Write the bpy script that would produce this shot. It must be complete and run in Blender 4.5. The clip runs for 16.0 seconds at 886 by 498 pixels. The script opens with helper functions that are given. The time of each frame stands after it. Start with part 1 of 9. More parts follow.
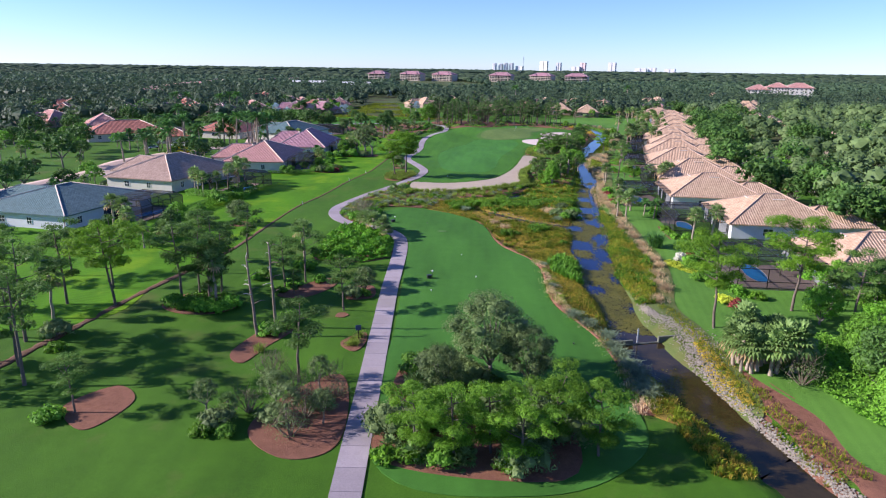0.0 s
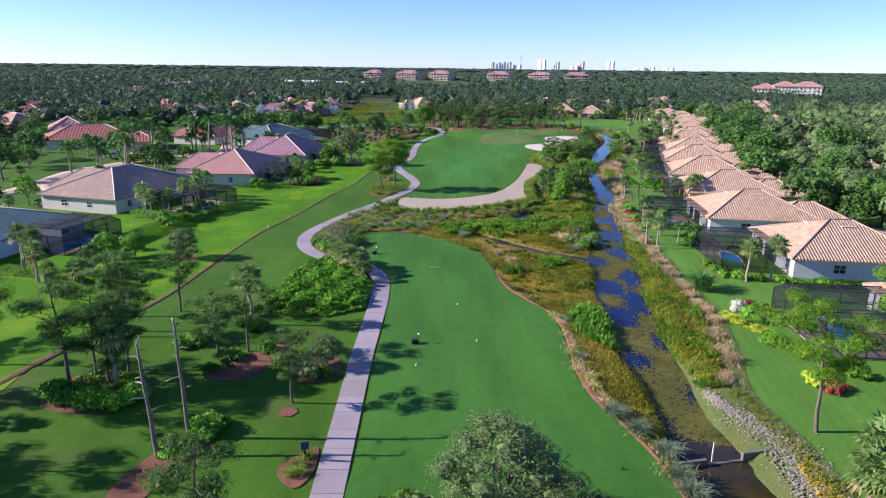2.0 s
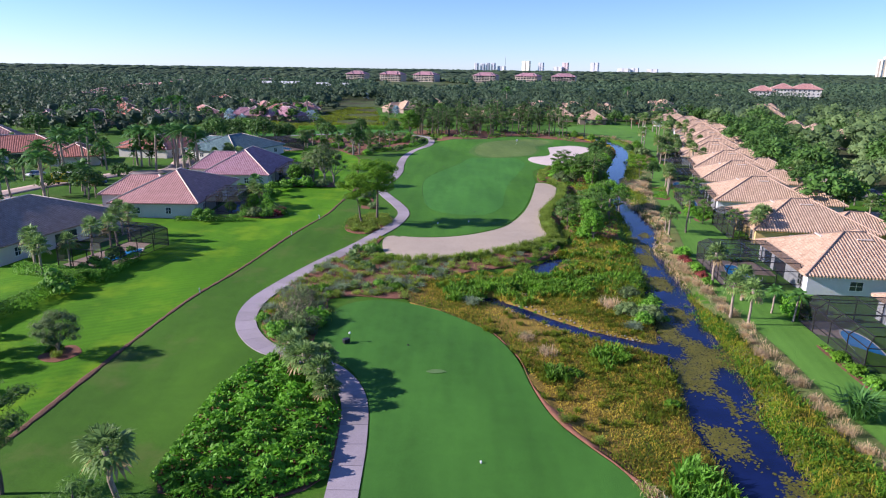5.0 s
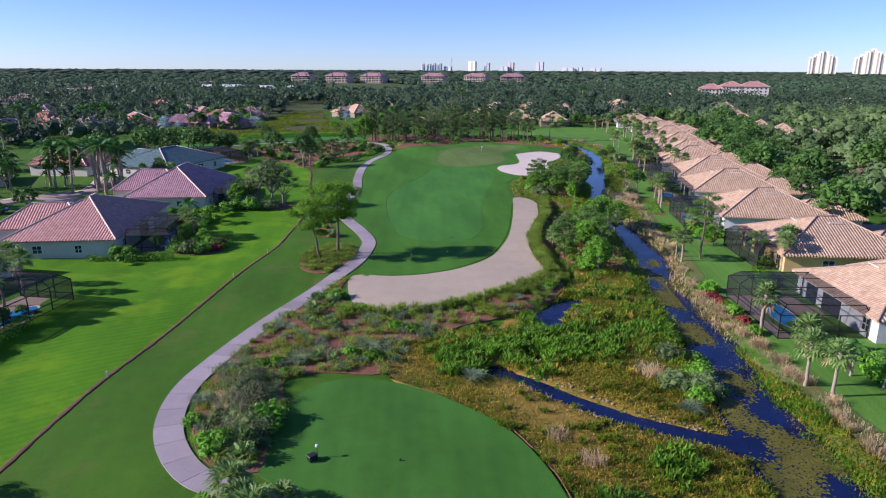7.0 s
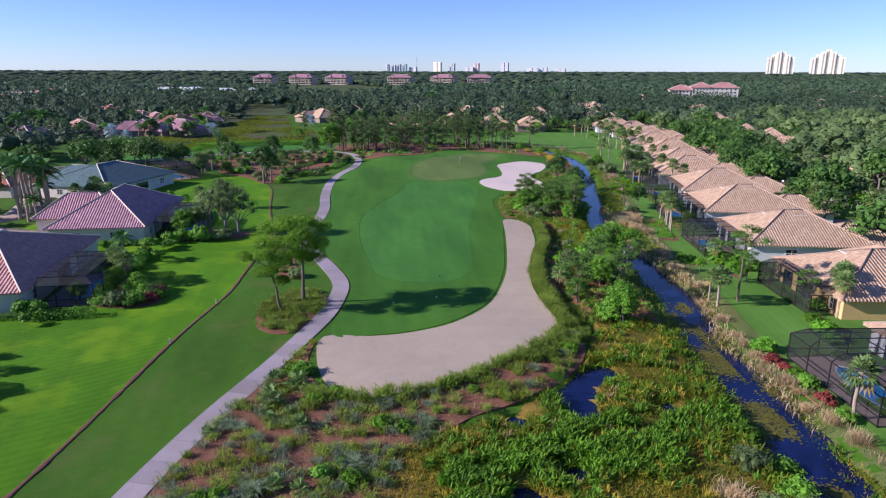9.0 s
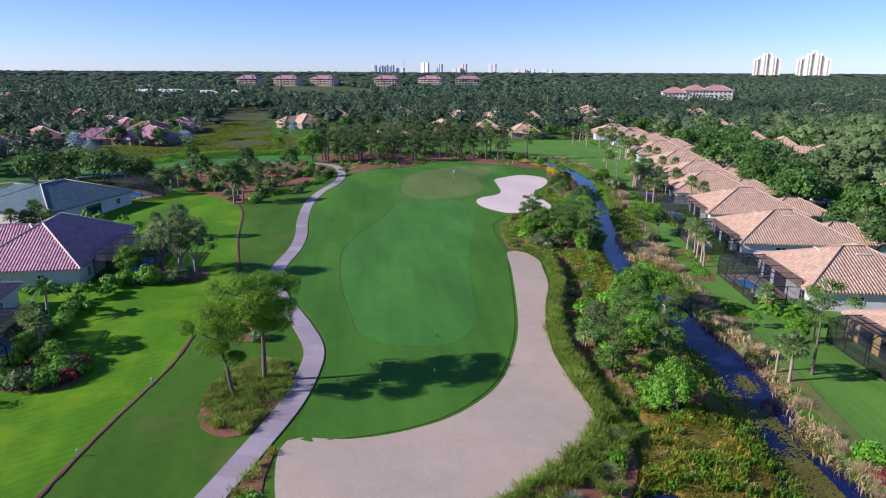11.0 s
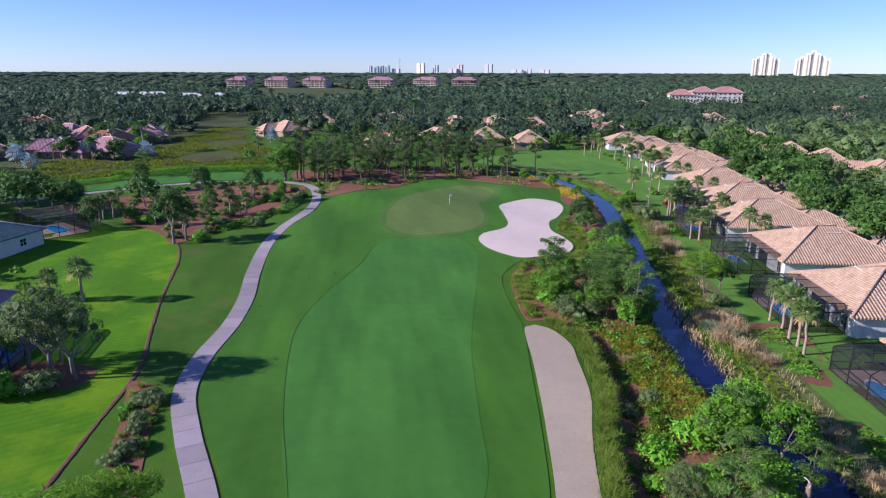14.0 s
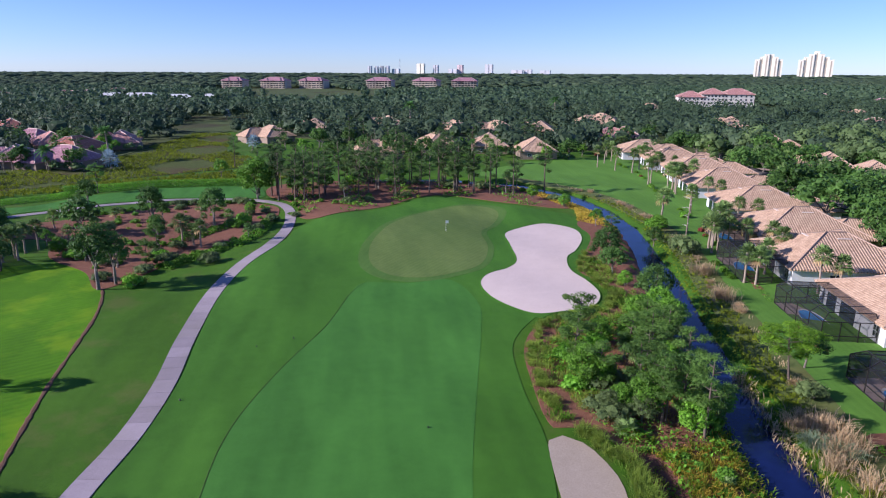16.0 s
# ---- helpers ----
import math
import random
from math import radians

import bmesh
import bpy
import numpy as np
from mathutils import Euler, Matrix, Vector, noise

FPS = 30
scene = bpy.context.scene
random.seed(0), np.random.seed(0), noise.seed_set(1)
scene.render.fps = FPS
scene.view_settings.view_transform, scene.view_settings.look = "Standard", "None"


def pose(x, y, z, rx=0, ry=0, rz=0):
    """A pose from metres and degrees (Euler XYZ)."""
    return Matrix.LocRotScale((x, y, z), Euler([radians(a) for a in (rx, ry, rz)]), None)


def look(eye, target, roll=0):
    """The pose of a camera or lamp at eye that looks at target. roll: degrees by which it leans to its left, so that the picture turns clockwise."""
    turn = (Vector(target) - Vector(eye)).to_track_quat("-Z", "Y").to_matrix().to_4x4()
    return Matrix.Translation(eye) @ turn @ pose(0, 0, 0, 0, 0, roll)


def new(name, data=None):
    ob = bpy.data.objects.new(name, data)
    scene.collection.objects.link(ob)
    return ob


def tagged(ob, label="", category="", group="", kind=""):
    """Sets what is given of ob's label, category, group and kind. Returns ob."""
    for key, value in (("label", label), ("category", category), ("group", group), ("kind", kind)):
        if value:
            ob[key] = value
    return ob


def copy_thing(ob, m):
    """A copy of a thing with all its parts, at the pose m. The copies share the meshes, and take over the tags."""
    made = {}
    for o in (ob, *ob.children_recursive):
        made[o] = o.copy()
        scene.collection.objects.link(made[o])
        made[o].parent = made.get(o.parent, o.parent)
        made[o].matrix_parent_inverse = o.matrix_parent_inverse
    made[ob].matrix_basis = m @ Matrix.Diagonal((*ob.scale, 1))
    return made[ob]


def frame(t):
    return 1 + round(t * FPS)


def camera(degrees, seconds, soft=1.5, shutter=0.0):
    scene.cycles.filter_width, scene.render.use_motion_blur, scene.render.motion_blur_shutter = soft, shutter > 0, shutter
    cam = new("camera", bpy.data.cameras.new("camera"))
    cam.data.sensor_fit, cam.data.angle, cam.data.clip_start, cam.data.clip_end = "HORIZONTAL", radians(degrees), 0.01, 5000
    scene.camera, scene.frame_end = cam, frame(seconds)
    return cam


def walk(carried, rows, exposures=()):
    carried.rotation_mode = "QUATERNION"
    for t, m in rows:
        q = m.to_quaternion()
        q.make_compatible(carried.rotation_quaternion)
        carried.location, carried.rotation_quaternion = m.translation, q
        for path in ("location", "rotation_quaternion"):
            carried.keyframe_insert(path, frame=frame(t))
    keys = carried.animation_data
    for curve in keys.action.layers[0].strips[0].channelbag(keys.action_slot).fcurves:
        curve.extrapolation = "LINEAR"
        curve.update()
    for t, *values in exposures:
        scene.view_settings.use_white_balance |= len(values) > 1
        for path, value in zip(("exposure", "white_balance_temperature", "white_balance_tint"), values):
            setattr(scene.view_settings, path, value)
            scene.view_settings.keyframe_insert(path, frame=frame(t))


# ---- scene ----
cam = camera(68.0, 16.0, soft=1.15)
PATH = [
    (0, (0.44, -3.83, 30.35), (0.47, 53.98, 14.27), 0.8),
    (0.5, (0.89, 2.44, 30.22), (0.92, 60.22, 14.14), 0.8),
    (1, (1.15, 8.69, 30.11), (1.24, 66.5, 14.0), 0.8),
    (1.5, (1.22, 14.91, 30.02), (1.4, 72.69, 13.91), 0.7),
    (2, (1.31, 21.08, 29.98), (1.52, 78.86, 13.84), 0.7),
    (2.5, (1.29, 27.17, 29.97), (1.59, 84.98, 13.86), 0.6),
    (3, (1.15, 33.17, 30.0), (1.6, 90.95, 13.92), 0.6),
    (3.5, (1.01, 39.12, 30.04), (1.58, 96.93, 13.96), 0.5),
    (5.8, (-2.26, 65.48, 29.87), (0.83, 123.23, 13.85), 0.6),
    (6, (-2.58, 67.68, 29.89), (1.05, 125.4, 13.9), 0.4),
    (6.5, (-3.46, 72.91, 29.94), (1.52, 130.51, 13.95), 0.4),
    (7, (-4.21, 78.02, 30.07), (1.88, 135.53, 14.11), 0.3),
    (7.5, (-4.7, 83.26, 30.33), (2.05, 140.71, 14.37), 0.3),
    (8, (-5.0, 88.37, 30.57), (2.2, 145.76, 14.64), 0.3),
    (8.5, (-5.08, 93.38, 30.77), (3.11, 150.65, 14.87), 0.2),
    (9, (-4.94, 98.31, 30.99), (4.09, 155.43, 15.09), 0.2),
    (11.5, (-2.36, 123.62, 32.52), (7.87, 180.56, 16.68), 0.3),
    (12, (-1.61, 128.71, 32.59), (8.74, 185.62, 16.75), 0.3),
    (12.5, (-0.67, 134.08, 32.66), (9.71, 191.02, 16.79), 0.3),
    (13, (0.7, 139.95, 32.79), (11.11, 196.86, 16.95), 0.3),
    (13.5, (2.1, 146.1, 32.94), (12.54, 203.04, 17.1), 0.2),
    (14, (3.49, 152.47, 33.04), (13.93, 209.41, 17.23), 0.2),
    (14.5, (4.88, 159.0, 33.15), (15.35, 215.94, 17.34), 0.3),
    (15, (6.31, 165.56, 33.22), (16.81, 222.5, 17.41), 0.3),
    (15.5, (7.89, 172.26, 33.24), (18.39, 229.17, 17.4), 0.3),
    (16, (9.37, 179.03, 33.34), (19.81, 235.97, 17.56), 0.3),
]
walk(cam, [(t, look(eye, target, roll)) for t, eye, target, roll in PATH], [(0.0, 0.84, 6050, 22), (3.6, 0.83, 6050, 22), (6.0, 0.68, 6000, 23), (7.5, 0.47, 5950, 24), (9.0, 0.50, 5950, 24), (12.0, 0.53, 5900, 25), (16.0, 0.48, 5850, 25)])

# ---- light: clear low sun from the west side, blue sky ----
SUN_EL, SUN_AZ = radians(25.3), radians(-90.0)   # azimuth from +y towards +x
world = bpy.data.worlds.new("sky")
scene.world = world
world.use_nodes = True
wn = world.node_tree.nodes
sky = wn.new("ShaderNodeTexSky")
sky.sky_type, sky.sun_disc = "NISHITA", False
sky.sun_elevation, sky.sun_rotation = SUN_EL, SUN_AZ
sky.altitude, sky.air_density, sky.dust_density, sky.ozone_density = 800.0, 0.85, 0.10, 4.0
wn["Background"].inputs["Strength"].default_value = 0.087
tint = wn.new("ShaderNodeMix")
tint.data_type, tint.blend_type = "RGBA", "MULTIPLY"
tint.inputs[0].default_value, tint.inputs[7].default_value = 1.0, (0.90, 1.0, 1.23, 1.0)
world.node_tree.links.new(sky.outputs["Color"], tint.inputs[6])
world.node_tree.links.new(tint.outputs[2], wn["Background"].inputs["Color"])
sun_data = bpy.data.lights.new("sun", "SUN")
sun_data.energy, sun_data.angle, sun_data.color = 5.0, radians(0.53), (1.0, 0.93, 0.82)
sun = new("sun", sun_data)
to_sun = Vector((math.sin(SUN_AZ) * math.cos(SUN_EL), math.cos(SUN_AZ) * math.cos(SUN_EL), math.sin(SUN_EL)))
sun.matrix_world = look(to_sun * 200.0, (0, 0, 0))

# ---- materials ----
def nodes_of(name):
    m = bpy.data.materials.new(name)
    m.use_nodes = True
    nt = m.node_tree
    return m, nt, nt.nodes["Principled BSDF"], nt.nodes["Material Output"]


def ramp(nt, fac, stops):
    r = nt.nodes.new("ShaderNodeValToRGB")
    els = r.color_ramp.elements
    while len(els) < len(stops):
        els.new(0.5)
    for el, (p, c) in zip(els, stops):
        el.position, el.color = p, (*c, 1)
    nt.links.new(fac, r.inputs["Fac"])
    return r.outputs["Color"]


def coords(nt, kind="pos"):
    if kind == "uv":
        return nt.nodes.new("ShaderNodeTexCoord").outputs["UV"]
    if kind == "obj":
        return nt.nodes.new("ShaderNodeTexCoord").outputs["Object"]
    return nt.nodes.new("ShaderNodeNewGeometry").outputs["Position"]


def noise_tex(nt, scale, detail=4.0, rough=0.6, vec=None, stretch=None):
    n = nt.nodes.new("ShaderNodeTexNoise")
    n.inputs["Scale"].default_value, n.inputs["Detail"].default_value = scale, detail
    n.inputs["Roughness"].default_value = rough
    v = vec if vec is not None else coords(nt)
    if stretch:
        mp = nt.nodes.new("ShaderNodeMapping")
        mp.inputs["Rotation"].default_value = (0, 0, stretch[0])
        mp.inputs["Scale"].default_value = stretch[1]
        nt.links.new(v, mp.inputs["Vector"])
        v = mp.outputs["Vector"]
    nt.links.new(v, n.inputs["Vector"])
    return n.outputs["Fac"]


def mix(nt, fac, a, b, mode="MIX"):
    m = nt.nodes.new("ShaderNodeMix")
    m.data_type, m.blend_type = "RGBA", mode
    for sock, val in ((m.inputs[0], fac), (m.inputs[6], a), (m.inputs[7], b)):
        if isinstance(val, (int, float)):
            sock.default_value = val
        elif isinstance(val, tuple):
            sock.default_value = (*val, 1)
        else:
            nt.links.new(val, sock)
    return m.outputs[2]


def bump(nt, bsdf, height, strength=0.4, distance=0.05):
    b = nt.nodes.new("ShaderNodeBump")
    b.inputs["Strength"].default_value, b.inputs["Distance"].default_value = strength, distance
    nt.links.new(height, b.inputs["Height"])
    nt.links.new(b.outputs["Normal"], bsdf.inputs["Normal"])


def hue(c, k):
    return tuple(max(0.0, v * k) for v in c)


def turf(name, low, high, stain=None, stripe=None, grain=0.35, stain_at=0.62):
    """Mown grass: broad tone, mower stripes, fine blades and dry patches."""
    m, nt, b, _ = nodes_of(name)
    broad = noise_tex(nt, 0.045, 4, 0.6)
    col = ramp(nt, broad, [(0.36, low), (0.64, high)])
    mid = noise_tex(nt, 0.55, 5, 0.7)
    col = mix(nt, 0.45, col, ramp(nt, mid, [(0.3, hue(low, 0.66)), (0.7, hue(high, 1.26))]))
    long = noise_tex(nt, 0.16, 3, 0.6, stretch=(0.12, (1.0, 0.22, 1.0)))
    col = mix(nt, 0.42, col, ramp(nt, long, [(0.36, hue(low, 0.66)), (0.64, hue(high, 1.26))]))
    fine = noise_tex(nt, 9.0, 3, 0.7)
    col = mix(nt, grain, col, ramp(nt, fine, [(0.3, hue(low, 0.6)), (0.72, hue(high, 1.35))]))
    if stripe:
        w = nt.nodes.new("ShaderNodeTexWave")
        w.wave_profile = "SIN"
        mp = nt.nodes.new("ShaderNodeMapping")
        mp.inputs["Rotation"].default_value = (0, 0, stripe[0])
        nt.links.new(coords(nt), mp.inputs["Vector"])
        nt.links.new(mp.outputs["Vector"], w.inputs["Vector"])
        w.inputs["Scale"].default_value, w.inputs["Distortion"].default_value = stripe[1], 1.2
        w.inputs["Detail"].default_value, w.inputs["Detail Scale"].default_value = 2.0, 0.6
        col = mix(nt, stripe[2], col, ramp(nt, w.outputs["Fac"], [(0.25, hue(low, 0.72)), (0.75, hue(high, 1.22))]))
    if stain:
        dry = noise_tex(nt, 0.11, 5, 0.65)
        sel = ramp(nt, dry, [(stain_at, (0, 0, 0)), (stain_at + 0.14, (1, 1, 1))])
        half = nt.nodes.new("ShaderNodeMath")
        half.operation = "MULTIPLY"
        half.inputs[1].default_value = 0.6
        nt.links.new(sel, half.inputs[0])
        col = mix(nt, half.outputs[0], col, stain)
    nt.links.new(col, b.inputs["Base Color"])
    b.inputs["Roughness"].default_value = 0.85
    b.inputs["Specular IOR Level"].default_value = 0.15
    bump(nt, b, noise_tex(nt, 14.0, 4, 0.75), 0.5, 0.08)
    return m


def speckle(name, a, bcol, scale=1.5, fine=14.0, rough=0.9, strength=0.4, dist=0.05, c3=None, spec=0.2):
    """Loose or rough ground: two tones at two scales."""
    m, nt, b, _ = nodes_of(name)
    col = ramp(nt, noise_tex(nt, scale, 6, 0.7), [(0.3, a), (0.7, bcol)])
    col = mix(nt, 0.4, col, ramp(nt, noise_tex(nt, fine, 4, 0.75), [(0.28, hue(a, 0.6)), (0.72, hue(bcol, 1.25))]))
    if c3:
        col = mix(nt, ramp(nt, noise_tex(nt, scale * 0.17, 4, 0.6), [(0.5, (0, 0, 0)), (0.66, (0.8, 0.8, 0.8))]), col, c3)
    nt.links.new(col, b.inputs["Base Color"])
    b.inputs["Roughness"].default_value = rough
    b.inputs["Specular IOR Level"].default_value = spec
    bump(nt, b, noise_tex(nt, fine, 5, 0.75), strength, dist)
    return m


def foliage(name, dark, light, vary=0.5, translucent=0.28, world_scale=0.14, soft=0.2, spread=1.0):
    """Leaves: one tone for each leaf, a slow drift through the crown and the wood, and some light through the blade."""
    m, nt, b, out = nodes_of(name)
    dark, light = hue(dark, 1.5), hue(light, 1.85)
    isl = nt.nodes.new("ShaderNodeNewGeometry").outputs["Random Per Island"]
    lo = tuple(a + (b - a) * 0.5 * (1 - spread) for a, b in zip(dark, light))
    hi = tuple(b - (b - a) * 0.5 * (1 - spread) for a, b in zip(dark, light))
    col = ramp(nt, isl, [(0.0, lo), (1.0, hi)])
    drift = noise_tex(nt, world_scale, 3, 0.6)
    col = mix(nt, vary, col, ramp(nt, drift, [(0.34, hue(dark, 0.8)), (0.66, hue(light, 1.15))]))
    obj = nt.nodes.new("ShaderNodeObjectInfo").outputs["Random"]
    hs = nt.nodes.new("ShaderNodeHueSaturation")
    ma = nt.nodes.new("ShaderNodeMapRange")
    ma.inputs["To Min"].default_value, ma.inputs["To Max"].default_value = 0.75, 1.2
    nt.links.new(obj, ma.inputs["Value"])
    nt.links.new(ma.outputs["Result"], hs.inputs["Value"])
    nt.links.new(col, hs.inputs["Color"])
    nt.links.new(hs.outputs["Color"], b.inputs["Base Color"])
    b.inputs["Roughness"].default_value = 0.6
    b.inputs["Specular IOR Level"].default_value = 0.25
    # blades and small leaves are bent: their mean facing leans towards the sky
    up = nt.nodes.new("ShaderNodeVectorMath")
    up.operation = "MULTIPLY_ADD"
    up.inputs[1].default_value, up.inputs[2].default_value = (1 - soft, 1 - soft, 1 - soft), (0, 0, soft)
    nt.links.new(nt.nodes.new("ShaderNodeNewGeometry").outputs["Normal"], up.inputs[0])
    un = nt.nodes.new("ShaderNodeVectorMath")
    un.operation = "NORMALIZE"
    nt.links.new(up.outputs[0], un.inputs[0])
    nt.links.new(un.outputs[0], b.inputs["Normal"])
    tr = nt.nodes.new("ShaderNodeBsdfTranslucent")
    nt.links.new(hs.outputs["Color"], tr.inputs["Color"])
    mx = nt.nodes.new("ShaderNodeMixShader")
    mx.inputs[0].default_value = translucent
    nt.links.new(b.outputs[0], mx.inputs[1])
    nt.links.new(tr.outputs[0], mx.inputs[2])
    nt.links.new(mx.outputs[0], out.inputs["Surface"])
    return m


def roof_tile(name, a, bcol, row=0.46, course=0.5):
    """Barrel tiles: rows down the slope, courses across it, tile-by-tile tone, old stains, and shade painted between
    the tiles.
    """
    m, nt, b, _ = nodes_of(name)
    uv = coords(nt, "uv")
    sep = nt.nodes.new("ShaderNodeSeparateXYZ")
    nt.links.new(uv, sep.inputs[0])

    def fold(sock, size):
        d = nt.nodes.new("ShaderNodeMath")
        d.operation = "DIVIDE"
        d.inputs[1].default_value = size
        nt.links.new(sock, d.inputs[0])
        f = nt.nodes.new("ShaderNodeMath")
        f.operation = "FRACT"
        nt.links.new(d.outputs[0], f.inputs[0])
        fl = nt.nodes.new("ShaderNodeMath")
        fl.operation = "FLOOR"
        nt.links.new(d.outputs[0], fl.inputs[0])
        return f.outputs[0], fl.outputs[0]
    fu, iu = fold(sep.outputs[0], row)
    fv, iv = fold(sep.outputs[1], course)
    cell = nt.nodes.new("ShaderNodeCombineXYZ")
    nt.links.new(iu, cell.inputs[0])
    nt.links.new(iv, cell.inputs[1])
    wn_ = nt.nodes.new("ShaderNodeTexWhiteNoise")
    nt.links.new(cell.outputs[0], wn_.inputs["Vector"])
    col = ramp(nt, wn_.outputs["Value"], [(0.0, hue(a, 0.85)), (1.0, hue(bcol, 1.12))])
    col = mix(nt, 0.5, col, ramp(nt, noise_tex(nt, 0.5, 5, 0.7), [(0.3, a), (0.7, bcol)]))
    # Multiplied darkening stands in for shade in tile grooves and at overlaps.
    groove_shade = ramp(nt, fu, [(0.0, (0.45, 0.4, 0.38)), (0.18, (1, 1, 1)), (0.84, (1, 1, 1)), (1.0, (0.45, 0.4, 0.38))])
    lap_shade = ramp(nt, fv, [(0.0, (0.45, 0.42, 0.4)), (0.16, (1, 1, 1)), (1.0, (1, 1, 1))])
    col = mix(nt, 0.75, col, groove_shade, "MULTIPLY")
    col = mix(nt, 0.6, col, lap_shade, "MULTIPLY")
    dirt = ramp(nt, noise_tex(nt, 0.9, 5, 0.75), [(0.5, (1, 1, 1)), (0.75, (0.62, 0.58, 0.55))])
    col = mix(nt, 0.6, col, dirt, "MULTIPLY")
    nt.links.new(col, b.inputs["Base Color"])
    b.inputs["Roughness"].default_value = 0.75
    b.inputs["Specular IOR Level"].default_value = 0.25
    s = nt.nodes.new("ShaderNodeMath")
    s.operation = "PINGPONG"
    s.inputs[1].default_value = 0.5
    nt.links.new(fu, s.inputs[0])
    bump(nt, b, s.outputs[0], 0.9, 0.2)
    return m


def plain(name, c, rough=0.6, metal=0.0, scale=2.0, amount=0.12, spec=0.4):
    m, nt, b, _ = nodes_of(name)
    col = ramp(nt, noise_tex(nt, scale, 5, 0.7), [(0.3, hue(c, 1 - amount)), (0.7, hue(c, 1 + amount))])
    nt.links.new(col, b.inputs["Base Color"])
    b.inputs["Roughness"].default_value, b.inputs["Metallic"].default_value = rough, metal
    b.inputs["Specular IOR Level"].default_value = spec
    return m


def water_mat(name, deep, ripple=0.25, rough=0.03, spec=0.5, bottom=None):
    """Water: dark body, fine ripples; with bottom, brown shallows south of the weir."""
    m, nt, b, _ = nodes_of(name)
    col = ramp(nt, noise_tex(nt, 0.3, 4, 0.6), [(0.3, hue(deep, 0.7)), (0.7, hue(deep, 1.3))])
    if bottom:
        sep = nt.nodes.new("ShaderNodeSeparateXYZ")
        nt.links.new(coords(nt), sep.inputs[0])
        ma = nt.nodes.new("ShaderNodeMapRange")
        ma.inputs["From Min"].default_value, ma.inputs["From Max"].default_value = 82.0, 66.0
        nt.links.new(sep.outputs[1], ma.inputs["Value"])
        col = mix(nt, ma.outputs["Result"], col, ramp(nt, noise_tex(nt, 0.5, 5, 0.7), [(0.3, hue(bottom, 0.6)), (0.7, hue(bottom, 1.4))]))
    nt.links.new(col, b.inputs["Base Color"])
    b.inputs["Roughness"].default_value, b.inputs["IOR"].default_value = rough, 1.33
    b.inputs["Specular IOR Level"].default_value = spec
    bump(nt, b, noise_tex(nt, 2.2, 4, 0.6, stretch=(0.2, (1.0, 2.2, 1.0))), ripple, 0.05)
    return m


def screen_mat(name, tint, opacity):
    """Insect screening: dark mesh with daylight through it."""
    m, nt, b, out = nodes_of(name)
    b.inputs["Base Color"].default_value = (*tint, 1)
    b.inputs["Roughness"].default_value = 0.7
    t = nt.nodes.new("ShaderNodeBsdfTransparent")
    mx = nt.nodes.new("ShaderNodeMixShader")
    mx.inputs[0].default_value = opacity
    nt.links.new(t.outputs[0], mx.inputs[1])
    nt.links.new(b.outputs[0], mx.inputs[2])
    nt.links.new(mx.outputs[0], out.inputs["Surface"])
    return m


M = {}
M["rough"] = turf("rough_grass", (0.035, 0.107, 0.007), (0.063, 0.156, 0.010), (0.11, 0.128, 0.032), (0.5, 0.05, 0.03), stain_at=0.54)
M["lawn"] = turf("house_lawn", (0.034, 0.128, 0.001), (0.088, 0.240, 0.002), (0.175, 0.305, 0.004), (1.1, 0.30, 0.10), stain_at=0.50)
M["lawn_east"] = turf("canal_lawn", (0.074, 0.188, 0.024), (0.114, 0.255, 0.038), (0.26, 0.22, 0.05), (0.2, 0.3, 0.08), stain_at=0.68)
M["tee"] = turf("tee_turf", (0.041, 0.139, 0.018), (0.058, 0.180, 0.024), None, (0.05, 0.22, 0.04), 0.2)
M["fairway"] = turf("fairway_turf", (0.039, 0.136, 0.012), (0.062, 0.181, 0.018), None, (0.10, 0.10, 0.05), 0.22)
M["fairway_cut"] = turf("short_cut_turf", (0.043, 0.160, 0.022), (0.062, 0.202, 0.030), None, (0.10, 0.14, 0.05), 0.18)
M["green"] = turf("putting_green", (0.086, 0.160, 0.036), (0.135, 0.190, 0.050), None, (0.75, 0.35, 0.10), 0.15)
M["collar"] = turf("collar_turf", (0.058, 0.140, 0.024), (0.085, 0.175, 0.032), None, (0.4, 0.3, 0.06), 0.2)
M["worn"] = turf("worn_turf", (0.08, 0.175, 0.045), (0.14, 0.225, 0.085), None, None, 0.3)
M["sand"] = speckle("bunker_sand", (0.37, 0.300, 0.226), (0.465, 0.380, 0.295), 0.35, 8.0, 0.95, 0.35, 0.04)
M["sand_pale"] = speckle("pale_sand", (0.60, 0.49, 0.44), (0.70, 0.58, 0.52), 0.35, 8.0, 0.95, 0.3, 0.04)
M["mulch"] = speckle("pine_straw_mulch", (0.150, 0.063, 0.038), (0.280, 0.130, 0.083), 1.2, 9.0, 0.95, 0.8, 0.1)
M["mulch_line"] = speckle("dark_mulch", (0.085, 0.045, 0.028), (0.175, 0.098, 0.064), 1.2, 9.0, 0.95, 0.8, 0.1)
M["seam"] = speckle("seam_turf", (0.028, 0.076, 0.013), (0.048, 0.106, 0.018), 1.2, 9.0, 0.95, 0.8, 0.1)
M["soil"] = speckle("marsh_soil", (0.180, 0.122, 0.022), (0.310, 0.205, 0.043), 0.8, 7.0, 0.95, 0.8, 0.12, (0.075, 0.115, 0.018))
M["meadow"] = speckle("meadow_growth", (0.045, 0.072, 0.014), (0.105, 0.128, 0.030), 0.35, 4.0, 0.95, 0.9, 0.25, (0.085, 0.058, 0.026))
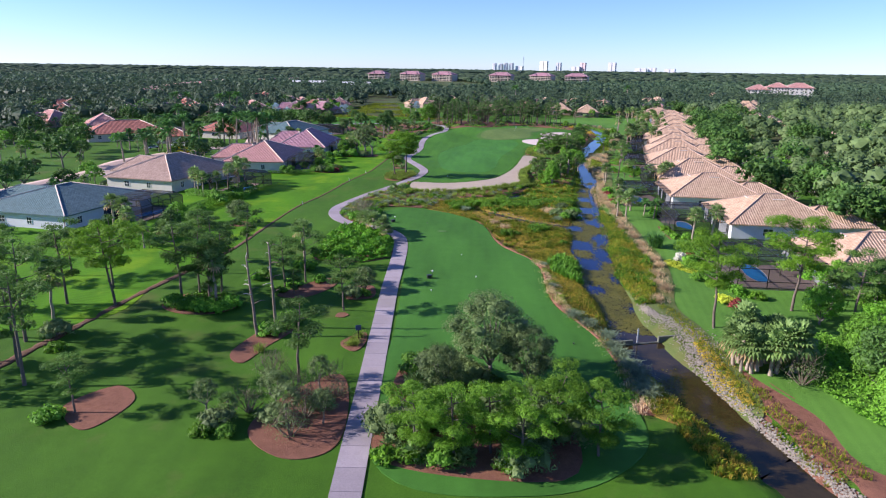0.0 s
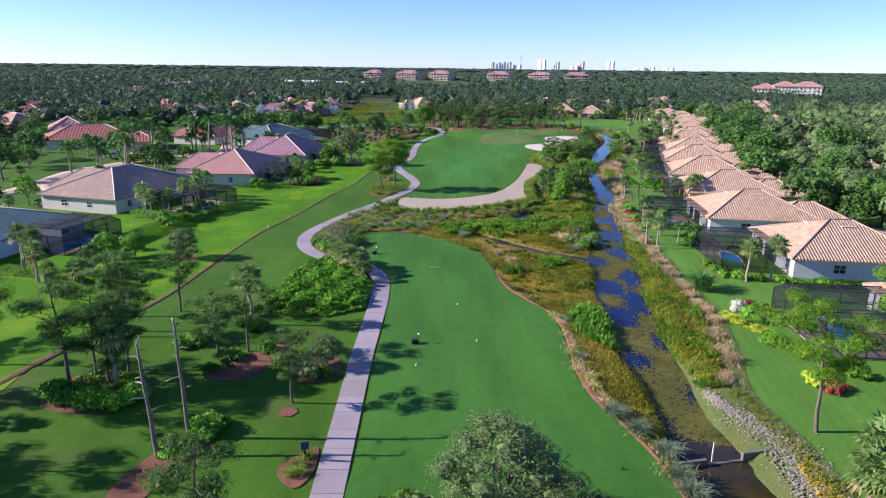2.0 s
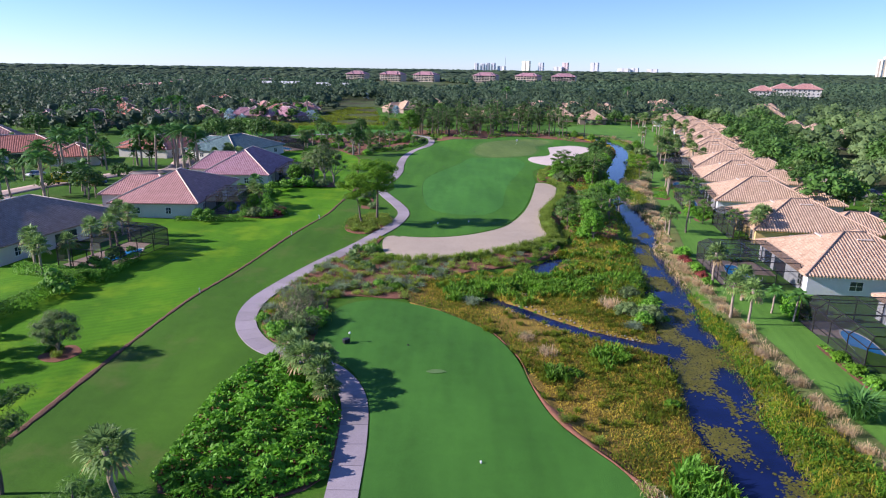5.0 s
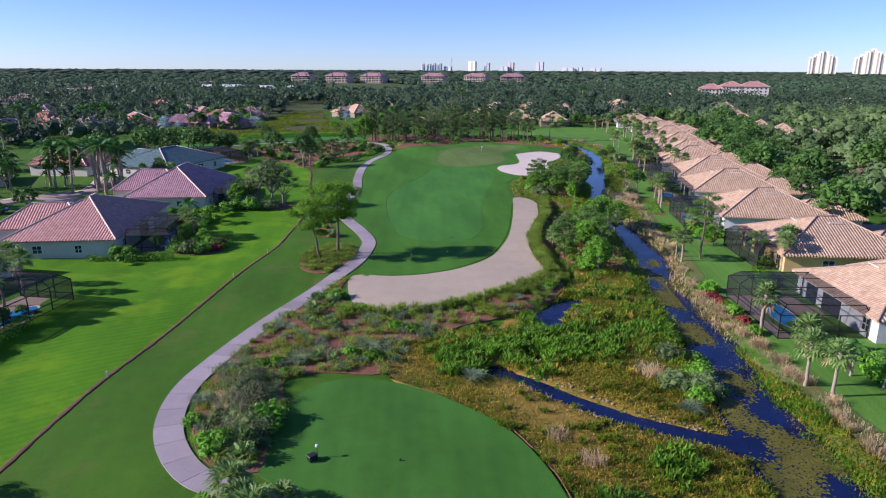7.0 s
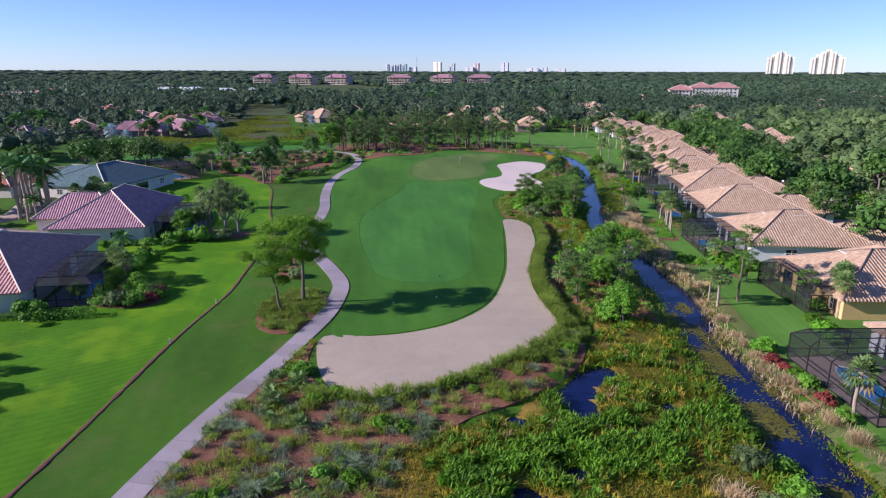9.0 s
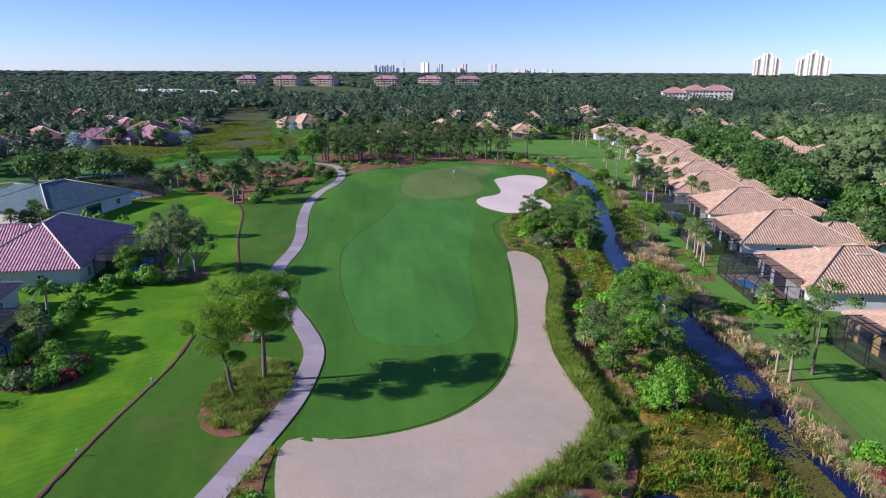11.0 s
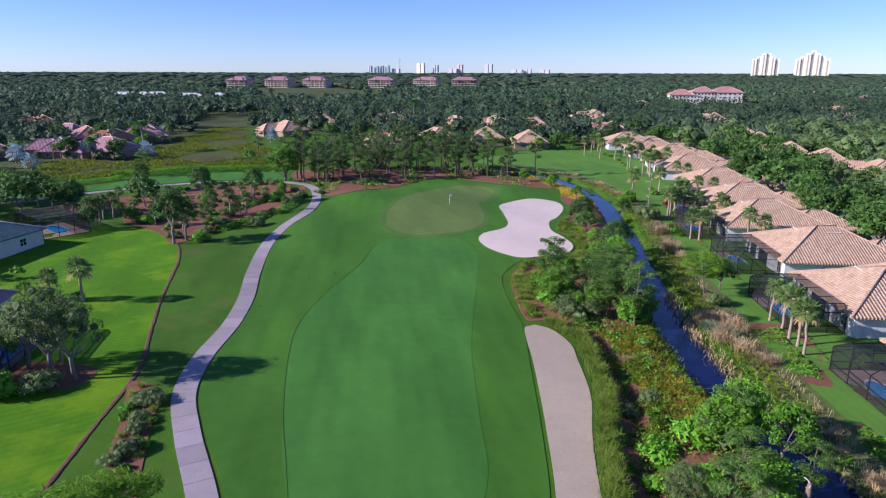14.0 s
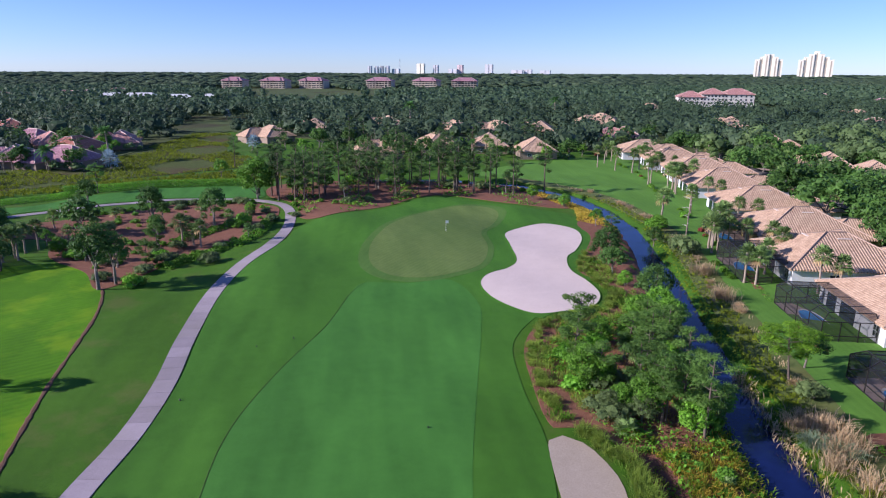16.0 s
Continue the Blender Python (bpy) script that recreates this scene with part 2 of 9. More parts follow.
M["bank"] = speckle("bank_soil", (0.085, 0.130, 0.030), (0.150, 0.185, 0.055), 0.9, 8.0, 0.95, 0.8, 0.1, (0.15, 0.135, 0.045))
M["path"] = speckle("cart_path_concrete", (0.295, 0.250, 0.270), (0.380, 0.325, 0.350), 0.5, 10.0, 0.85, 0.15, 0.02, (0.28, 0.245, 0.24))
def by_piece(m, lo=0.86, hi=1.1):
    nt = m.node_tree
    b = nt.nodes["Principled BSDF"]
    src = b.inputs["Base Color"].links[0].from_socket
    hs = nt.nodes.new("ShaderNodeHueSaturation")
    ma = nt.nodes.new("ShaderNodeMapRange")
    ma.inputs["To Min"].default_value, ma.inputs["To Max"].default_value = lo, hi
    nt.links.new(nt.nodes.new("ShaderNodeObjectInfo").outputs["Random"], ma.inputs["Value"])
    nt.links.new(ma.outputs["Result"], hs.inputs["Value"])
    nt.links.new(src, hs.inputs["Color"])
    nt.links.new(hs.outputs["Color"], b.inputs["Base Color"])


by_piece(M["path"])
M["road"] = speckle("asphalt", (0.10, 0.09, 0.09), (0.16, 0.145, 0.14), 0.5, 12.0, 0.9, 0.2, 0.02)
M["drive"] = speckle("paver_drive", (0.34, 0.25, 0.21), (0.46, 0.35, 0.30), 1.0, 9.0, 0.85, 0.2, 0.02)
M["deck"] = speckle("pool_deck_pavers", (0.40, 0.29, 0.24), (0.52, 0.40, 0.34), 1.0, 9.0, 0.8, 0.2, 0.02)
M["wood_floor"] = speckle("woodland_floor", (0.050, 0.080, 0.022), (0.095, 0.125, 0.040), 0.12, 1.6, 0.95, 0.9, 0.3, (0.05, 0.04, 0.022))
# Canal: part of the reflected sky's blue is put into the base colour.
M["water"] = water_mat("canal_water", (0.006, 0.012, 0.060), 0.12, 0.04, 0.5, (0.040, 0.028, 0.010))
M["pond"] = water_mat("lake_water", (0.03, 0.06, 0.14), 0.12)
M["pool"] = water_mat("pool_water", (0.03, 0.34, 0.78), 0.15)
M["weed"] = foliage("floating_weed", (0.042, 0.044, 0.006), (0.080, 0.072, 0.011), 0.4, 0.0, 0.4)
M["pine"] = foliage("pine_needles", (0.030, 0.076, 0.014), (0.092, 0.170, 0.030), 0.4, 0.35)
M["pine_bright"] = foliage("bright_pine_needles", (0.036, 0.095, 0.007), (0.118, 0.218, 0.014), 0.4, 0.45)
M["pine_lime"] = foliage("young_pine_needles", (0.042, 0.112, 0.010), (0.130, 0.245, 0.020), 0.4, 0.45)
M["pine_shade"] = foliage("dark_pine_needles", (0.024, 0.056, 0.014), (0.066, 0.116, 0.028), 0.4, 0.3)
M["oak"] = foliage("oak_leaves", (0.022, 0.060, 0.012), (0.060, 0.125, 0.022), 0.45)
M["myrtle"] = foliage("grey_green_leaves", (0.044, 0.074, 0.023), (0.108, 0.152, 0.050), 0.4)
M["lime"] = foliage("bright_leaves", (0.044, 0.130, 0.008), (0.105, 0.250, 0.018), 0.35)
M["palm"] = foliage("palm_fronds", (0.044, 0.088, 0.020), (0.132, 0.200, 0.056), 0.3, soft=0.3)
M["palm_dark"] = foliage("feather_palm_fronds", (0.024, 0.075, 0.016), (0.062, 0.150, 0.030), 0.3)
M["palm_silver"] = foliage("silver_palm_fronds", (0.13, 0.18, 0.19), (0.24, 0.31, 0.33), 0.3)
M["dead"] = foliage("dry_fronds", (0.20, 0.13, 0.06), (0.34, 0.24, 0.12), 0.3)
M["hedge"] = foliage("hedge_leaves", (0.044, 0.114, 0.010), (0.108, 0.240, 0.020), 0.3)
M["yellow"] = foliage("variegated_leaves", (0.22, 0.28, 0.02), (0.44, 0.48, 0.05), 0.3)
M["white_flower"] = foliage("white_flowering_leaves", (0.22, 0.24, 0.16), (0.42, 0.40, 0.34), 0.3)
M["red"] = foliage("red_leaves", (0.10, 0.022, 0.020), (0.20, 0.045, 0.035), 0.3)
M["ornamental"] = foliage("fountain_grass", (0.110, 0.172, 0.022), (0.215, 0.290, 0.045), 0.3, 0.5, soft=0.6)
M["blue_grass"] = foliage("grey_cordgrass", (0.130, 0.180, 0.105), (0.210, 0.265, 0.160), 0.25, 0.5, soft=0.7)
M["tan_grass"] = foliage("dry_cordgrass", (0.40, 0.29, 0.155), (0.56, 0.43, 0.26), 0.25, 0.5, soft=0.75)
M["sedge_gold"] = foliage("golden_marsh_plants", (0.235, 0.178, 0.018), (0.395, 0.300, 0.044), 0.55, 0.5, 0.25, soft=0.6)
M["sedge_green"] = foliage("green_marsh_plants", (0.070, 0.104, 0.006), (0.160, 0.205, 0.014), 0.5, 0.5, 0.25, soft=0.6)
M["reed"] = foliage("broad_marsh_leaves", (0.027, 0.078, 0.004), (0.088, 0.188, 0.010), 0.4, 0.3, 0.3, soft=0.4)
# Green leans to blue here: distance haze put into the leaf colour.
M["far_wood"] = foliage("distant_tree_leaves", (0.018, 0.040, 0.022), (0.054, 0.086, 0.040), 0.6, 0.25, 0.085, soft=0.25, spread=0.3)
M["far_wood_e"] = foliage("oak_wood_leaves", (0.036, 0.070, 0.024), (0.108, 0.160, 0.054), 0.55, 0.3, 0.075, soft=0.2, spread=0.5)
M["bare"] = plain("bare_twigs", (0.17, 0.13, 0.095), 0.9)
M["bark"] = speckle("pine_bark", (0.10, 0.075, 0.060), (0.20, 0.155, 0.125), 3.0, 14.0, 0.9, 0.8, 0.06)
M["bark_grey"] = speckle("grey_bark", (0.14, 0.12, 0.10), (0.25, 0.22, 0.19), 3.0, 14.0, 0.9, 0.8, 0.05)
M["palm_trunk"] = speckle("palm_trunk", (0.26, 0.20, 0.15), (0.42, 0.34, 0.27), 4.0, 12.0, 0.9, 0.8, 0.05)
M["snag"] = speckle("weathered_snag", (0.13, 0.095, 0.075), (0.30, 0.23, 0.185), 2.0, 12.0, 0.9, 0.7, 0.04)
M["snag_pale"] = speckle("bleached_wood", (0.40, 0.36, 0.33), (0.58, 0.53, 0.50), 2.0, 12.0, 0.9, 0.5, 0.03)
# Far house walls: the shade they stand in is put into this colour.
M["stucco_shaded"] = plain("shaded_stucco", (0.30, 0.23, 0.18), 0.9, scale=0.8, amount=0.1, spec=0.2)
M["stone"] = speckle("riprap_stone", (0.20, 0.175, 0.140), (0.34, 0.300, 0.250), 2.0, 9.0, 0.9, 0.5, 0.05)
M["concrete"] = speckle("weathered_concrete", (0.11, 0.12, 0.09), (0.20, 0.20, 0.16), 1.2, 9.0, 0.9, 0.3, 0.03)
M["stucco_w"] = plain("pale_stucco", (0.62, 0.58, 0.52), 0.9, scale=0.8, amount=0.07, spec=0.2)
M["stucco_g"] = plain("grey_white_stucco", (0.66, 0.66, 0.68), 0.9, scale=0.8, amount=0.07, spec=0.2)
M["stucco_y"] = plain("yellow_stucco", (0.66, 0.46, 0.20), 0.9, scale=0.8, amount=0.07, spec=0.2)
M["block_wall"] = plain("apartment_stucco", (0.50, 0.42, 0.34), 0.9, scale=0.3, amount=0.1, spec=0.2)
M["white"] = plain("white_paint", (0.78, 0.77, 0.74), 0.6, amount=0.04)
M["bronze"] = plain("dark_bronze_frame", (0.030, 0.026, 0.026), 0.45, 0.3, amount=0.1)
M["glass"] = plain("window_glass", (0.025, 0.035, 0.05), 0.06, 0.0, amount=0.2, spec=0.9)
M["screen"] = screen_mat("insect_screen", (0.014, 0.014, 0.018), 0.5)
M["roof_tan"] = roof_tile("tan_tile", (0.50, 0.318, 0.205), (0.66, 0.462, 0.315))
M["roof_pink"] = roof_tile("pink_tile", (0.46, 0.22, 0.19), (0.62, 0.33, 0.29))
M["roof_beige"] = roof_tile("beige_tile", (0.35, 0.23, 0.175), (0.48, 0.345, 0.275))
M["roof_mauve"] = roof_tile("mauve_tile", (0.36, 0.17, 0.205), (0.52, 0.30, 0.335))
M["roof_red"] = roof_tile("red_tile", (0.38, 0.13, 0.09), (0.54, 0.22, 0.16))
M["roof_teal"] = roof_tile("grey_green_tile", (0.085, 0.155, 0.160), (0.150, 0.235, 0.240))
M["ridge_pale"] = plain("pale_ridge_tile", (0.60, 0.50, 0.42), 0.8, scale=3.0, amount=0.15)
M["ridge_dark"] = plain("weathered_ridge_tile", (0.36, 0.26, 0.20), 0.8, scale=3.0, amount=0.2)
M["tower"] = plain("cream_tower_wall", (0.86, 0.80, 0.66), 0.8, scale=0.02, amount=0.06)
M["tower_far"] = plain("far_tower_wall", (0.60, 0.60, 0.63), 0.8, scale=0.02, amount=0.08)
M["tower_pink"] = plain("far_rose_tower_wall", (0.64, 0.50, 0.50), 0.8, scale=0.02, amount=0.08)
M["band"] = plain("tower_window_band", (0.42, 0.36, 0.28), 0.4, amount=0.1)
M["black"] = plain("black_plastic", (0.02, 0.02, 0.022), 0.4, amount=0.2)
M["ball"] = plain("white_marker", (0.80, 0.80, 0.78), 0.4, amount=0.03)
M["flag"] = plain("white_flag_cloth", (0.80, 0.80, 0.72), 0.8, amount=0.05)
M["car_yellow"] = plain("yellow_car_paint", (0.75, 0.50, 0.02), 0.25, amount=0.04)
M["car_white"] = plain("white_car_paint", (0.75, 0.75, 0.75), 0.25, amount=0.03)
M["car_blue"] = plain("blue_car_paint", (0.04, 0.07, 0.16), 0.25, amount=0.05)
M["tyre"] = plain("tyre_rubber", (0.02, 0.02, 0.02), 0.8, amount=0.2)


def canopy(name, dark, light):
    """The leafy skin of far crowns: clumped tone and deep relief."""
    m, nt, b, _ = nodes_of(name)
    col = ramp(nt, noise_tex(nt, 0.9, 5, 0.75), [(0.34, dark), (0.68, light)])
    tone = ramp(nt, noise_tex(nt, 0.022, 4, 0.6), [(0.35, hue(dark, 0.9)), (0.65, (light[0] * 1.25, light[1] * 1.05, light[2]))])
    col = mix(nt, 0.45, col, tone)
    isl = nt.nodes.new("ShaderNodeNewGeometry").outputs["Random Per Island"]
    hs = nt.nodes.new("ShaderNodeHueSaturation")
    ma = nt.nodes.new("ShaderNodeMapRange")
    ma.inputs["To Min"].default_value, ma.inputs["To Max"].default_value = 0.8, 1.2
    nt.links.new(isl, ma.inputs["Value"])
    nt.links.new(ma.outputs["Result"], hs.inputs["Value"])
    nt.links.new(col, hs.inputs["Color"])
    nt.links.new(hs.outputs["Color"], b.inputs["Base Color"])
    b.inputs["Roughness"].default_value = 0.8
    b.inputs["Specular IOR Level"].default_value = 0.1
    bump(nt, b, noise_tex(nt, 0.8, 5, 0.8), 1.0, 1.2)
    return m


# Far crowns carry some of the blue of haze in their base colours.
M["canopy"] = canopy("far_canopy", (0.020, 0.044, 0.026), (0.076, 0.116, 0.058))

# ---- mesh helpers ----
from mathutils import geometry


def mesh_of(name, verts, faces, mat, smooth=False, uv=None):
    me = bpy.data.meshes.new(name)
    if isinstance(verts, np.ndarray):
        verts = np.asarray(verts, dtype=np.float32)
        if isinstance(faces, np.ndarray):
            k = faces.shape[1]
            me.vertices.add(len(verts))
            me.vertices.foreach_set("co", verts.ravel())
            me.loops.add(faces.size)
            me.loops.foreach_set("vertex_index", faces.astype(np.int32).ravel())
            me.polygons.add(len(faces))
            me.polygons.foreach_set("loop_start", np.arange(0, faces.size, k, dtype=np.int32))
            me.update(calc_edges=True)
        else:
            me.from_pydata(verts.tolist(), [], faces)
    else:
        me.from_pydata(verts, [], faces)
    if uv is not None:
        lay = me.uv_layers.new(name="UVMap")
        lay.data.foreach_set("uv", np.asarray(uv, dtype=np.float32).ravel())
    me.materials.append(mat)
    if smooth:
        me.polygons.foreach_set("use_smooth", [True] * len(me.polygons))
    me.update()
    return me


def part_me(name, me, parent, label="", m=None):
    ob = new(name, me)
    ob.parent = parent
    if m is not None:
        ob.matrix_basis = m
    if label:
        ob["label"] = label
    return ob


def part(name, bm, material, parent, label="", smooth=False, m=None):
    me = bpy.data.meshes.new(name)
    bm.to_mesh(me)
    bm.free()
    me.materials.append(material)
    if smooth:
        me.polygons.foreach_set("use_smooth", [True] * len(me.polygons))
    return part_me(name, me, parent, label, m)


def add_box(bm, lo, hi, m=None, bevel=0.0):
    c = [(a + b) / 2 for a, b in zip(lo, hi)]
    s = [max(1e-4, b - a) for a, b in zip(lo, hi)]
    mat = Matrix.Translation(c) @ Matrix.Diagonal((*s, 1))
    if m is not None:
        mat = m @ mat
    r = bmesh.ops.create_cube(bm, size=1.0, matrix=mat)
    if bevel:
        es = list({e for v in r["verts"] for e in v.link_edges})
        bmesh.ops.bevel(bm, geom=es, offset=bevel, segments=1, affect="EDGES")


def box_bm(lo, hi, m=None, bevel=0.0):
    bm = bmesh.new()
    add_box(bm, lo, hi, m, bevel)
    return bm


def bar(bm, a, b, r=0.04):
    """A square bar from a to b."""
    a, b = Vector(a), Vector(b)
    d = b - a
    q = d.to_track_quat("Z", "Y").to_matrix().to_4x4()
    add_box(bm, (-r, -r, 0), (r, r, d.length), Matrix.Translation(a) @ q)


def tube(pts, radii, sides=6):
    """Verts and faces of a tapered tube along pts."""
    V, F = [], []
    n = len(pts)
    for i, (p, r) in enumerate(zip(pts, radii)):
        p = Vector(p)
        d = (Vector(pts[min(i + 1, n - 1)]) - Vector(pts[max(i - 1, 0)])).normalized()
        x = d.orthogonal().normalized()
        y = d.cross(x)
        for k in range(sides):
            a = 2 * math.pi * k / sides
            V.append(tuple(p + (x * math.cos(a) + y * math.sin(a)) * r))
    for i in range(n - 1):
        for k in range(sides):
            a, b = i * sides + k, i * sides + (k + 1) % sides
            F.append((a, b, b + sides, a + sides))
    F.append(tuple(range((n - 1) * sides, n * sides)))
    return V, F


def join(parts):
    V, F = [], []
    for v, f in parts:
        o = len(V)
        V += list(v)
        F += [tuple(i + o for i in q) for q in f]
    return V, F


def spline(pts, closed=True, step=1.5):
    """A smooth line through pts (Catmull-Rom), sampled about every step metres."""
    P = [np.array(p, float) for p in pts]
    n = len(P)
    out = []
    for i in range(n if closed else n - 1):
        if closed:
            a, b, c, d = P[i - 1], P[i], P[(i + 1) % n], P[(i + 2) % n]
        else:
            a, b, c, d = P[max(i - 1, 0)], P[i], P[i + 1], P[min(i + 2, n - 1)]
        k = max(1, int(np.linalg.norm(c - b) / step))
        for j in range(k):
            t = j / k
            out.append(0.5 * (2 * b + (c - a) * t + (2 * a - 5 * b + 4 * c - d) * t * t + (3 * b - a - 3 * c + d) * t ** 3))
    if not closed:
        out.append(P[-1])
    return np.array(out)


def inside(x, y, poly):
    x, y = np.asarray(x, float), np.asarray(y, float)
    r = np.zeros(x.shape, bool)
    n = len(poly)
    for i in range(n):
        x0, y0 = poly[i][:2]
        x1, y1 = poly[(i + 1) % n][:2]
        if y0 == y1:
            continue
        c = (y0 > y) != (y1 > y)
        r ^= c & (x < (x1 - x0) * (y - y0) / (y1 - y0) + x0)
    return r


def line_dist(x, y, pts):
    """Distance to a line of (x, y, half-width) points, less the half-width."""
    best = np.full(np.shape(x), 1e9)
    for (ax, ay, aw), (bx, by, bw) in zip(pts[:-1], pts[1:]):
        dx, dy = bx - ax, by - ay
        t = np.clip(((x - ax) * dx + (y - ay) * dy) / (dx * dx + dy * dy), 0, 1)
        d = np.hypot(x - ax - t * dx, y - ay - t * dy) - (aw + t * (bw - aw))
        best = np.minimum(best, d)
    return best


# ---- plan of the ground ----
CANAL = [(44.0, -60, 1.8), (30.6, 30, 1.6), (27.4, 44, 1.6), (26.2, 50, 1.8), (25.0, 58, 1.9), (24.0, 64, 2.2), (23.6, 68, 2.4), (23.6, 74, 1.7), (24.2, 81, 2.1), (24.0, 90, 2.5), (26.2, 100, 2.3), (26.6, 107, 2.8),
         (29.6, 121, 3.1), (31.6, 134, 2.7), (33.8, 145, 2.4), (35.2, 153, 2.4), (37.1, 165, 2.1), (41.7, 180, 2.7), (43.4, 193, 2.3), (44.8, 206, 2.0), (45.8, 216, 2.3),
         (49.3, 230, 2.1), (53.0, 241, 1.9), (57.5, 256, 2.0), (61.8, 268, 2.0), (69.0, 290, 1.8), (75.0, 311, 1.9), (77.0, 330, 2.0), (75.2, 352, 1.9), (67.0, 370, 2.2), (48.0, 382, 2.0), (20.0, 386, 1.8)]
BRANCH = [(26.6, 123.9, 1.0), (23.1, 125.7, 1.0), (18.7, 128.5, 1.05), (14.4, 132.9, 1.05), (10.6, 137.6, 0.9), (7.9, 140.3, 0.5)]
DITCH = [(24.6, 170, 0.5), (25.2, 177, 0.6), (26.2, 185.3, 0.7), (28.2, 193.2, 0.7), (31.2, 202, 0.7), (34.2, 210, 0.7), (36.4, 219.5, 0.6), (37.0, 226, 0.4)]
PONDS = [(17.4, 155.2, 1.7), (17.0, 151.6, 1.5), (21.6, 159.4, 1.5), (19.4, 157.6, 1.1), (10.1, 151.0, 0.9), (7.9, 140.0, 0.9), (25.0, 151.0, 0.9), (12.6, 142.4, 0.9)]
MARSH = [(20, 50), (19.8, 64), (17.5, 73), (16.3, 84), (16.6, 97), (13.0, 104.4), (10.0, 113.4), (9.3, 121.5), (7.2, 128.2), (2.2, 133.9), (-3, 138.6), (-2, 146), (5, 150), (13, 154), (21, 161),
         (25, 170), (30, 176), (37, 168), (34, 150), (32, 138), (29, 121), (25, 104), (23, 90), (23, 72), (23, 50)]


def smooth01(t):
    t = np.clip(t, 0, 1)
    return t * t * (3 - 2 * t)


def height(x, y):
    """The lie of the land: flat, with the canal, the marsh and the raised green."""
    x, y = np.asarray(x, float), np.asarray(y, float)
    z = 0.16 * np.sin(x * 0.11 + 0.6 * np.sin(y * 0.05)) * np.sin(y * 0.083 + 1.3) + 0.07 * np.sin(x * 0.31 + y * 0.17)
    fade = np.exp(-np.maximum(np.hypot(x - 20, y - 180) - 260, 0) / 120)
    z = z * fade
    z += 1.25 * np.exp(-(((x - 33) / 22) ** 2 + ((y - 312) / 26) ** 2))
    z += 0.55 * np.exp(-(((x - 10) / 9) ** 2 + ((y - 338) / 12) ** 2))
    z += 0.45 * np.exp(-(((x + 4) / 6) ** 2 + ((y - 300) / 16) ** 2))
    z += 1.1 * np.exp(-(((x - 13) / 8) ** 2 + ((y - 322) / 11) ** 2))
    z += 0.8 * np.exp(-(((x - 1) / 7) ** 2 + ((y - 286) / 15) ** 2))
    z -= 0.3 * np.exp(-(((x - 11) / 7) ** 2 + ((y - 298) / 18) ** 2))
    z += 0.9 * np.exp(-(((x - 55) / 5) ** 2 + ((y - 328) / 8) ** 2))
    low = inside(x, y, MARSH) * 1.0
    d = line_dist(x, y, CANAL)
    z -= 0.28 * low
    z -= 1.25 * smooth01(1 - (d + 0.6) / 2.6)
    z -= 0.7 * smooth01(1 - (line_dist(x, y, BRANCH) + 0.4) / 1.3)
    z -= 1.0 * smooth01(1 - line_dist(x, y, DITCH) / 1.2)
    for cx, cy, r in PONDS:
        z -= 0.8 * smooth01(1 - (np.hypot(x - cx, y - cy) - r) / 1.3)
    return z


WATER_Z = -0.62


def sheet(name, outline, mat, lift=0.05, step=2.5, label="", category="", kind="structure", closed_spline=True, edge=1.4, drop=0.25):
    """A ground cover with a smooth outline that follows the land, its rim turned down into the soil."""
    B = spline(outline, True, edge) if closed_spline else np.array(outline, float)
    n = len(B)
    x0, y0 = B.min(0)
    x1, y1 = B.max(0)
    gx, gy = np.meshgrid(np.arange(x0 + 0.4, x1, step), np.arange(y0 + 0.4, y1, step))
    gx, gy = gx.ravel(), gy.ravel()
    ok = inside(gx, gy, B)
    ok &= line_dist(gx, gy, [(*p, 0.0) for p in B] + [(*B[0], 0.0)]) > step * 0.35
    pts = [Vector(p) for p in B] + [Vector(p) for p in zip(gx[ok], gy[ok])]
    edges = [(i, (i + 1) % n) for i in range(n)]
    v, _, f, *_ = geometry.delaunay_2d_cdt(pts, edges, [], 1, 1e-5)
    xs, ys = np.array([p.x for p in v]), np.array([p.y for p in v])
    z = height(xs, ys) + lift
    V = np.column_stack([xs, ys, z]).tolist()
    F = [tuple(q) for q in f]
    base = len(V)
    for p in B:
        V.append((p[0], p[1], float(height(p[0], p[1])) + lift))
    for p in B:
        V.append((p[0], p[1], float(height(p[0], p[1])) + lift - drop))
    F += [(base + i, base + (i + 1) % n, base + n + (i + 1) % n, base + n + i) for i in range(n)]
    ob = new(name, mesh_of(name, V, F, mat, True))
    return tagged(ob, label, category, "", kind)


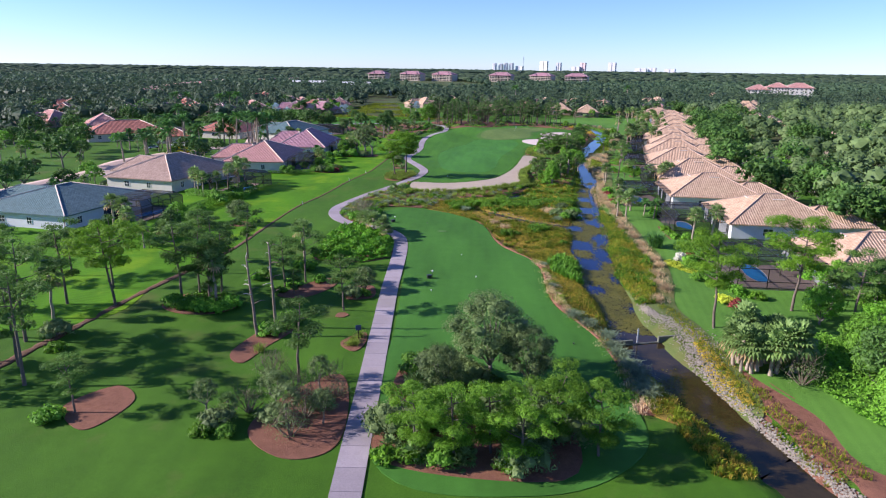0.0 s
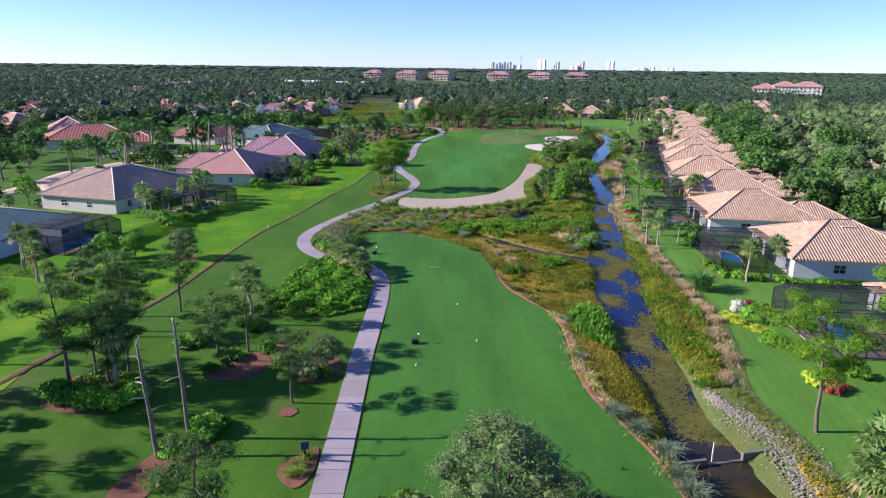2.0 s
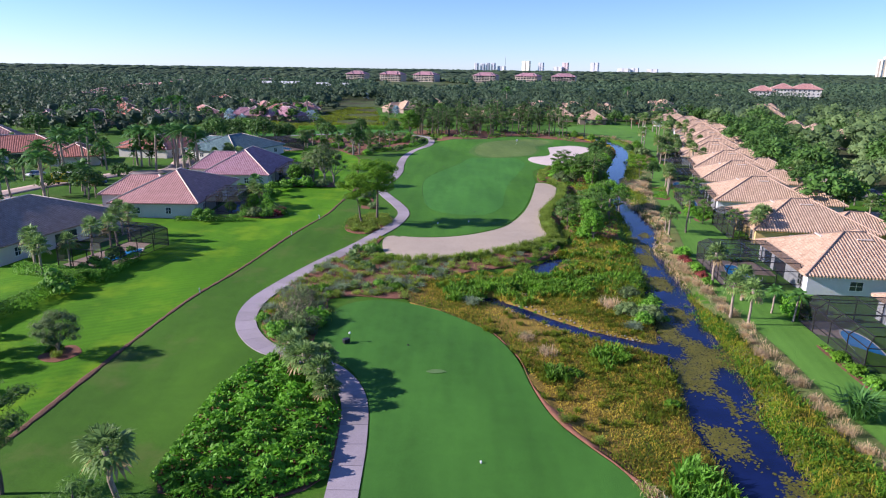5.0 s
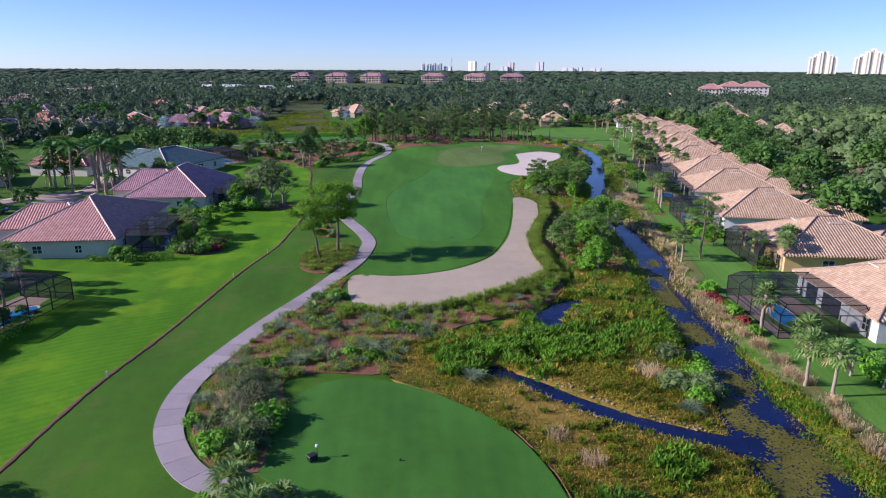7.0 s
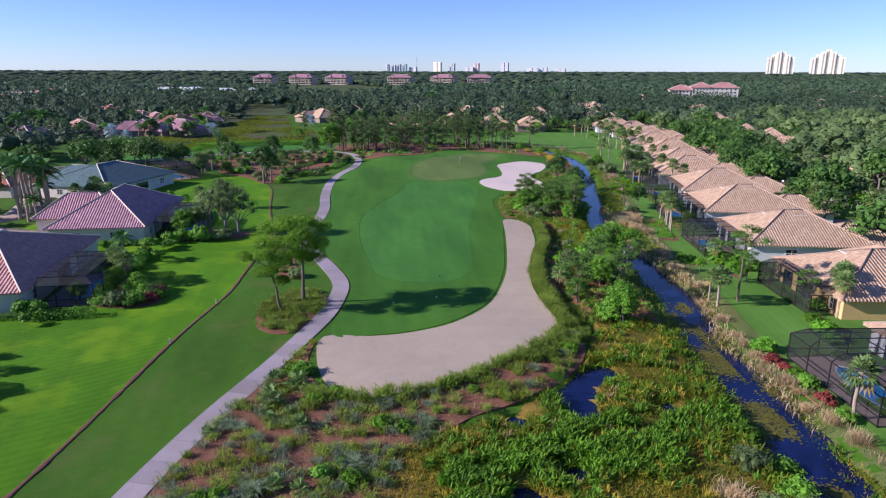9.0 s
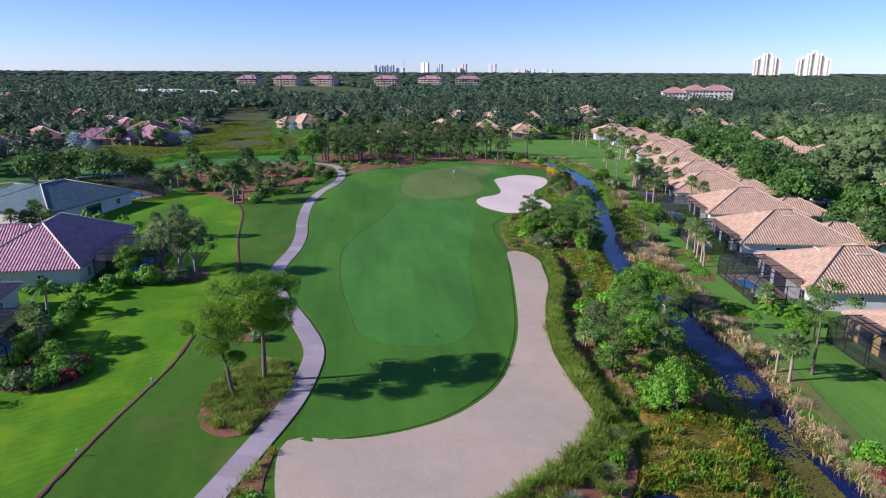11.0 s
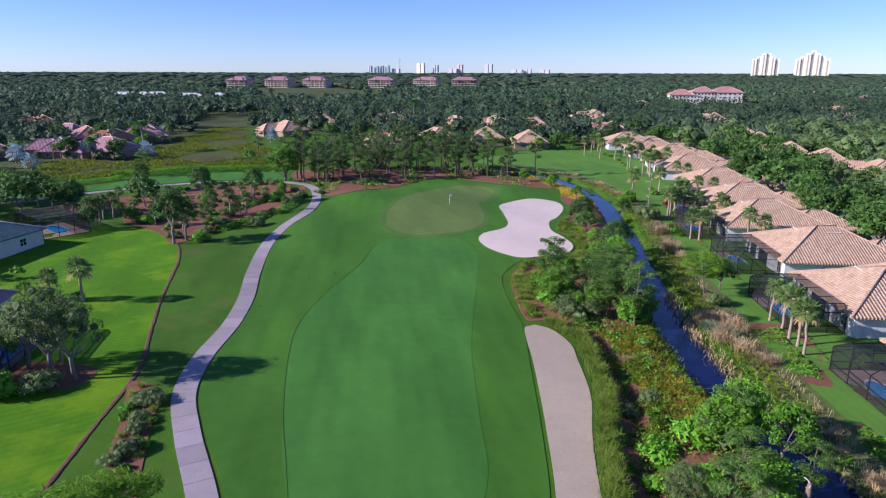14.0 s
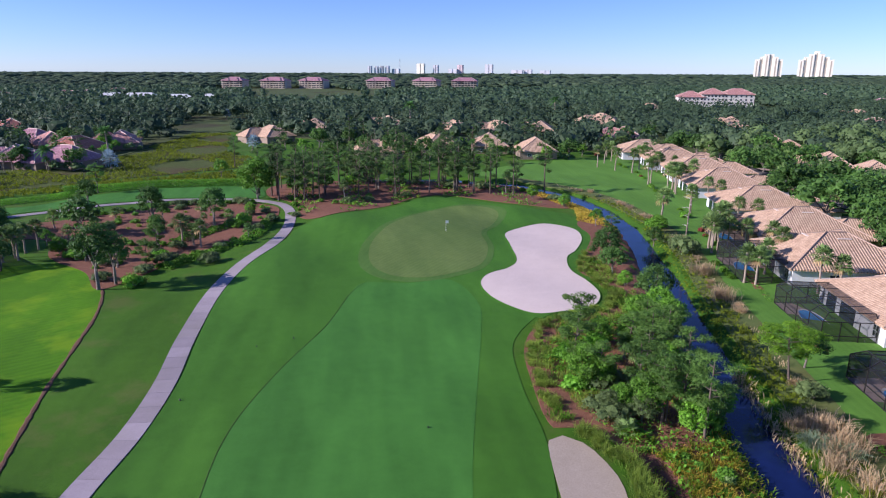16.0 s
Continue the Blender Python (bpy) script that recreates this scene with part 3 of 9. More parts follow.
def ribbon(name, line, width, mat, lift=0.07, label="", category="", step=1.2, drop=0.2, z=None, dip=True, smooth=True):
    """A strip of even or varying width along a smooth line."""
    L = spline(line, False, step)
    n = len(L)
    t = np.gradient(L[:, :2], axis=0)
    t /= np.linalg.norm(t, axis=1)[:, None]
    nrm = np.column_stack([-t[:, 1], t[:, 0]])
    w = L[:, 2] if L.shape[1] > 2 else np.full(n, width / 2)
    V = []
    for s in (-1, -0.33, 0.33, 1):
        p = L[:, :2] + nrm * (w * s)[:, None]
        h = height(p[:, 0], p[:, 1]) + lift if z is None else np.full(n, z)
        V.append(np.column_stack([p, h]))
    if dip:
        for s, k in ((-1, 0), (1, 3)):
            q = V[k].copy()
            q[:, 2] -= drop
            V.append(q)
    V = np.concatenate(V)
    F = []
    order = [(4, 0), (0, 1), (1, 2), (2, 3), (3, 5)] if dip else [(0, 1), (1, 2), (2, 3)]
    for a, b in order:
        for i in range(n - 1):
            F.append((a * n + i, a * n + i + 1, b * n + i + 1, b * n + i))
    ob = new(name, mesh_of(name, V, F, mat, smooth))
    return tagged(ob, label, category, "", "structure")


# ---- ground, one sheet to the horizon ----
def build_ground():
    def axis(lo, hi, step, far):
        a = list(np.arange(lo, hi + 0.01, step))
        out, s = [hi], step
        while out[-1] < far:
            s *= 1.28
            out.append(out[-1] + s)
        left, s = [lo], step
        while left[-1] > -far:
            s *= 1.28
            left.append(left[-1] - s)
        return np.array(left[:0:-1] + a + out[1:])
    xs, ys = axis(-70, 110, 1.5, 4800), axis(-20, 400, 1.8, 4800)
    X, Y = np.meshgrid(xs, ys)
    Z = height(X, Y)
    V = np.column_stack([X.ravel(), Y.ravel(), Z.ravel()])
    nx, ny = len(xs), len(ys)
    i = np.arange(nx - 1)[None, :] + np.arange(ny - 1)[:, None] * nx
    i = i.ravel()
    F = np.column_stack([i, i + 1, i + nx + 1, i + nx])
    tagged(new("ground", mesh_of("ground", V, F, M["rough"], True)), "mown golf course rough grass with dry patches", "ground", "", "structure")


build_ground()
wood_ring = [(-900, 404), (-300, 398), (-95, 396), (-80, 420), (-70, 445), (-60, 520), (-40, 560), (-30, 540), (-4, 520), (40, 480), (66, 474), (96, 466), (128, 440), (150, 440), (190, 380), (140, 280), (112, 230),
             (92, 150), (90, 60), (90, -40), (900, -40), (4600, 300), (4700, 4700), (-4700, 4700), (-4700, 404)]
sheet("woodland_floor", wood_ring, M["wood_floor"], 0.25, 60.0, "shaded leaf-littered woodland floor", "ground", closed_spline=False, edge=40.0)



def water_sheet():
    L = spline([(x, y, w + 1.5) for x, y, w in CANAL], False, 2.0)
    ob = ribbon("water", [tuple(p) for p in L], 0, M["water"], 0, "dark blue canal water reflecting the sky", "water", 2.0, z=WATER_Z, dip=False)
    ribbon("water", [(x, y, w + 0.3) for x, y, w in BRANCH], 0, M["water"], 0, "narrow dark side channel through the marsh", "water", 1.0, z=WATER_Z + 0.02, dip=False)
    for i, (cx, cy, r) in enumerate(PONDS):
        a = np.linspace(0, 2 * np.pi, 25)[:-1]
        V = [(cx + (r + 1.3) * math.cos(t), cy + (r + 1.3) * math.sin(t), WATER_Z + 0.01 + 0.005 * i) for t in a]
        tagged(new("water", mesh_of("water", V, [tuple(range(24))], M["water"])), "small dark pool among marsh plants", "water", "", "structure")


water_sheet()

PATH_LINE = [(-6.2, 20), (-6.5, 42), (-6.6, 55.6), (-6.8, 68.7), (-7.0, 84), (-6.8, 96), (-6.8, 105), (-7.5, 112), (-9.8, 117), (-13.2, 120), (-18.0, 122.8), (-21.2, 127.5), (-22.7, 132.6), (-22.8, 138.5), (-21.4, 144.5),
             (-18.8, 151.8), (-15.4, 160.2), (-11.6, 168.8), (-7.9, 178.2), (-6.0, 186.2), (-5.5, 192.6), (-7.2, 200.5), (-10.1, 210.5), (-12.0, 219.5), (-11.6, 229), (-9.6, 239), (-8.7, 249), (-8.8, 262), (-8.0, 278),
             (-5.4, 292), (-1.2, 305.5), (1.2, 321), (1.3, 334), (0.0, 343), (-3.0, 349.5), (-10.3, 355), (-20, 358), (-31, 358.5), (-41, 356), (-49.5, 351.7), (-57, 346), (-64, 340.5), (-80, 331), (-100, 322)]
MULCH_LINE = [(-50, 30), (-46.5, 50), (-42.5, 70), (-39.6, 83), (-37.0, 95), (-35.0, 105), (-34.2, 116), (-33.4, 126), (-31.8, 138), (-29.8, 148), (-27.2, 162), (-24.2, 178), (-21.2, 190), (-20.3, 199), (-19.2, 213),
              (-18.2, 226), (-19.6, 238), (-21.0, 250), (-21.8, 262), (-22.6, 272), (-25.0, 283), (-29.5, 293)]
sheet("house_lawn", MULCH_LINE[2:] + [(-40, 300), (-56, 292), (-62, 262), (-70, 225), (-74, 190), (-82, 150), (-84, 110), (-90, 60), (-70, 60)], M["lawn"], 0.04, 3.0, "bright yellow-green mown back lawn of the houses", "lawn")
EDGING = [(x, y, float(np.interp(y, [40, 60, 80, 100, 130], [0.42, 0.55, 0.5, 0.34, 0.24])) * random.uniform(0.65, 1.35)) for x, y in spline(MULCH_LINE, False, 0.9)]
ribbon("mulch_edging", EDGING, 0.6, M["mulch_line"], 0.046, "thin ragged brown mulch line edging the lawns", "edging", 0.6, drop=0.04)
FAIRWAY = [(-6.6, 172.5), (-2.0, 172.2), (3.5, 173.0), (8.5, 175.2), (13.4, 180.2), (17.0, 187.0), (20.2, 195.6), (23.4, 207.8), (26.2, 220), (28.8, 231), (29.8, 242), (32.0, 253), (37.5, 261), (41, 262.5), (62, 290), (66, 311), (66.5, 325),
           (56, 335), (49, 343), (41.5, 351), (33, 348.5), (25, 338), (15, 330.5), (7, 324), (3.0, 318.5), (1.4, 310), (-2.2, 301), (-5.4, 288), (-7.0, 275), (-7.4, 262), (-7.3, 249), (-8.4, 238), (-10.2, 229), (-10.5, 219.8), (-8.6, 210.8), (-5.6, 201), (-4.0, 193), (-4.4, 185.6), (-6.0, 179)]
sheet("fairway", FAIRWAY, M["fairway"], 0.05, 2.2, "dark green mown fairway and green surround", "fairway")
sheet("fairway_cut", [(-0.6, 200), (-1.5, 212), (-1.5, 228), (-0.4, 238), (2.8, 248.5), (8.6, 262.5), (12.4, 275), (15, 280.5), (22, 279), (29, 279), (31, 268), (28.8, 257), (24.5, 241), (20.4, 225), (17.6, 209), (16.2, 200), (13.8, 194.5), (10.5, 191.6), (5.5, 191.6), (1.6, 194)],
      M["fairway_cut"], 0.068, 2.2, "paler short-cut centre of the fairway", "fairway")
ribbon("turf_seam", [(-0.2, 196, 0.015), (-0.8, 204, 0.04), (-1.55, 214, 0.055), (-1.55, 228, 0.06), (-0.45, 238, 0.06), (2.75, 248.5, 0.06), (8.5, 262.5, 0.055), (12.3, 275, 0.04), (15, 280.6, 0.02)], 0.10, M["seam"], 0.080, "thin dark seam between two cuts of turf", "turf edge", drop=0.02)
GREEN = [(17.0, 290.5), (17.2, 299), (19.2, 307), (24.5, 319.5), (33.8, 330.6), (42.1, 336.5), (48.6, 334), (49.3, 325), (44.9, 314.2), (40.9, 307.3), (39.6, 296.3), (35.6, 286.2), (29.8, 282.2), (24.0, 281.4), (19.5, 284)]
sheet("green_collar", [(32 + (x - 32) * 1.13, 309 + (y - 309) * 1.07) for x, y in GREEN], M["collar"], 0.07, 2.0, "short collar of turf round the green", "turf")
sheet("putting_green", GREEN, M["green"], 0.085, 2.0,
      "sun-dried yellow-green putting green", "putting green")
TEE = [(-4.9, 42), (-5.2, 70), (-5.4, 96), (-5.5, 106), (-6.4, 113), (-9.2, 119), (-13.2, 122.5), (-14.4, 126), (-13.0, 131), (-12.2, 135), (-10.0, 137.6), (-6.8, 138.6), (-3.2, 137.6), (0.2, 135.6), (3.4, 132.4), (6.8, 128), (8.9, 121.5), (9.6, 114), (10.6, 108.2),
       (12.5, 104), (14.6, 100), (15.5, 95), (15.4, 89), (15.0, 82), (15.5, 77), (17.2, 72), (18.6, 67), (19.1, 61), (18.6, 54), (17.5, 44), (8, 38)]
sheet("tee_ground", TEE, M["tee"], 0.06, 2.0, "smooth dark green tee turf", "tee")
ribbon("mulch_bed", [(19.7, 60, 0.5), (19.2, 66.5, 0.55), (17.8, 71.8, 0.55), (16.2, 76.6, 0.5), (15.7, 82, 0.5), (16.1, 89, 0.5), (16.2, 95, 0.55), (15.2, 100.4, 0.6), (13.1, 104.5, 0.55), (11.2, 108.6, 0.5), (10.2, 114.2, 0.45), (9.6, 121.6, 0.4), (7.4, 128.4, 0.35)], 0.2, M["mulch"], 0.12, "brown mulch strip along the foot of the tee", "mulch bed", drop=0.15)
sheet("worn_patch", [(-0.7, 117.2), (0.0, 117.7), (0.9, 117.6), (1.4, 117.2), (0.8, 116.9), (-0.2, 116.8)], M["worn"], 0.11, 0.6, "pale worn patch in the tee turf", "turf", edge=0.4, drop=0.02)
sheet("worn_patch", [(1.2, 149.0), (2.0, 149.4), (3.0, 149.0), (2.2, 148.4)], M["worn"], 0.11, 0.6, "pale worn patch in the tee turf", "turf", edge=0.4, drop=0.02)
sheet("marsh_ground", [p for p in MARSH], M["soil"], 0.11, 1.3, "wet brown marsh soil", "marsh")
BUNKER = [(-7.6, 172.4), (-2.0, 171.9), (3.5, 172.6), (8.8, 174.8), (13.8, 179.9), (17.4, 186.8), (20.6, 195.3), (23.8, 207.5), (26.6, 219.8), (29.0, 230.8), (32.0, 230), (33.0, 224.6), (32.2, 220.5), (30.1, 211.2), (27.1, 203.5), (24.2, 194.5), (22.3, 185.5), (21.9, 177.4),
          (21.3, 171.4), (17.0, 166.4), (10.8, 162.2), (5.8, 159.3), (0.8, 157.0), (-3.2, 156.8), (-6.6, 159), (-8.2, 165.5)]
SAND2 = [(52.5, 313), (58, 314.8), (62, 309.9), (60.7, 301.7), (56.3, 293.6), (52.8, 289), (50.6, 281.6), (51.2, 275.2), (50.6, 269), (47.2, 263.9), (42.3, 262.4), (38.0, 262.4), (35.2, 266), (33.4, 271), (33.4, 276.6), (35.8, 281), (40.2, 284.2), (42.9, 288.5), (44.3, 297.7), (46, 307)]
sheet("sand_bunker", BUNKER, M["sand"], 0.05, 1.6, "long curved bunker of raked beige sand", "bunker", drop=0.1)
sheet("sand_bunker", SAND2, M["sand_pale"], 0.09, 1.6, "bunker of pale pinkish sand beside the green", "bunker", drop=0.1)



def lip(line, mat, label, r=0.32, closed=True):
    """A low turf lip round a bunker."""
    L = spline(line, closed, 0.9)
    n = len(L)
    t = np.roll(L, -1, 0) - np.roll(L, 1, 0) if closed else np.gradient(L, axis=0)
    t /= np.linalg.norm(t, axis=1)[:, None]
    nrm = np.column_stack([-t[:, 1], t[:, 0]])
    prof = [(-1.4, -0.05), (-0.6, 0.55), (0.2, 0.75), (0.8, 0.5), (1.0, -0.1)]
    V = []
    for s, h in prof:
        p = L + nrm * s * r
        V.append(np.column_stack([p, height(L[:, 0], L[:, 1]) + 0.06 + h * r]))
    V = np.concatenate(V)
    F = []
    for a in range(len(prof) - 1):
        for i in range(n if closed else n - 1):
            j = (i + 1) % n
            F.append((a * n + i, a * n + j, (a + 1) * n + j, (a + 1) * n + i))
    tagged(new("bunker_lip", mesh_of("bunker_lip", V, F, mat, True)), label, "turf edge", "", "structure")


lip(SAND2[::-1], M["fairway"], "raised turf lip round the pale bunker", 0.09)

BEDS = [
    ([(-20.9, 100), (-18.5, 97.6), (-12.9, 96.9), (-8.4, 99.5), (-8.3, 108.6), (-10.6, 115), (-13.5, 118.5), (-17, 120.6), (-20.4, 114)], "mulch"),
    ([(-17.6, 124.6), (-13.6, 123.2), (-13.4, 128.5), (-12.7, 133), (-13.5, 139), (-9.5, 140), (-3.5, 139.5), (0, 146), (6, 151), (13.5, 155), (21.5, 163), (24, 176), (23.2, 186), (22.3, 176), (21.7, 170.9), (17.2, 165.6), (10.8, 161.2), (5.8, 158.2), (0.8, 156), (-3.6, 155.8), (-7.4, 158.6),
      (-9.2, 165.5), (-8.6, 171.5), (-12.4, 163.5), (-16.2, 156.5), (-19.6, 146), (-21, 139), (-20.9, 133), (-19.6, 128)], "mulch"),
    ([(-16.2, 182.2), (-14.8, 186.4), (-12, 190), (-8.6, 189), (-7.2, 185), (-8.3, 180.8), (-11.5, 174), (-15.5, 176)], "mulch"),
    ([(24.5, 172), (23.6, 186), (25.6, 195), (28.6, 203.8), (32.5, 213), (35.6, 224), (33.6, 232.5), (30.2, 233), (31.0, 242), (33.2, 252), (38, 259), (48, 262), (52.6, 268.5), (52.4, 276), (52, 282), (58, 293), (63, 303), (64.5, 314), (69, 320), (74, 312), (68, 292), (60, 270), (54, 254), (47, 235), (44, 216), (40, 194), (36, 178), (32, 166)], "mulch"),
    ([(-25.5, 284), (-18.5, 297), (-16, 302), (-9, 310), (-4, 318), (-1.8, 330), (-1.8, 342), (-5, 347), (-12, 352), (-29, 352), (-46, 340), (-60, 330), (-62, 322), (-46, 318), (-40, 304), (-31, 294)], "mulch"),
    ([(2.5, 345), (3.5, 330), (8, 326), (15, 333), (24, 340), (33, 351), (42, 354), (51, 345), (58, 338), (70, 332), (73, 345), (70, 362), (50, 376), (20, 382), (-4, 378), (-6, 362), (0, 352)], "mulch"),
    ([(-22.5, 62), (-20.8, 68.8), (-18.6, 71), (-17.2, 68.5), (-19, 64), (-20.5, 59.5)], "mulch"),
    ([(-22.0, 80.6), (-19.8, 84.2), (-17, 88.4), (-14.8, 87.2), (-15.6, 83.5), (-18.5, 79.8)], "mulch"),
    ([(-35.6, 75.6), (-33.6, 80.6), (-29, 81), (-26, 77.6), (-27.6, 73.8), (-32, 72.9)], "mulch"),
    ([(-4.2, 42), (-4.4, 52), (-3.8, 58.5), (-2.2, 61.5), (1.0, 61.5), (4.5, 58), (8, 54), (12, 48), (10, 40)], "mulch"),
    ([(-11.0, 65), (-8.6, 68.2), (-8.2, 64.8), (-9.2, 62.6)], "mulch"),
    ([(-12.9, 73.2), (-12.7, 74.5), (-11.9, 74.7), (-11.3, 73.8), (-11.8, 73.0)], "mulch"),
    ([(-18.3, 223), (-17.0, 215), (-16.5, 209), (-15.2, 202), (-14.6, 196), (-11.4, 196.5), (-12.4, 202), (-13.2, 208), (-13.9, 214), (-14.4, 220)], "mulch"),
    ([(-12.5, 80), (-12.3, 85), (-9.5, 85.5), (-9, 81)], "mulch"),
    ([(-16, 46), (-14, 53), (-10, 57), (-8.2, 52), (-8.2, 44), (-12, 42)], "mulch"),
    ([(-34, 50), (-31, 54), (-28, 51), (-30, 46)], "mulch"),
    ([(15.4, 100), (17.2, 96), (17.0, 84), (16.6, 78), (18.6, 73), (20.6, 68), (21.0, 60), (20.6, 50), (18.4, 50), (19.3, 61), (18.8, 67.2), (17.5, 72), (15.6, 77.2), (15.2, 83), (15.7, 90), (15.7, 95)], "mulch"),
    ([(-41.5, 121), (-39.6, 124), (-37.5, 122), (-39, 119.6)], "mulch"),
    ([(-44, 192), (-37, 187), (-31.5, 186.5), (-30, 190), (-34, 197), (-40, 200)], "mulch"),
    ([(-34, 221), (-29, 222), (-24, 222.6), (-23, 227), (-30, 230), (-35, 227)], "mulch"),
]
TEE_BED = next(o for o, _k in BEDS if o[0] == (15.4, 100))
for outline, kind_ in BEDS:
    sheet("planting_bed", outline, M[kind_], 0.075, 1.8, "planting bed of brown pine straw" if kind_ == "mulch" else "overgrown canal bank of bare soil", "planting bed", edge=1.4 if len(outline) > 7 else 0.5)
sheet("bare_soil", [(29.6, 38), (36.8, 38), (35.0, 50), (33.4, 57), (31.8, 66), (30.4, 67), (29.0, 58), (29.2, 50)], M["mulch"], 0.045, 1.5, "brown bare soil and dry leaves on the canal bank", "soil")
EAST_LAWN = [(36.5, 40), (34.6, 50), (31.9, 60), (31.4, 70), (30.6, 78), (33.4, 88), (36.0, 100), (36.6, 112), (37.5, 124), (38.0, 136), (39.6, 148), (43.6, 166), (47, 180), (50, 194), (52.5, 206), (56.5, 222), (61, 236), (66, 252), (72.5, 272), (80, 293), (84, 312), (86, 335), (84.5, 352), (78, 366),
             (66, 380), (60, 392), (90, 420), (124, 424), (122, 395), (112, 345), (98, 290), (84, 240), (72, 195), (62, 150), (58, 112), (62, 80), (62, 40)]
sheet("canal_lawn", EAST_LAWN, M["lawn_east"], 0.05, 3.0, "mown lawn between the canal and the houses", "lawn")
sheet("canal_bank", [(23.5, 46), (25, 60), (24.8, 70), (25.5, 80), (27.5, 92), (30, 106), (33.5, 122), (35, 136), (36.2, 150), (40, 168), (44, 184), (47.5, 200), (50.5, 214), (55, 232), (60, 248), (66, 266), (73, 286), (79, 308), (81.5, 330), (80, 350), (73, 366), (66, 380), (69, 382), (79, 367), (85.6, 352), (87, 335),
                     (85, 312), (81, 293), (73.5, 272), (67, 252), (62, 236), (57.5, 222), (53.5, 206), (51, 194), (48, 180), (44.6, 166), (40.6, 148), (39, 136), (38.5, 124), (37.6, 112), (37, 100), (34.4, 88), (31.6, 78), (32.2, 70), (31.6, 58), (30, 50)],
      M["bank"], 0.09, 1.8, "dry grassy canal bank", "bank")
sheet("second_fairway", [(-82, 350), (-64, 354), (-53, 368), (-36, 377), (-12, 377.5), (-7, 366), (-8, 357.5), (-20, 360.5), (-31, 361), (-41, 358.5), (-50, 354), (-66, 343), (-82, 333)], M["fairway_cut"], 0.09, 3.0, "neighbouring green fairway", "fairway")
sheet("marsh_meadow", [(-84, 378), (-54, 396), (-20, 414), (-14, 396), (-2, 392), (6, 402), (-10, 425), (-30, 470), (-38, 545), (-58, 548), (-62, 500), (-74, 440), (-100, 405), (-110, 380)], M["meadow"], 0.07, 5.0, "brown-green marsh meadow", "marsh")
sheet("far_fairway", [(-92, 600), (-60, 650), (-40, 655), (-38, 575), (-52, 560), (-80, 575)], M["fairway"], 0.10, 8.0, "distant mown fairway", "fairway")
sheet("far_fairway", [(105, 560), (150, 590), (190, 600), (200, 560), (150, 545)], M["lawn"], 0.10, 8.0, "distant mown fairway", "fairway")
for ol, lb in (([(-60, 1040), (-20, 1030), (40, 1030), (85, 1080), (90, 1200), (40, 1290), (-30, 1290), (-80, 1180)], "lake below the apartment blocks"), ([(330, 1250), (440, 1260), (460, 1500), (350, 1520)], "distant lake"), ([(140, 715), (180, 712), (190, 760), (150, 770)], "pond among distant trees"),
               ([(-49.5, 387.4), (-45.5, 387.0), (-45.2, 389.0), (-49, 389.4)], "small marsh pool")):
    sheet("lake", ol, M["pond"], 0.12, 12.0, lb, "water", edge=6.0)

# ---- plants ----
rng = np.random.default_rng(7)


def leaf_quads(P, N, size, aspect=0.5, jitter=0.6, r=None):
    """Small leaf quads at P whose faces look about along N."""
    r = r or rng
    n = len(P)
    N = N + r.normal(0, jitter, (n, 3))
    N /= np.linalg.norm(N, axis=1)[:, None] + 1e-9
    A = np.cross(N, r.normal(0, 1, (n, 3)))
    A /= np.linalg.norm(A, axis=1)[:, None] + 1e-9
    B = np.cross(N, A)
    s = (size * r.uniform(0.6, 1.35, n))[:, None]
    A, B = A * s, B * s * aspect
    V = np.stack([P - A, P - B * 0.9 + A * 0.1, P + A, P + B * 0.9 + A * 0.1], 1).reshape(-1, 3)
    F = np.arange(n * 4).reshape(n, 4)
    return V, F


_b = bmesh.new()
bmesh.ops.create_icosphere(_b, subdivisions=1, radius=1.0)
CORE_V = np.array([v.co[:] for v in _b.verts])
CORE_F = np.array([[v.index for v in f.verts] for f in _b.faces])
_b.free()


def cores(centres, radii, squash, k, r):
    """Uneven inner masses of twigs and leaves that close a crown from within."""
    VV, FF = [], []
    for i, (c, rad) in enumerate(zip(centres, radii)):
        VV.append(np.array(c) + CORE_V * np.array([1, 1, squash]) * rad * k * r.uniform(0.7, 1.15, (len(CORE_V), 1)))
        FF.append(CORE_F + i * len(CORE_V))
    return np.concatenate(VV), np.concatenate(FF)


def with_cores(leaves, core):
    """Leaf quads and core triangles in one mesh."""
    V, F = leaves
    V2, F2 = core
    return np.concatenate([V, V2]), [tuple(f) for f in F.tolist()] + [tuple(f) for f in (F2 + len(V)).tolist()]


def blob_leaves(centres, radii, n_each, size, aspect=0.5, squash=0.75, jitter=0.55, r=None, low_cut=-0.45, core=0.7):
    """Leaves over the outside of a set of clumps, with a rough core in each."""
    r = r or rng
    Ps, Ns = [], []
    for c, rad in zip(centres, radii):
        d = r.normal(0, 1, (n_each * 2, 3))
        d /= np.linalg.norm(d, axis=1)[:, None]
        d = d[d[:, 2] > low_cut][:n_each]
        k = rad * r.uniform(0.72, 1.08, len(d))[:, None]
        Ps.append(np.array(c) + d * k * np.array([1, 1, squash]))
        Ns.append(d + np.array([0, 0, 0.35]))
    return with_cores(leaf_quads(np.concatenate(Ps), np.concatenate(Ns), size, aspect, jitter, r), cores(centres, radii, squash, core, r))


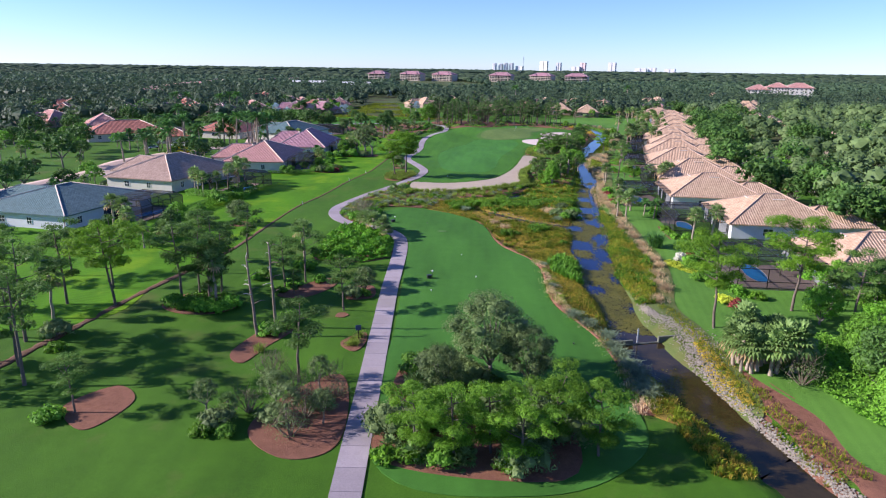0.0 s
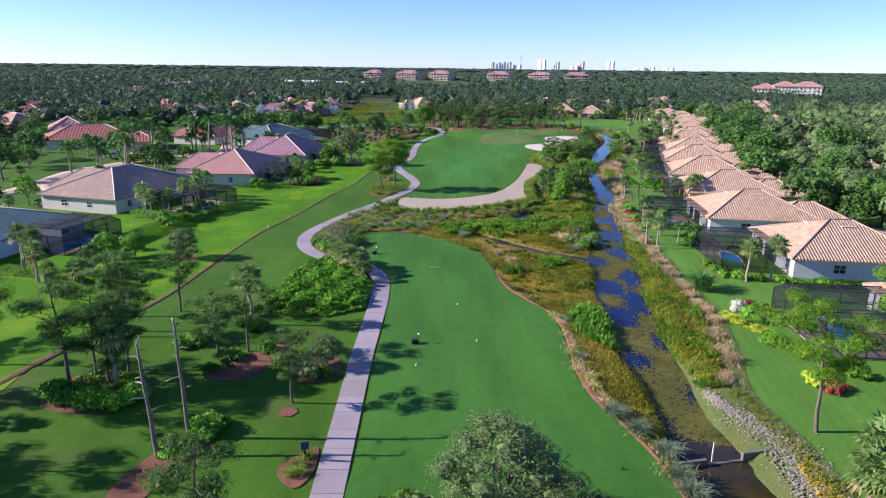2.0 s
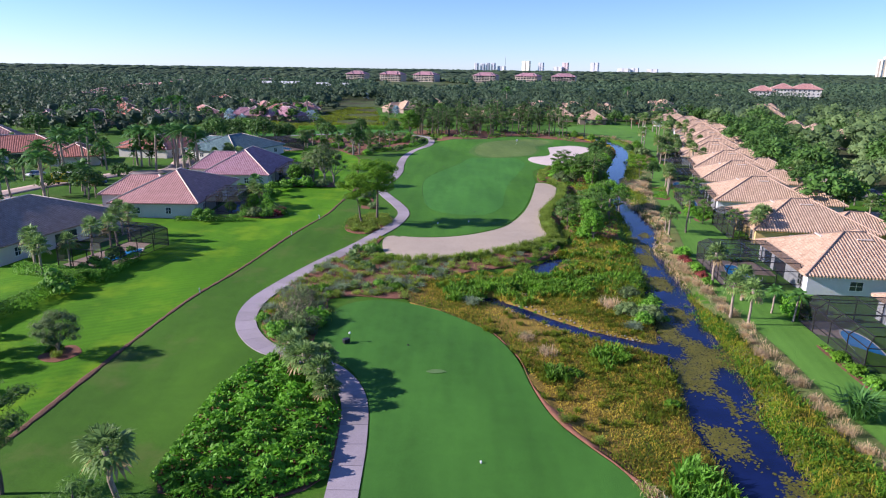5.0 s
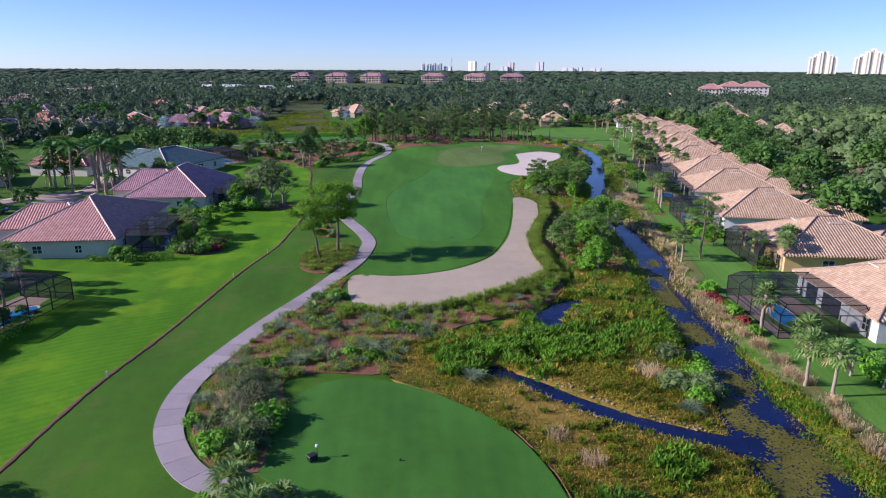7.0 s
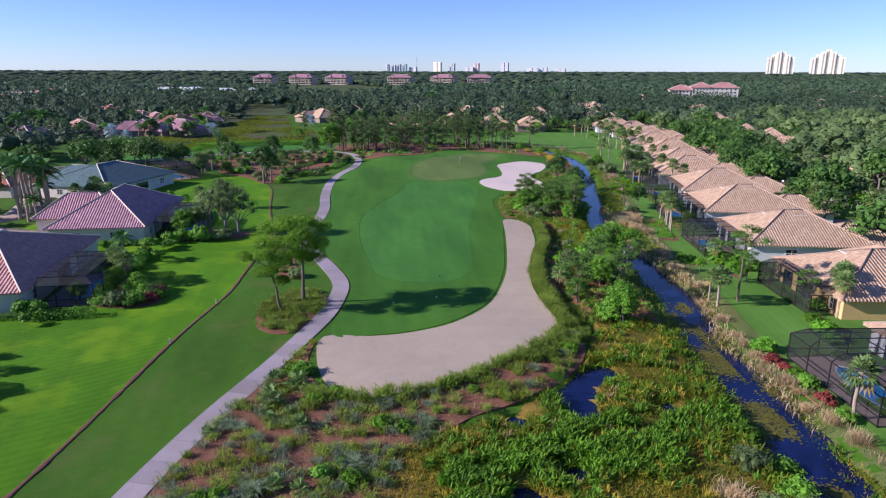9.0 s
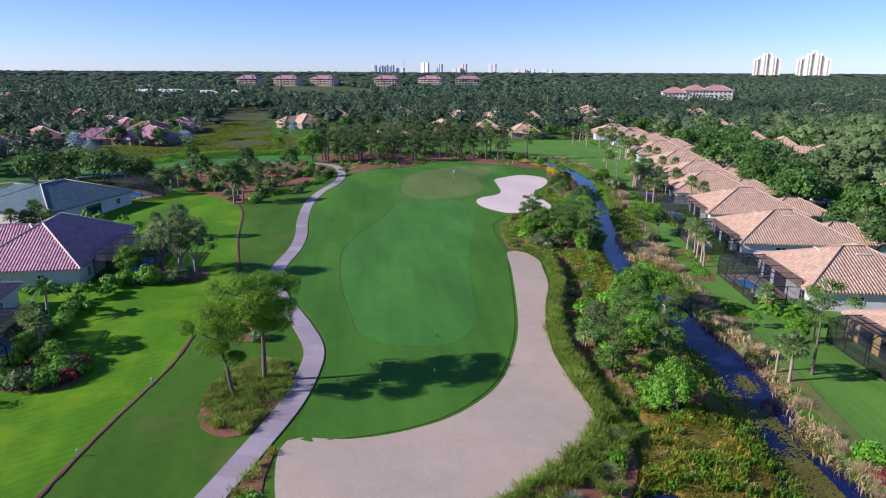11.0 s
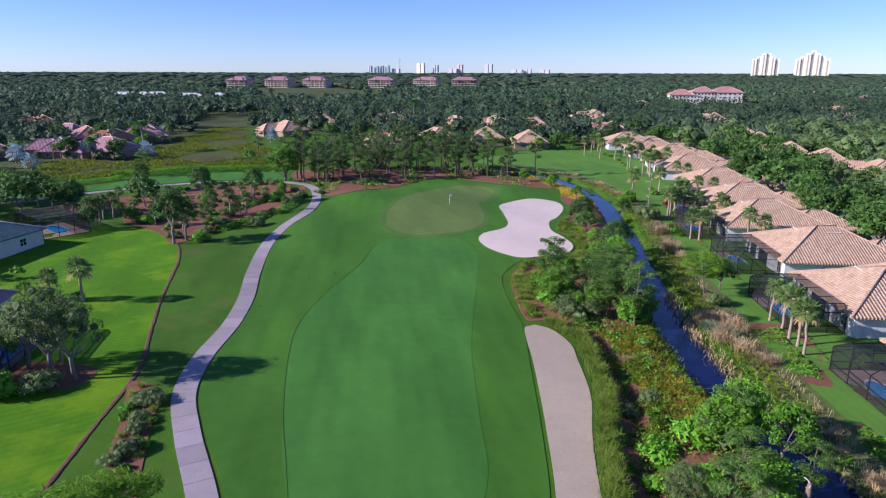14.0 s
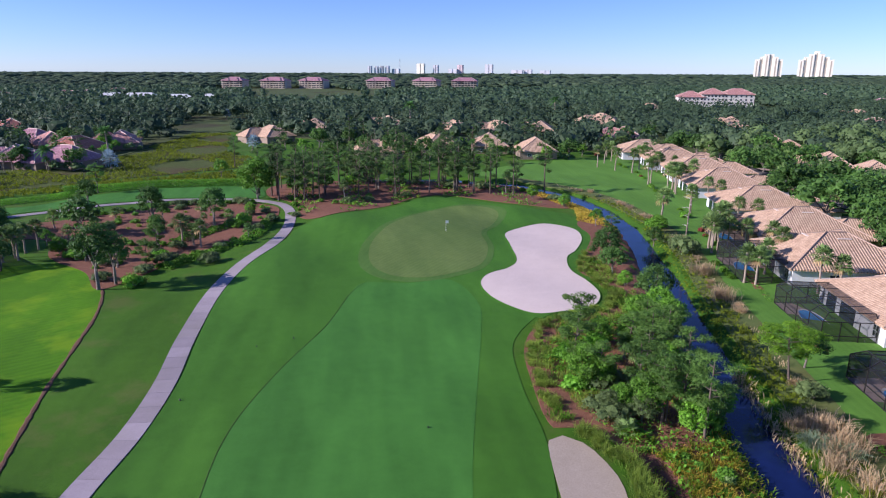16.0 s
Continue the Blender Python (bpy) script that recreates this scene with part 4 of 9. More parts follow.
def blades(P, length, width, lean, r=None, up=1.0):
    """Arching grass blades (widest half way, pointed) that rise from P."""
    r = r or rng
    n = len(P)
    a = r.uniform(0, 2 * np.pi, n)
    out = np.column_stack([np.cos(a), np.sin(a), np.zeros(n)])
    side = np.column_stack([-np.sin(a), np.cos(a), np.zeros(n)])
    L = (length * r.uniform(0.6, 1.25, n))[:, None]
    k = (lean * r.uniform(0.4, 1.3, n))[:, None]
    w = width * 0.5
    mid = P + out * L * 0.45 * k + np.array([0, 0, up]) * L * 0.62
    tip = P + out * L * 1.0 * k + np.array([0, 0, up]) * L * (1.0 - 0.45 * k)
    V = np.stack([P - side * w * 0.5, mid + side * w, tip, mid - side * w], 1).reshape(-1, 3)
    return V, np.arange(n * 4).reshape(n, 4)


def tree_root(name, label, category, group=""):
    ob = new(name)
    ob.empty_display_size = 0.5
    return tagged(ob, label, category, group)


STORE = {}


def put(key, x, y, s=1.0, rz=None, z=None, label="", tilt=0.0, sz=None):
    """One more plant of a kind, on the ground at x, y."""
    src = STORE[key]
    zz = float(height(x, y)) - 0.05 if z is None else z
    rz = random.uniform(0, 360) if rz is None else rz
    m = pose(x, y, zz, tilt, 0, rz)
    if src.get("fresh"):
        src["fresh"] = False
        ob = src["ob"]
        ob.matrix_basis = m
    else:
        ob = copy_thing(src["ob"], m)
    ob.scale = (s, s, s * (sz or random.uniform(0.92, 1.08)))
    if label:
        ob["label"] = label
    return ob


def store(key, ob):
    STORE[key] = {"ob": ob, "fresh": True}


def limb_pts(a, b, sag, r, k=4):
    a, b = np.array(a, float), np.array(b, float)
    out = []
    for i in range(k + 1):
        t = i / k
        out.append(tuple(a + (b - a) * t + np.array([0, 0, sag]) * math.sin(math.pi * t) + r.normal(0, 0.05, 3) * (0 < i < k)))
    return out


def make_pine(key, h, seed, label, crown_from=0.55, spread=2.6, clumps=26, leaf="pine", n_each=90, lean=0.4, size=0.22, puff=1.0, over=None, flat=0.55, girth=1.0):
    """A slash pine: a bare trunk, limbs that rise and fork, and flattened puffs of fine needles with gaps between them."""
    r = np.random.default_rng(seed)
    root = tree_root("pine_tree", label, "pine tree")
    top = np.array([*(over or (r.normal(0, lean), r.normal(0, lean))), h * 0.97])
    trunk = limb_pts((0, 0, 0), top, 0.0, r, 6)
    wood = [tube(trunk, np.linspace(0.20, 0.05, 7) * (h / 11) ** 0.6 * girth, 7)]
    cs, rs = [], []
    limbs = max(5, clumps // 3)
    for i in range(limbs):
        t = crown_from + (0.98 - crown_from) * (i + r.uniform(0, 1)) / limbs
        base = np.array(trunk[0]) + (top - np.array(trunk[0])) * (t - 0.08)
        reach = spread * (0.45 + 0.75 * math.sin(math.pi * min(1, 0.18 + 0.80 * (1 - t) / (1 - crown_from)))) * r.uniform(0.6, 1.1)
        a = i * 2.4 + r.uniform(-0.5, 0.5)
        end = base + np.array([math.cos(a) * reach, math.sin(a) * reach, 0.28 * reach + r.uniform(-0.1, 0.7)])
        wood.append(tube(limb_pts(base, end, -0.15, r, 3), [0.07, 0.05, 0.035, 0.015], 4))
        for k in range(3):
            f = (1.0, 0.78, 0.55)[k]
            side = a + (0, 1.7, -1.6)[k] + r.uniform(-0.4, 0.4)
            c = base + (end - base) * f + np.array([math.cos(side), math.sin(side), 0.35]) * (0.0 if k == 0 else reach * 0.24)
            cs.append(c)
            rs.append(r.uniform(0.62, 1.12) * (h / 11) ** 0.5 * puff)
            if k:
                wood.append(tube(limb_pts(base + (end - base) * f * 0.8, c, 0.0, r, 2), [0.035, 0.025, 0.01], 3))
    cs.append(top)
    rs.append(0.9 * puff)
    part_me("trunk", mesh_of("trunk", *join(wood), M["bark"], True), root)
    V, F = blob_leaves(cs, rs, n_each, size * 1.2, 0.165, flat, 0.6, r, -0.7, 0.44)
    part_me("crown", mesh_of("crown", V, F, M[leaf]), root)
    store(key, root)


def make_broadleaf(key, h, seed, label, leaf="oak", width=1.0, clumps=34, n_each=38, size=0.29, trunk_h=0.3, bark="bark_grey", name="oak_tree", category="tree"):
    r = np.random.default_rng(seed)
    root = tree_root(name, label, category)
    fork = np.array([r.normal(0, 0.15), r.normal(0, 0.15), h * trunk_h])
    wood = [tube(limb_pts((0, 0, 0), fork, 0, r, 3), np.linspace(0.24, 0.17, 4) * h / 8, 7)]
    cs, rs = [], []
    R = h * 0.42 * width
    for i in range(clumps):
        u = (i + 0.5) / clumps
        a = i * 2.39996 + r.uniform(-0.4, 0.4)
        low = -0.7 if trunk_h < 0.2 else -0.25
        el = math.asin(min(1, max(low, (1 - low) * u + low)))
        rad = R * r.uniform(0.62, 1.0)
        c = np.array([math.cos(a) * math.cos(el) * rad, math.sin(a) * math.cos(el) * rad, h * 0.58 + math.sin(el) * h * 0.36 * r.uniform(0.8, 1.1)])
        cs.append(c)
        rs.append(R * r.uniform(0.24, 0.42))
        if i % 4 == 0:
            wood.append(tube(limb_pts(fork * r.uniform(0.8, 1.0), c, 0.1, r, 3), np.array([0.11, 0.08, 0.05, 0.02]) * h / 8, 5))
    part_me("trunk", mesh_of("trunk", *join(wood), M[bark], True), root)
    V, F = blob_leaves(cs, rs, n_each, size, 0.5, 0.8, 0.6, r, core=0.5)
    part_me("crown", mesh_of("crown", V, F, M[leaf]), root)
    store(key, root)


def fan_frond(o, d, size, r, droop):
    """A fan palm leaf: a stalk and a pleated fan of pointed segments."""
    d = d / np.linalg.norm(d)
    side = np.cross(d, [0, 0, 1.0])
    side /= np.linalg.norm(side) + 1e-6
    up = np.cross(side, d)
    hub = o + d * size * 0.55 + np.array([0, 0, -droop * 0.15 * size])
    V = [o - side * 0.02, o + side * 0.02, hub]
    F = [(0, 1, 2)]
    k = 9
    for i in range(k):
        a = math.radians(-105 + 210 * i / (k - 1))
        b0, b1 = a - 0.17, a + 0.17
        L = size * (0.72 + 0.28 * math.cos(a)) * 0.62
        tip = hub + (d * math.cos(a) + side * math.sin(a)) * L + np.array([0, 0, -droop * 0.32 * L])
        e0 = hub + (d * math.cos(b0) + side * math.sin(b0)) * L * 0.62 + up * 0.03
        e1 = hub + (d * math.cos(b1) + side * math.sin(b1)) * L * 0.62 - up * 0.03
        n = len(V)
        V += [hub, e0, tip, e1]
        F.append((n, n + 1, n + 2, n + 3))
    return V, F


def make_fan_palm(key, h, seed, label, leaf="palm", fronds=40, size=1.75, skirt=True, name="cabbage_palm"):
    r = np.random.default_rng(seed)
    root = tree_root(name, label, "palm tree")
    top = np.array([r.normal(0, 0.25), r.normal(0, 0.25), h])
    if h > 0.6:
        part_me("trunk", mesh_of("trunk", *tube(limb_pts((0, 0, 0), top, 0, r, 5), [0.24, 0.19, 0.18, 0.18, 0.2, 0.22], 8), M["palm_trunk"], True), root)
    live, dry = [], []
    for i in range(fronds):
        el = math.radians(82 - 118 * (i / fronds) ** 0.9 + r.uniform(-8, 8))
        a = i * 2.39996 + r.uniform(-0.3, 0.3)
        d = np.array([math.cos(a) * math.cos(el), math.sin(a) * math.cos(el), math.sin(el)])
        f = fan_frond(top, d, size * r.uniform(0.85, 1.12), r, 0.5 + 0.7 * (i / fronds))
        (dry if skirt and i > fronds * 0.9 else live).append(f)
    part_me("crown", mesh_of("crown", *join(live), M[leaf]), root)
    if dry:
        part_me("dry_skirt", mesh_of("dry_skirt", *join(dry), M["dead"]), root, "dry brown hanging fronds")
    store(key, root)


def feather_frond(o, a, el, L, r, droop):
    pts = []
    for i in range(8):
        t = i / 7
        rad = L * t
        pts.append(o + np.array([math.cos(a) * rad * math.cos(el), math.sin(a) * rad * math.cos(el), rad * math.sin(el) - droop * L * t * t]))
    V, F = tube(pts, np.linspace(0.035, 0.008, 8), 3)
    side = np.array([-math.sin(a), math.cos(a), 0.0])
    for i in range(1, 8):
        for j in (0.0, 0.33, 0.66):
            p = pts[i] if j == 0 or i == 7 else pts[i] + (pts[i + 1] - pts[i]) * j
            fwd = (pts[i] - pts[i - 1]) / np.linalg.norm(pts[i] - pts[i - 1])
            ll = L * 0.30 * math.sin(math.pi * min(1, (i + j) / 8.5 + 0.12)) + 0.1
            for s in (-1, 1):
                n = len(V)
                tip = p + side * s * ll * 0.85 + fwd * ll * 0.45 + np.array([0, 0, -0.35 * ll])
                V += [tuple(p - fwd * 0.06), tuple(p + fwd * 0.10), tuple(tip)]
                F.append((n, n + 1, n + 2))
    return V, F


def make_feather_palm(key, h, seed, label, fronds=16, L=2.8, leaf="palm_dark", name="royal_palm", trunk_r=0.2):
    r = np.random.default_rng(seed)
    root = tree_root(name, label, "palm tree")
    top = np.array([r.normal(0, 0.3), r.normal(0, 0.3), h])
    if h > 0.5:
        part_me("trunk", mesh_of("trunk", *tube(limb_pts((0, 0, 0), top, 0, r, 5), [trunk_r * 1.3, trunk_r * 1.1, trunk_r, trunk_r, trunk_r * 0.9, trunk_r * 0.7], 8), M["palm_trunk"], True), root)
    fr = []
    for i in range(fronds):
        el = math.radians(68 - 70 * (i / fronds) + r.uniform(-6, 6))
        fr.append(feather_frond(top, i * 2.39996, el, L * r.uniform(0.85, 1.1), r, 0.45 + 0.3 * (i / fronds)))
    part_me("crown", mesh_of("crown", *join(fr), M[leaf]), root)
    store(key, root)


def make_shrub(key, h, seed, label, leaf="hedge", clumps=11, n_each=34, size=0.15, width=1.0, name="shrub", bare=False):
    r = np.random.default_rng(seed)
    root = tree_root(name, label, "shrub")
    cs, rs, wood = [], [], []
    for i in range(clumps):
        a, rad = i * 2.4, h * 0.62 * width * math.sqrt(i / clumps)
        c = np.array([math.cos(a) * rad, math.sin(a) * rad, h * (0.62 - 0.30 * (i / clumps)) + r.uniform(-0.1, 0.12) * h])
        cs.append(c)
        rs.append(h * r.uniform(0.28, 0.42))
        wood.append(tube(limb_pts((c[0] * 0.15, c[1] * 0.15, 0), c, 0.02, r, 2), [0.03 * h, 0.02 * h, 0.008 * h], 4))
        if bare:
            for k in range(7):
                e = c + r.normal(0, 0.45, 3) * h * 0.5 + np.array([0, 0, 0.25 * h])
                wood.append(tube(limb_pts(c, e, 0.03, r, 2), [0.007 * h, 0.005 * h, 0.002 * h], 3))
    part_me("branchwork", mesh_of("branchwork", *join(wood), M["bare" if bare else "bark_grey"]), root)
    V, F = blob_leaves(cs, rs, n_each, size, 0.5, 0.85, 0.6, r, -0.8, 0.12 if bare else 0.68)
    part_me("foliage", mesh_of("foliage", V, F, M[leaf]), root)
    store(key, root)


def make_clump(key, h, seed, label, leaf="ornamental", n=190, width=0.045, lean=0.62, foot=0.25, name="grass_clump"):
    r = np.random.default_rng(seed)
    root_me = None
    P = np.column_stack([r.normal(0, foot, n), r.normal(0, foot, n), np.zeros(n)])
    V, F = blades(P, h, width, lean, r)
    ob = tagged(new(name, mesh_of(name, V, F, M[leaf])), label, "ornamental grass")
    store(key, ob)


make_pine("pine_a", 11.5, 11, "tall slash pine with an open clumpy crown", n_each=110, size=0.2)
make_pine("pine_b", 10.0, 12, "slash pine with a ragged green crown", 0.42, 2.4, 30, n_each=110, size=0.2)
make_pine("pine_c", 12.5, 13, "lanky pine with a high flat crown", 0.62, 3.0, 24, n_each=110, size=0.2)
make_pine("pine_d", 7.0, 14, "young bushy pine with low branches", 0.25, 1.9, 30, n_each=110, size=0.19)
make_pine("pine_big", 11.5, 15, "spreading old pine with a broad bright crown", 0.52, 4.6, 42, "pine_bright", 250, 0.8, 0.19, 1.12)
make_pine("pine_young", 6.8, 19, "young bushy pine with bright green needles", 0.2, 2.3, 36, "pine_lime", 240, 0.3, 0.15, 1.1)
make_pine("pine_tall", 12.0, 71, "old pine with a broad bright crown of needle puffs", 0.55, 3.9, 39, "pine_bright", 420, 0.3, 0.17, 1.35, (0.3, 0.3), 0.66, 1.35)
make_pine("pine_leaning", 9.6, 72, "leaning smaller pine with a bright open crown", 0.50, 2.7, 27, "pine_bright", 420, 0.3, 0.17, 1.2, (-1.7, 0.2), 0.66, 1.15)
make_pine("pine_w", 11.5, 18, "broad slash pine with dense dark clumps", 0.46, 3.2, 27, "pine", 150, 0.5, 0.2, 1.15)
make_pine("pine_far", 14.0, 16, "tall thin pine in a stand behind the green", 0.45, 1.9, 22, "pine_shade", 40, 0.4, 0.28)
make_pine("pine_lo", 11.0, 17, "tall thin pine with a ragged crown", 0.40, 2.1, 22, "pine_shade", 40, 0.5, 0.28)
make_broadleaf("oak_a", 8.0, 21, "round dark green live oak", "oak", 1.0, 34, 105, 0.16)
make_broadleaf("oak_lo", 8.0, 26, "round dark green live oak among houses", "oak", 1.05, 26, 24, 0.38)
make_broadleaf("oak_lo2", 9.5, 27, "broad dark live oak among houses", "oak", 1.2, 28, 24, 0.44)
make_broadleaf("tree_lo", 6.0, 28, "small light green tree among houses", "hedge", 0.95, 22, 20, 0.32, 0.3, "bark_grey", "broadleaf_tree")
make_broadleaf("oak_b", 9.5, 22, "broad live oak with a dense crown", "oak", 1.2, 40, 38, 0.34)
make_broadleaf("oak_c", 6.0, 23, "small light green tree with a loose crown", "lime", 0.85, 24, 90, 0.14, 0.35, "bark_grey", "broadleaf_tree")
make_broadleaf("myrtle_tree", 6.5, 24, "grey-green wax myrtle with a soft crown", "myrtle", 0.95, 46, 300, 0.07, 0.14, "bark_grey", "wax_myrtle")
make_broadleaf("myrtle_airy", 7.5, 34, "grey-olive tree with an airy open crown by a house", "myrtle", 0.78, 24, 130, 0.10, 0.3, "bark_grey", "airy_tree")
make_broadleaf("bay_tree", 6.0, 25, "leafy green tree on the canal bank", "hedge", 0.95, 44, 84, 0.15, 0.12, "bark_grey", "bay_tree")
make_broadleaf("tree_open", 7.0, 29, "slender dark green tree with an open crown", "oak", 0.72, 22, 100, 0.15, 0.34, "bark_grey", "broadleaf_tree")
make_fan_palm("palm_a", 5.2, 31, "cabbage palm with a round fan-leaved head")
make_fan_palm("palm_b", 6.0, 32, "tall cabbage palm with a round fan-leaved head")
make_fan_palm("palm_c", 3.4, 33, "short cabbage palm with a full head of fans", "palm", 40, 1.75)
make_fan_palm("palmetto", 0.35, 34, "low saw palmetto with spiky fans", "palm", 24, 1.1, False, "saw_palmetto")
make_fan_palm("palm_silver", 2.5, 35, "silver-blue fan palm among trees", "palm_silver", 34, 1.9, False, "silver_palm")
make_feather_palm("royal", 7.5, 41, "tall feather palm with arching dark fronds")
make_feather_palm("queen", 4.6, 42, "feather palm with drooping fronds", 16, 2.3, "palm_dark", "queen_palm", 0.16)
make_feather_palm("pygmy", 1.0, 43, "low feather palm in a hedge bed", 18, 1.8, "lime", "pygmy_palm", 0.14)
make_shrub("shrub_a", 1.5, 51, "rounded dark green leafy shrub", n_each=52, size=0.12)
make_shrub("shrub_b", 1.1, 52, "low leafy green shrub", "reed", 12, 20, 0.2, 1.3, "leafy_shrub")
make_shrub("shrub_lime", 1.6, 53, "bright green broad-leaved shrub", "lime", 14, 30, 0.22, 1.2, "broadleaf_shrub")
make_shrub("shrub_grey", 2.4, 54, "grey-green wax myrtle shrub", "myrtle", 14, 95, 0.11, 1.1, "myrtle_shrub")
make_shrub("shrub_bare", 2.8, 55, "half-bare grey shrub with thin twigs", "myrtle", 12, 70, 0.075, 1.0, "bare_shrub", True)
make_shrub("shrub_yellow", 0.9, 56, "yellow variegated border shrub", "yellow", 12, 32, 0.13, 1.3, "variegated_shrub")
make_shrub("shrub_white", 1.2, 58, "white-flowering rounded border shrub", "white_flower", 12, 30, 0.13, 1.1, "flowering_shrub")
make_shrub("shrub_red", 1.1, 57, "dark red-leaved border shrub", "red", 10, 32, 0.15, 1.0, "red_shrub")
make_clump("fountain", 1.0, 61, "tuft of green ornamental fountain grass", name="fountain_grass")
make_clump("cord_blue", 1.0, 62, "arching tuft of grey-green cordgrass", "blue_grass", 260, 0.05, 1.0, 0.22, "cordgrass")
make_clump("yucca", 1.0, 64, "large dark tuft of stiff sword-shaped leaves on the lawn", "palm_dark", 240, 0.06, 0.75, 0.14, "yucca")
make_clump("cord_tan", 1.3, 63, "arching tuft of dry tan cordgrass", "tan_grass", 300, 0.045, 0.55, 0.5, "dry_cordgrass")

# trees of the near rough
for key, x, y, s in [("pine_big", -41.6, 75.6, 0.92), ("pine_w", -45.0, 82, 0.85), ("pine_w", -33.9, 78.0, 0.95), ("pine_w", -32.0, 79.2, 0.8), ("pine_d", -30.4, 78.4, 1.15), ("pine_b", -29.6, 80.8, 0.85), ("palm_b", -31.4, 81.6, 1.0), ("palm_b", -29.2, 77.6, 0.9), ("pine_w", -33.8, 89.9, 0.82), ("pine_a", -36.0, 91.5, 0.8), ("pine_w", -37.4, 96.3, 0.8),
                     ("pine_w", -31.0, 97.8, 0.78), ("pine_b", -21.8, 84.2, 0.78), ("pine_w", -19.3, 86.4, 0.74), ("palm_b", -21.0, 94.2, 1.05), ("pine_d", -19.9, 81.3, 0.55), ("pine_w", -12.2, 75.6, 0.66), ("pine_w", -13.7, 55.4, 0.82), ("palm_b", -47, 71, 0.9), ("pine_w", -32.3, 48.9, 0.52), ("myrtle_tree", -39.6, 121.8, 0.8),
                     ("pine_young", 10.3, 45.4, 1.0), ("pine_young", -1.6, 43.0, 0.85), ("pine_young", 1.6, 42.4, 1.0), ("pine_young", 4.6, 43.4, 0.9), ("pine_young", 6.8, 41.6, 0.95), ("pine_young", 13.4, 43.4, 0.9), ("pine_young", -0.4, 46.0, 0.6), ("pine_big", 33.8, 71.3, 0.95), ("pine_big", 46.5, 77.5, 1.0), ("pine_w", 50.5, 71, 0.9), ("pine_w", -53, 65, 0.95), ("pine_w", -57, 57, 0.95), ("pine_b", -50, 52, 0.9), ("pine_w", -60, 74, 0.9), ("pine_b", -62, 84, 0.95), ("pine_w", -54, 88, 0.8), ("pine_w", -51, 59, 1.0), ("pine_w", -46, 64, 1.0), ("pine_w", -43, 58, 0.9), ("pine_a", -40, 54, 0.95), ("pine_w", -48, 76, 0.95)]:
    put(key, x, y, s)
put("pine_tall", -10.5, 184.6, 1.0, 0, sz=1.0)
put("pine_leaning", -13.2, 181.7, 1.0, 0, sz=1.0)
put("myrtle_tree", 5.2, 57.6, 1.45)
put("myrtle_tree", 9.0, 55.0, 1.0)
put("myrtle_tree", -10.3, 83, 0.6)
put("myrtle_tree", 0.5, 53.0, 0.75)
put("myrtle_airy", -20.4, 48.6, 0.45)
for k, x, y, q in [("myrtle_airy", -14.6, 50.2, 0.5), ("myrtle_airy", -11.2, 53.6, 0.48), ("myrtle_airy", -12.8, 47.0, 0.52), ("shrub_bare", -16.6, 56.6, 0.95), ("shrub_bare", -10.6, 56.0, 0.7), ("shrub_bare", -16.8, 49.2, 0.8), ("shrub_grey", -18.8, 46.6, 0.8), ("shrub_b", -19.6, 45.4, 1.0), ("palm_c", -18.2, 48.0, 0.5),
                   ("shrub_grey", -10.6, 50.6, 0.7), ("shrub_bare", -13.4, 52.4, 0.95), ("myrtle_airy", -9.8, 47.4, 0.5), ("shrub_bare", -11.6, 48.6, 1.0), ("shrub_grey", -14.2, 47.8, 0.8), ("shrub_bare", -9.4, 52.4, 0.7), ("myrtle_airy", -15.8, 52.6, 0.42), ("shrub_bare", -12.2, 45.4, 0.9), ("shrub_a", -17.6, 45.2, 0.8), ("fountain", -12.0, 50.4, 0.9)]:
    put(k, x, y, q)
for i in range(110):
    x, y = random.uniform(-4.2, 14), random.uniform(41, 61)
    if inside(x, y, BEDS[9][0]):
        put(random.choice(["palmetto", "shrub_b", "shrub_grey", "palmetto", "palmetto", "shrub_a"] if y > 52.5 else ["palmetto", "palmetto", "shrub_grey", "shrub_b", "shrub_a"]), x, y, random.uniform(0.8, 1.3))
for x, y, k in [(-9.6, 65.4, "fountain"), (-9.0, 66.6, "fountain"), (-9.9, 64.2, "fountain"), (-9.2, 64.4, "fountain"), (-18.2, 69.8, "shrub_lime"), (-19.4, 62.5, "fountain"), (-34.4, 76.2, "shrub_lime"), (-33.0, 75.0, "shrub_lime"), (-31.4, 74.6, "shrub_lime"), (-29.8, 74.4, "shrub_lime"), (-28.2, 74.4, "shrub_lime"), (-26.8, 75.6, "shrub_lime"), (-27.4, 77.2, "shrub_a"), (-32.4, 76.8, "shrub_a"), (-26.9, 87.0, "shrub_a"), (-25.2, 87.8, "shrub_a"), (-26.0, 88.8, "shrub_a"), (-21.9, 94.2, "shrub_lime"), (-20.2, 92.8, "shrub_lime"), (-18.2, 70.6, "shrub_lime"), (-17.6, 71.6, "shrub_b"), (-20.2, 68.4, "shrub_b"), (-19.4, 67.4, "shrub_lime"),
                (-20.6, 84.6, "shrub_lime"), (-17.4, 86.8, "shrub_lime"), (-21.8, 81.6, "shrub_b"), (-33.6, 48.4, "shrub_yellow"), (-34.0, 47.6, "shrub_lime"), (-43.6, 66, "shrub_grey"), (-41.5, 62, "shrub_b"), (-12, 81, "shrub_grey"), (-10.4, 81.4, "shrub_b"), (-39.5, 121, "fountain"), (-40.4, 122.4, "shrub_b")]:
    put(k, x, y, random.uniform(0.8, 1.1))


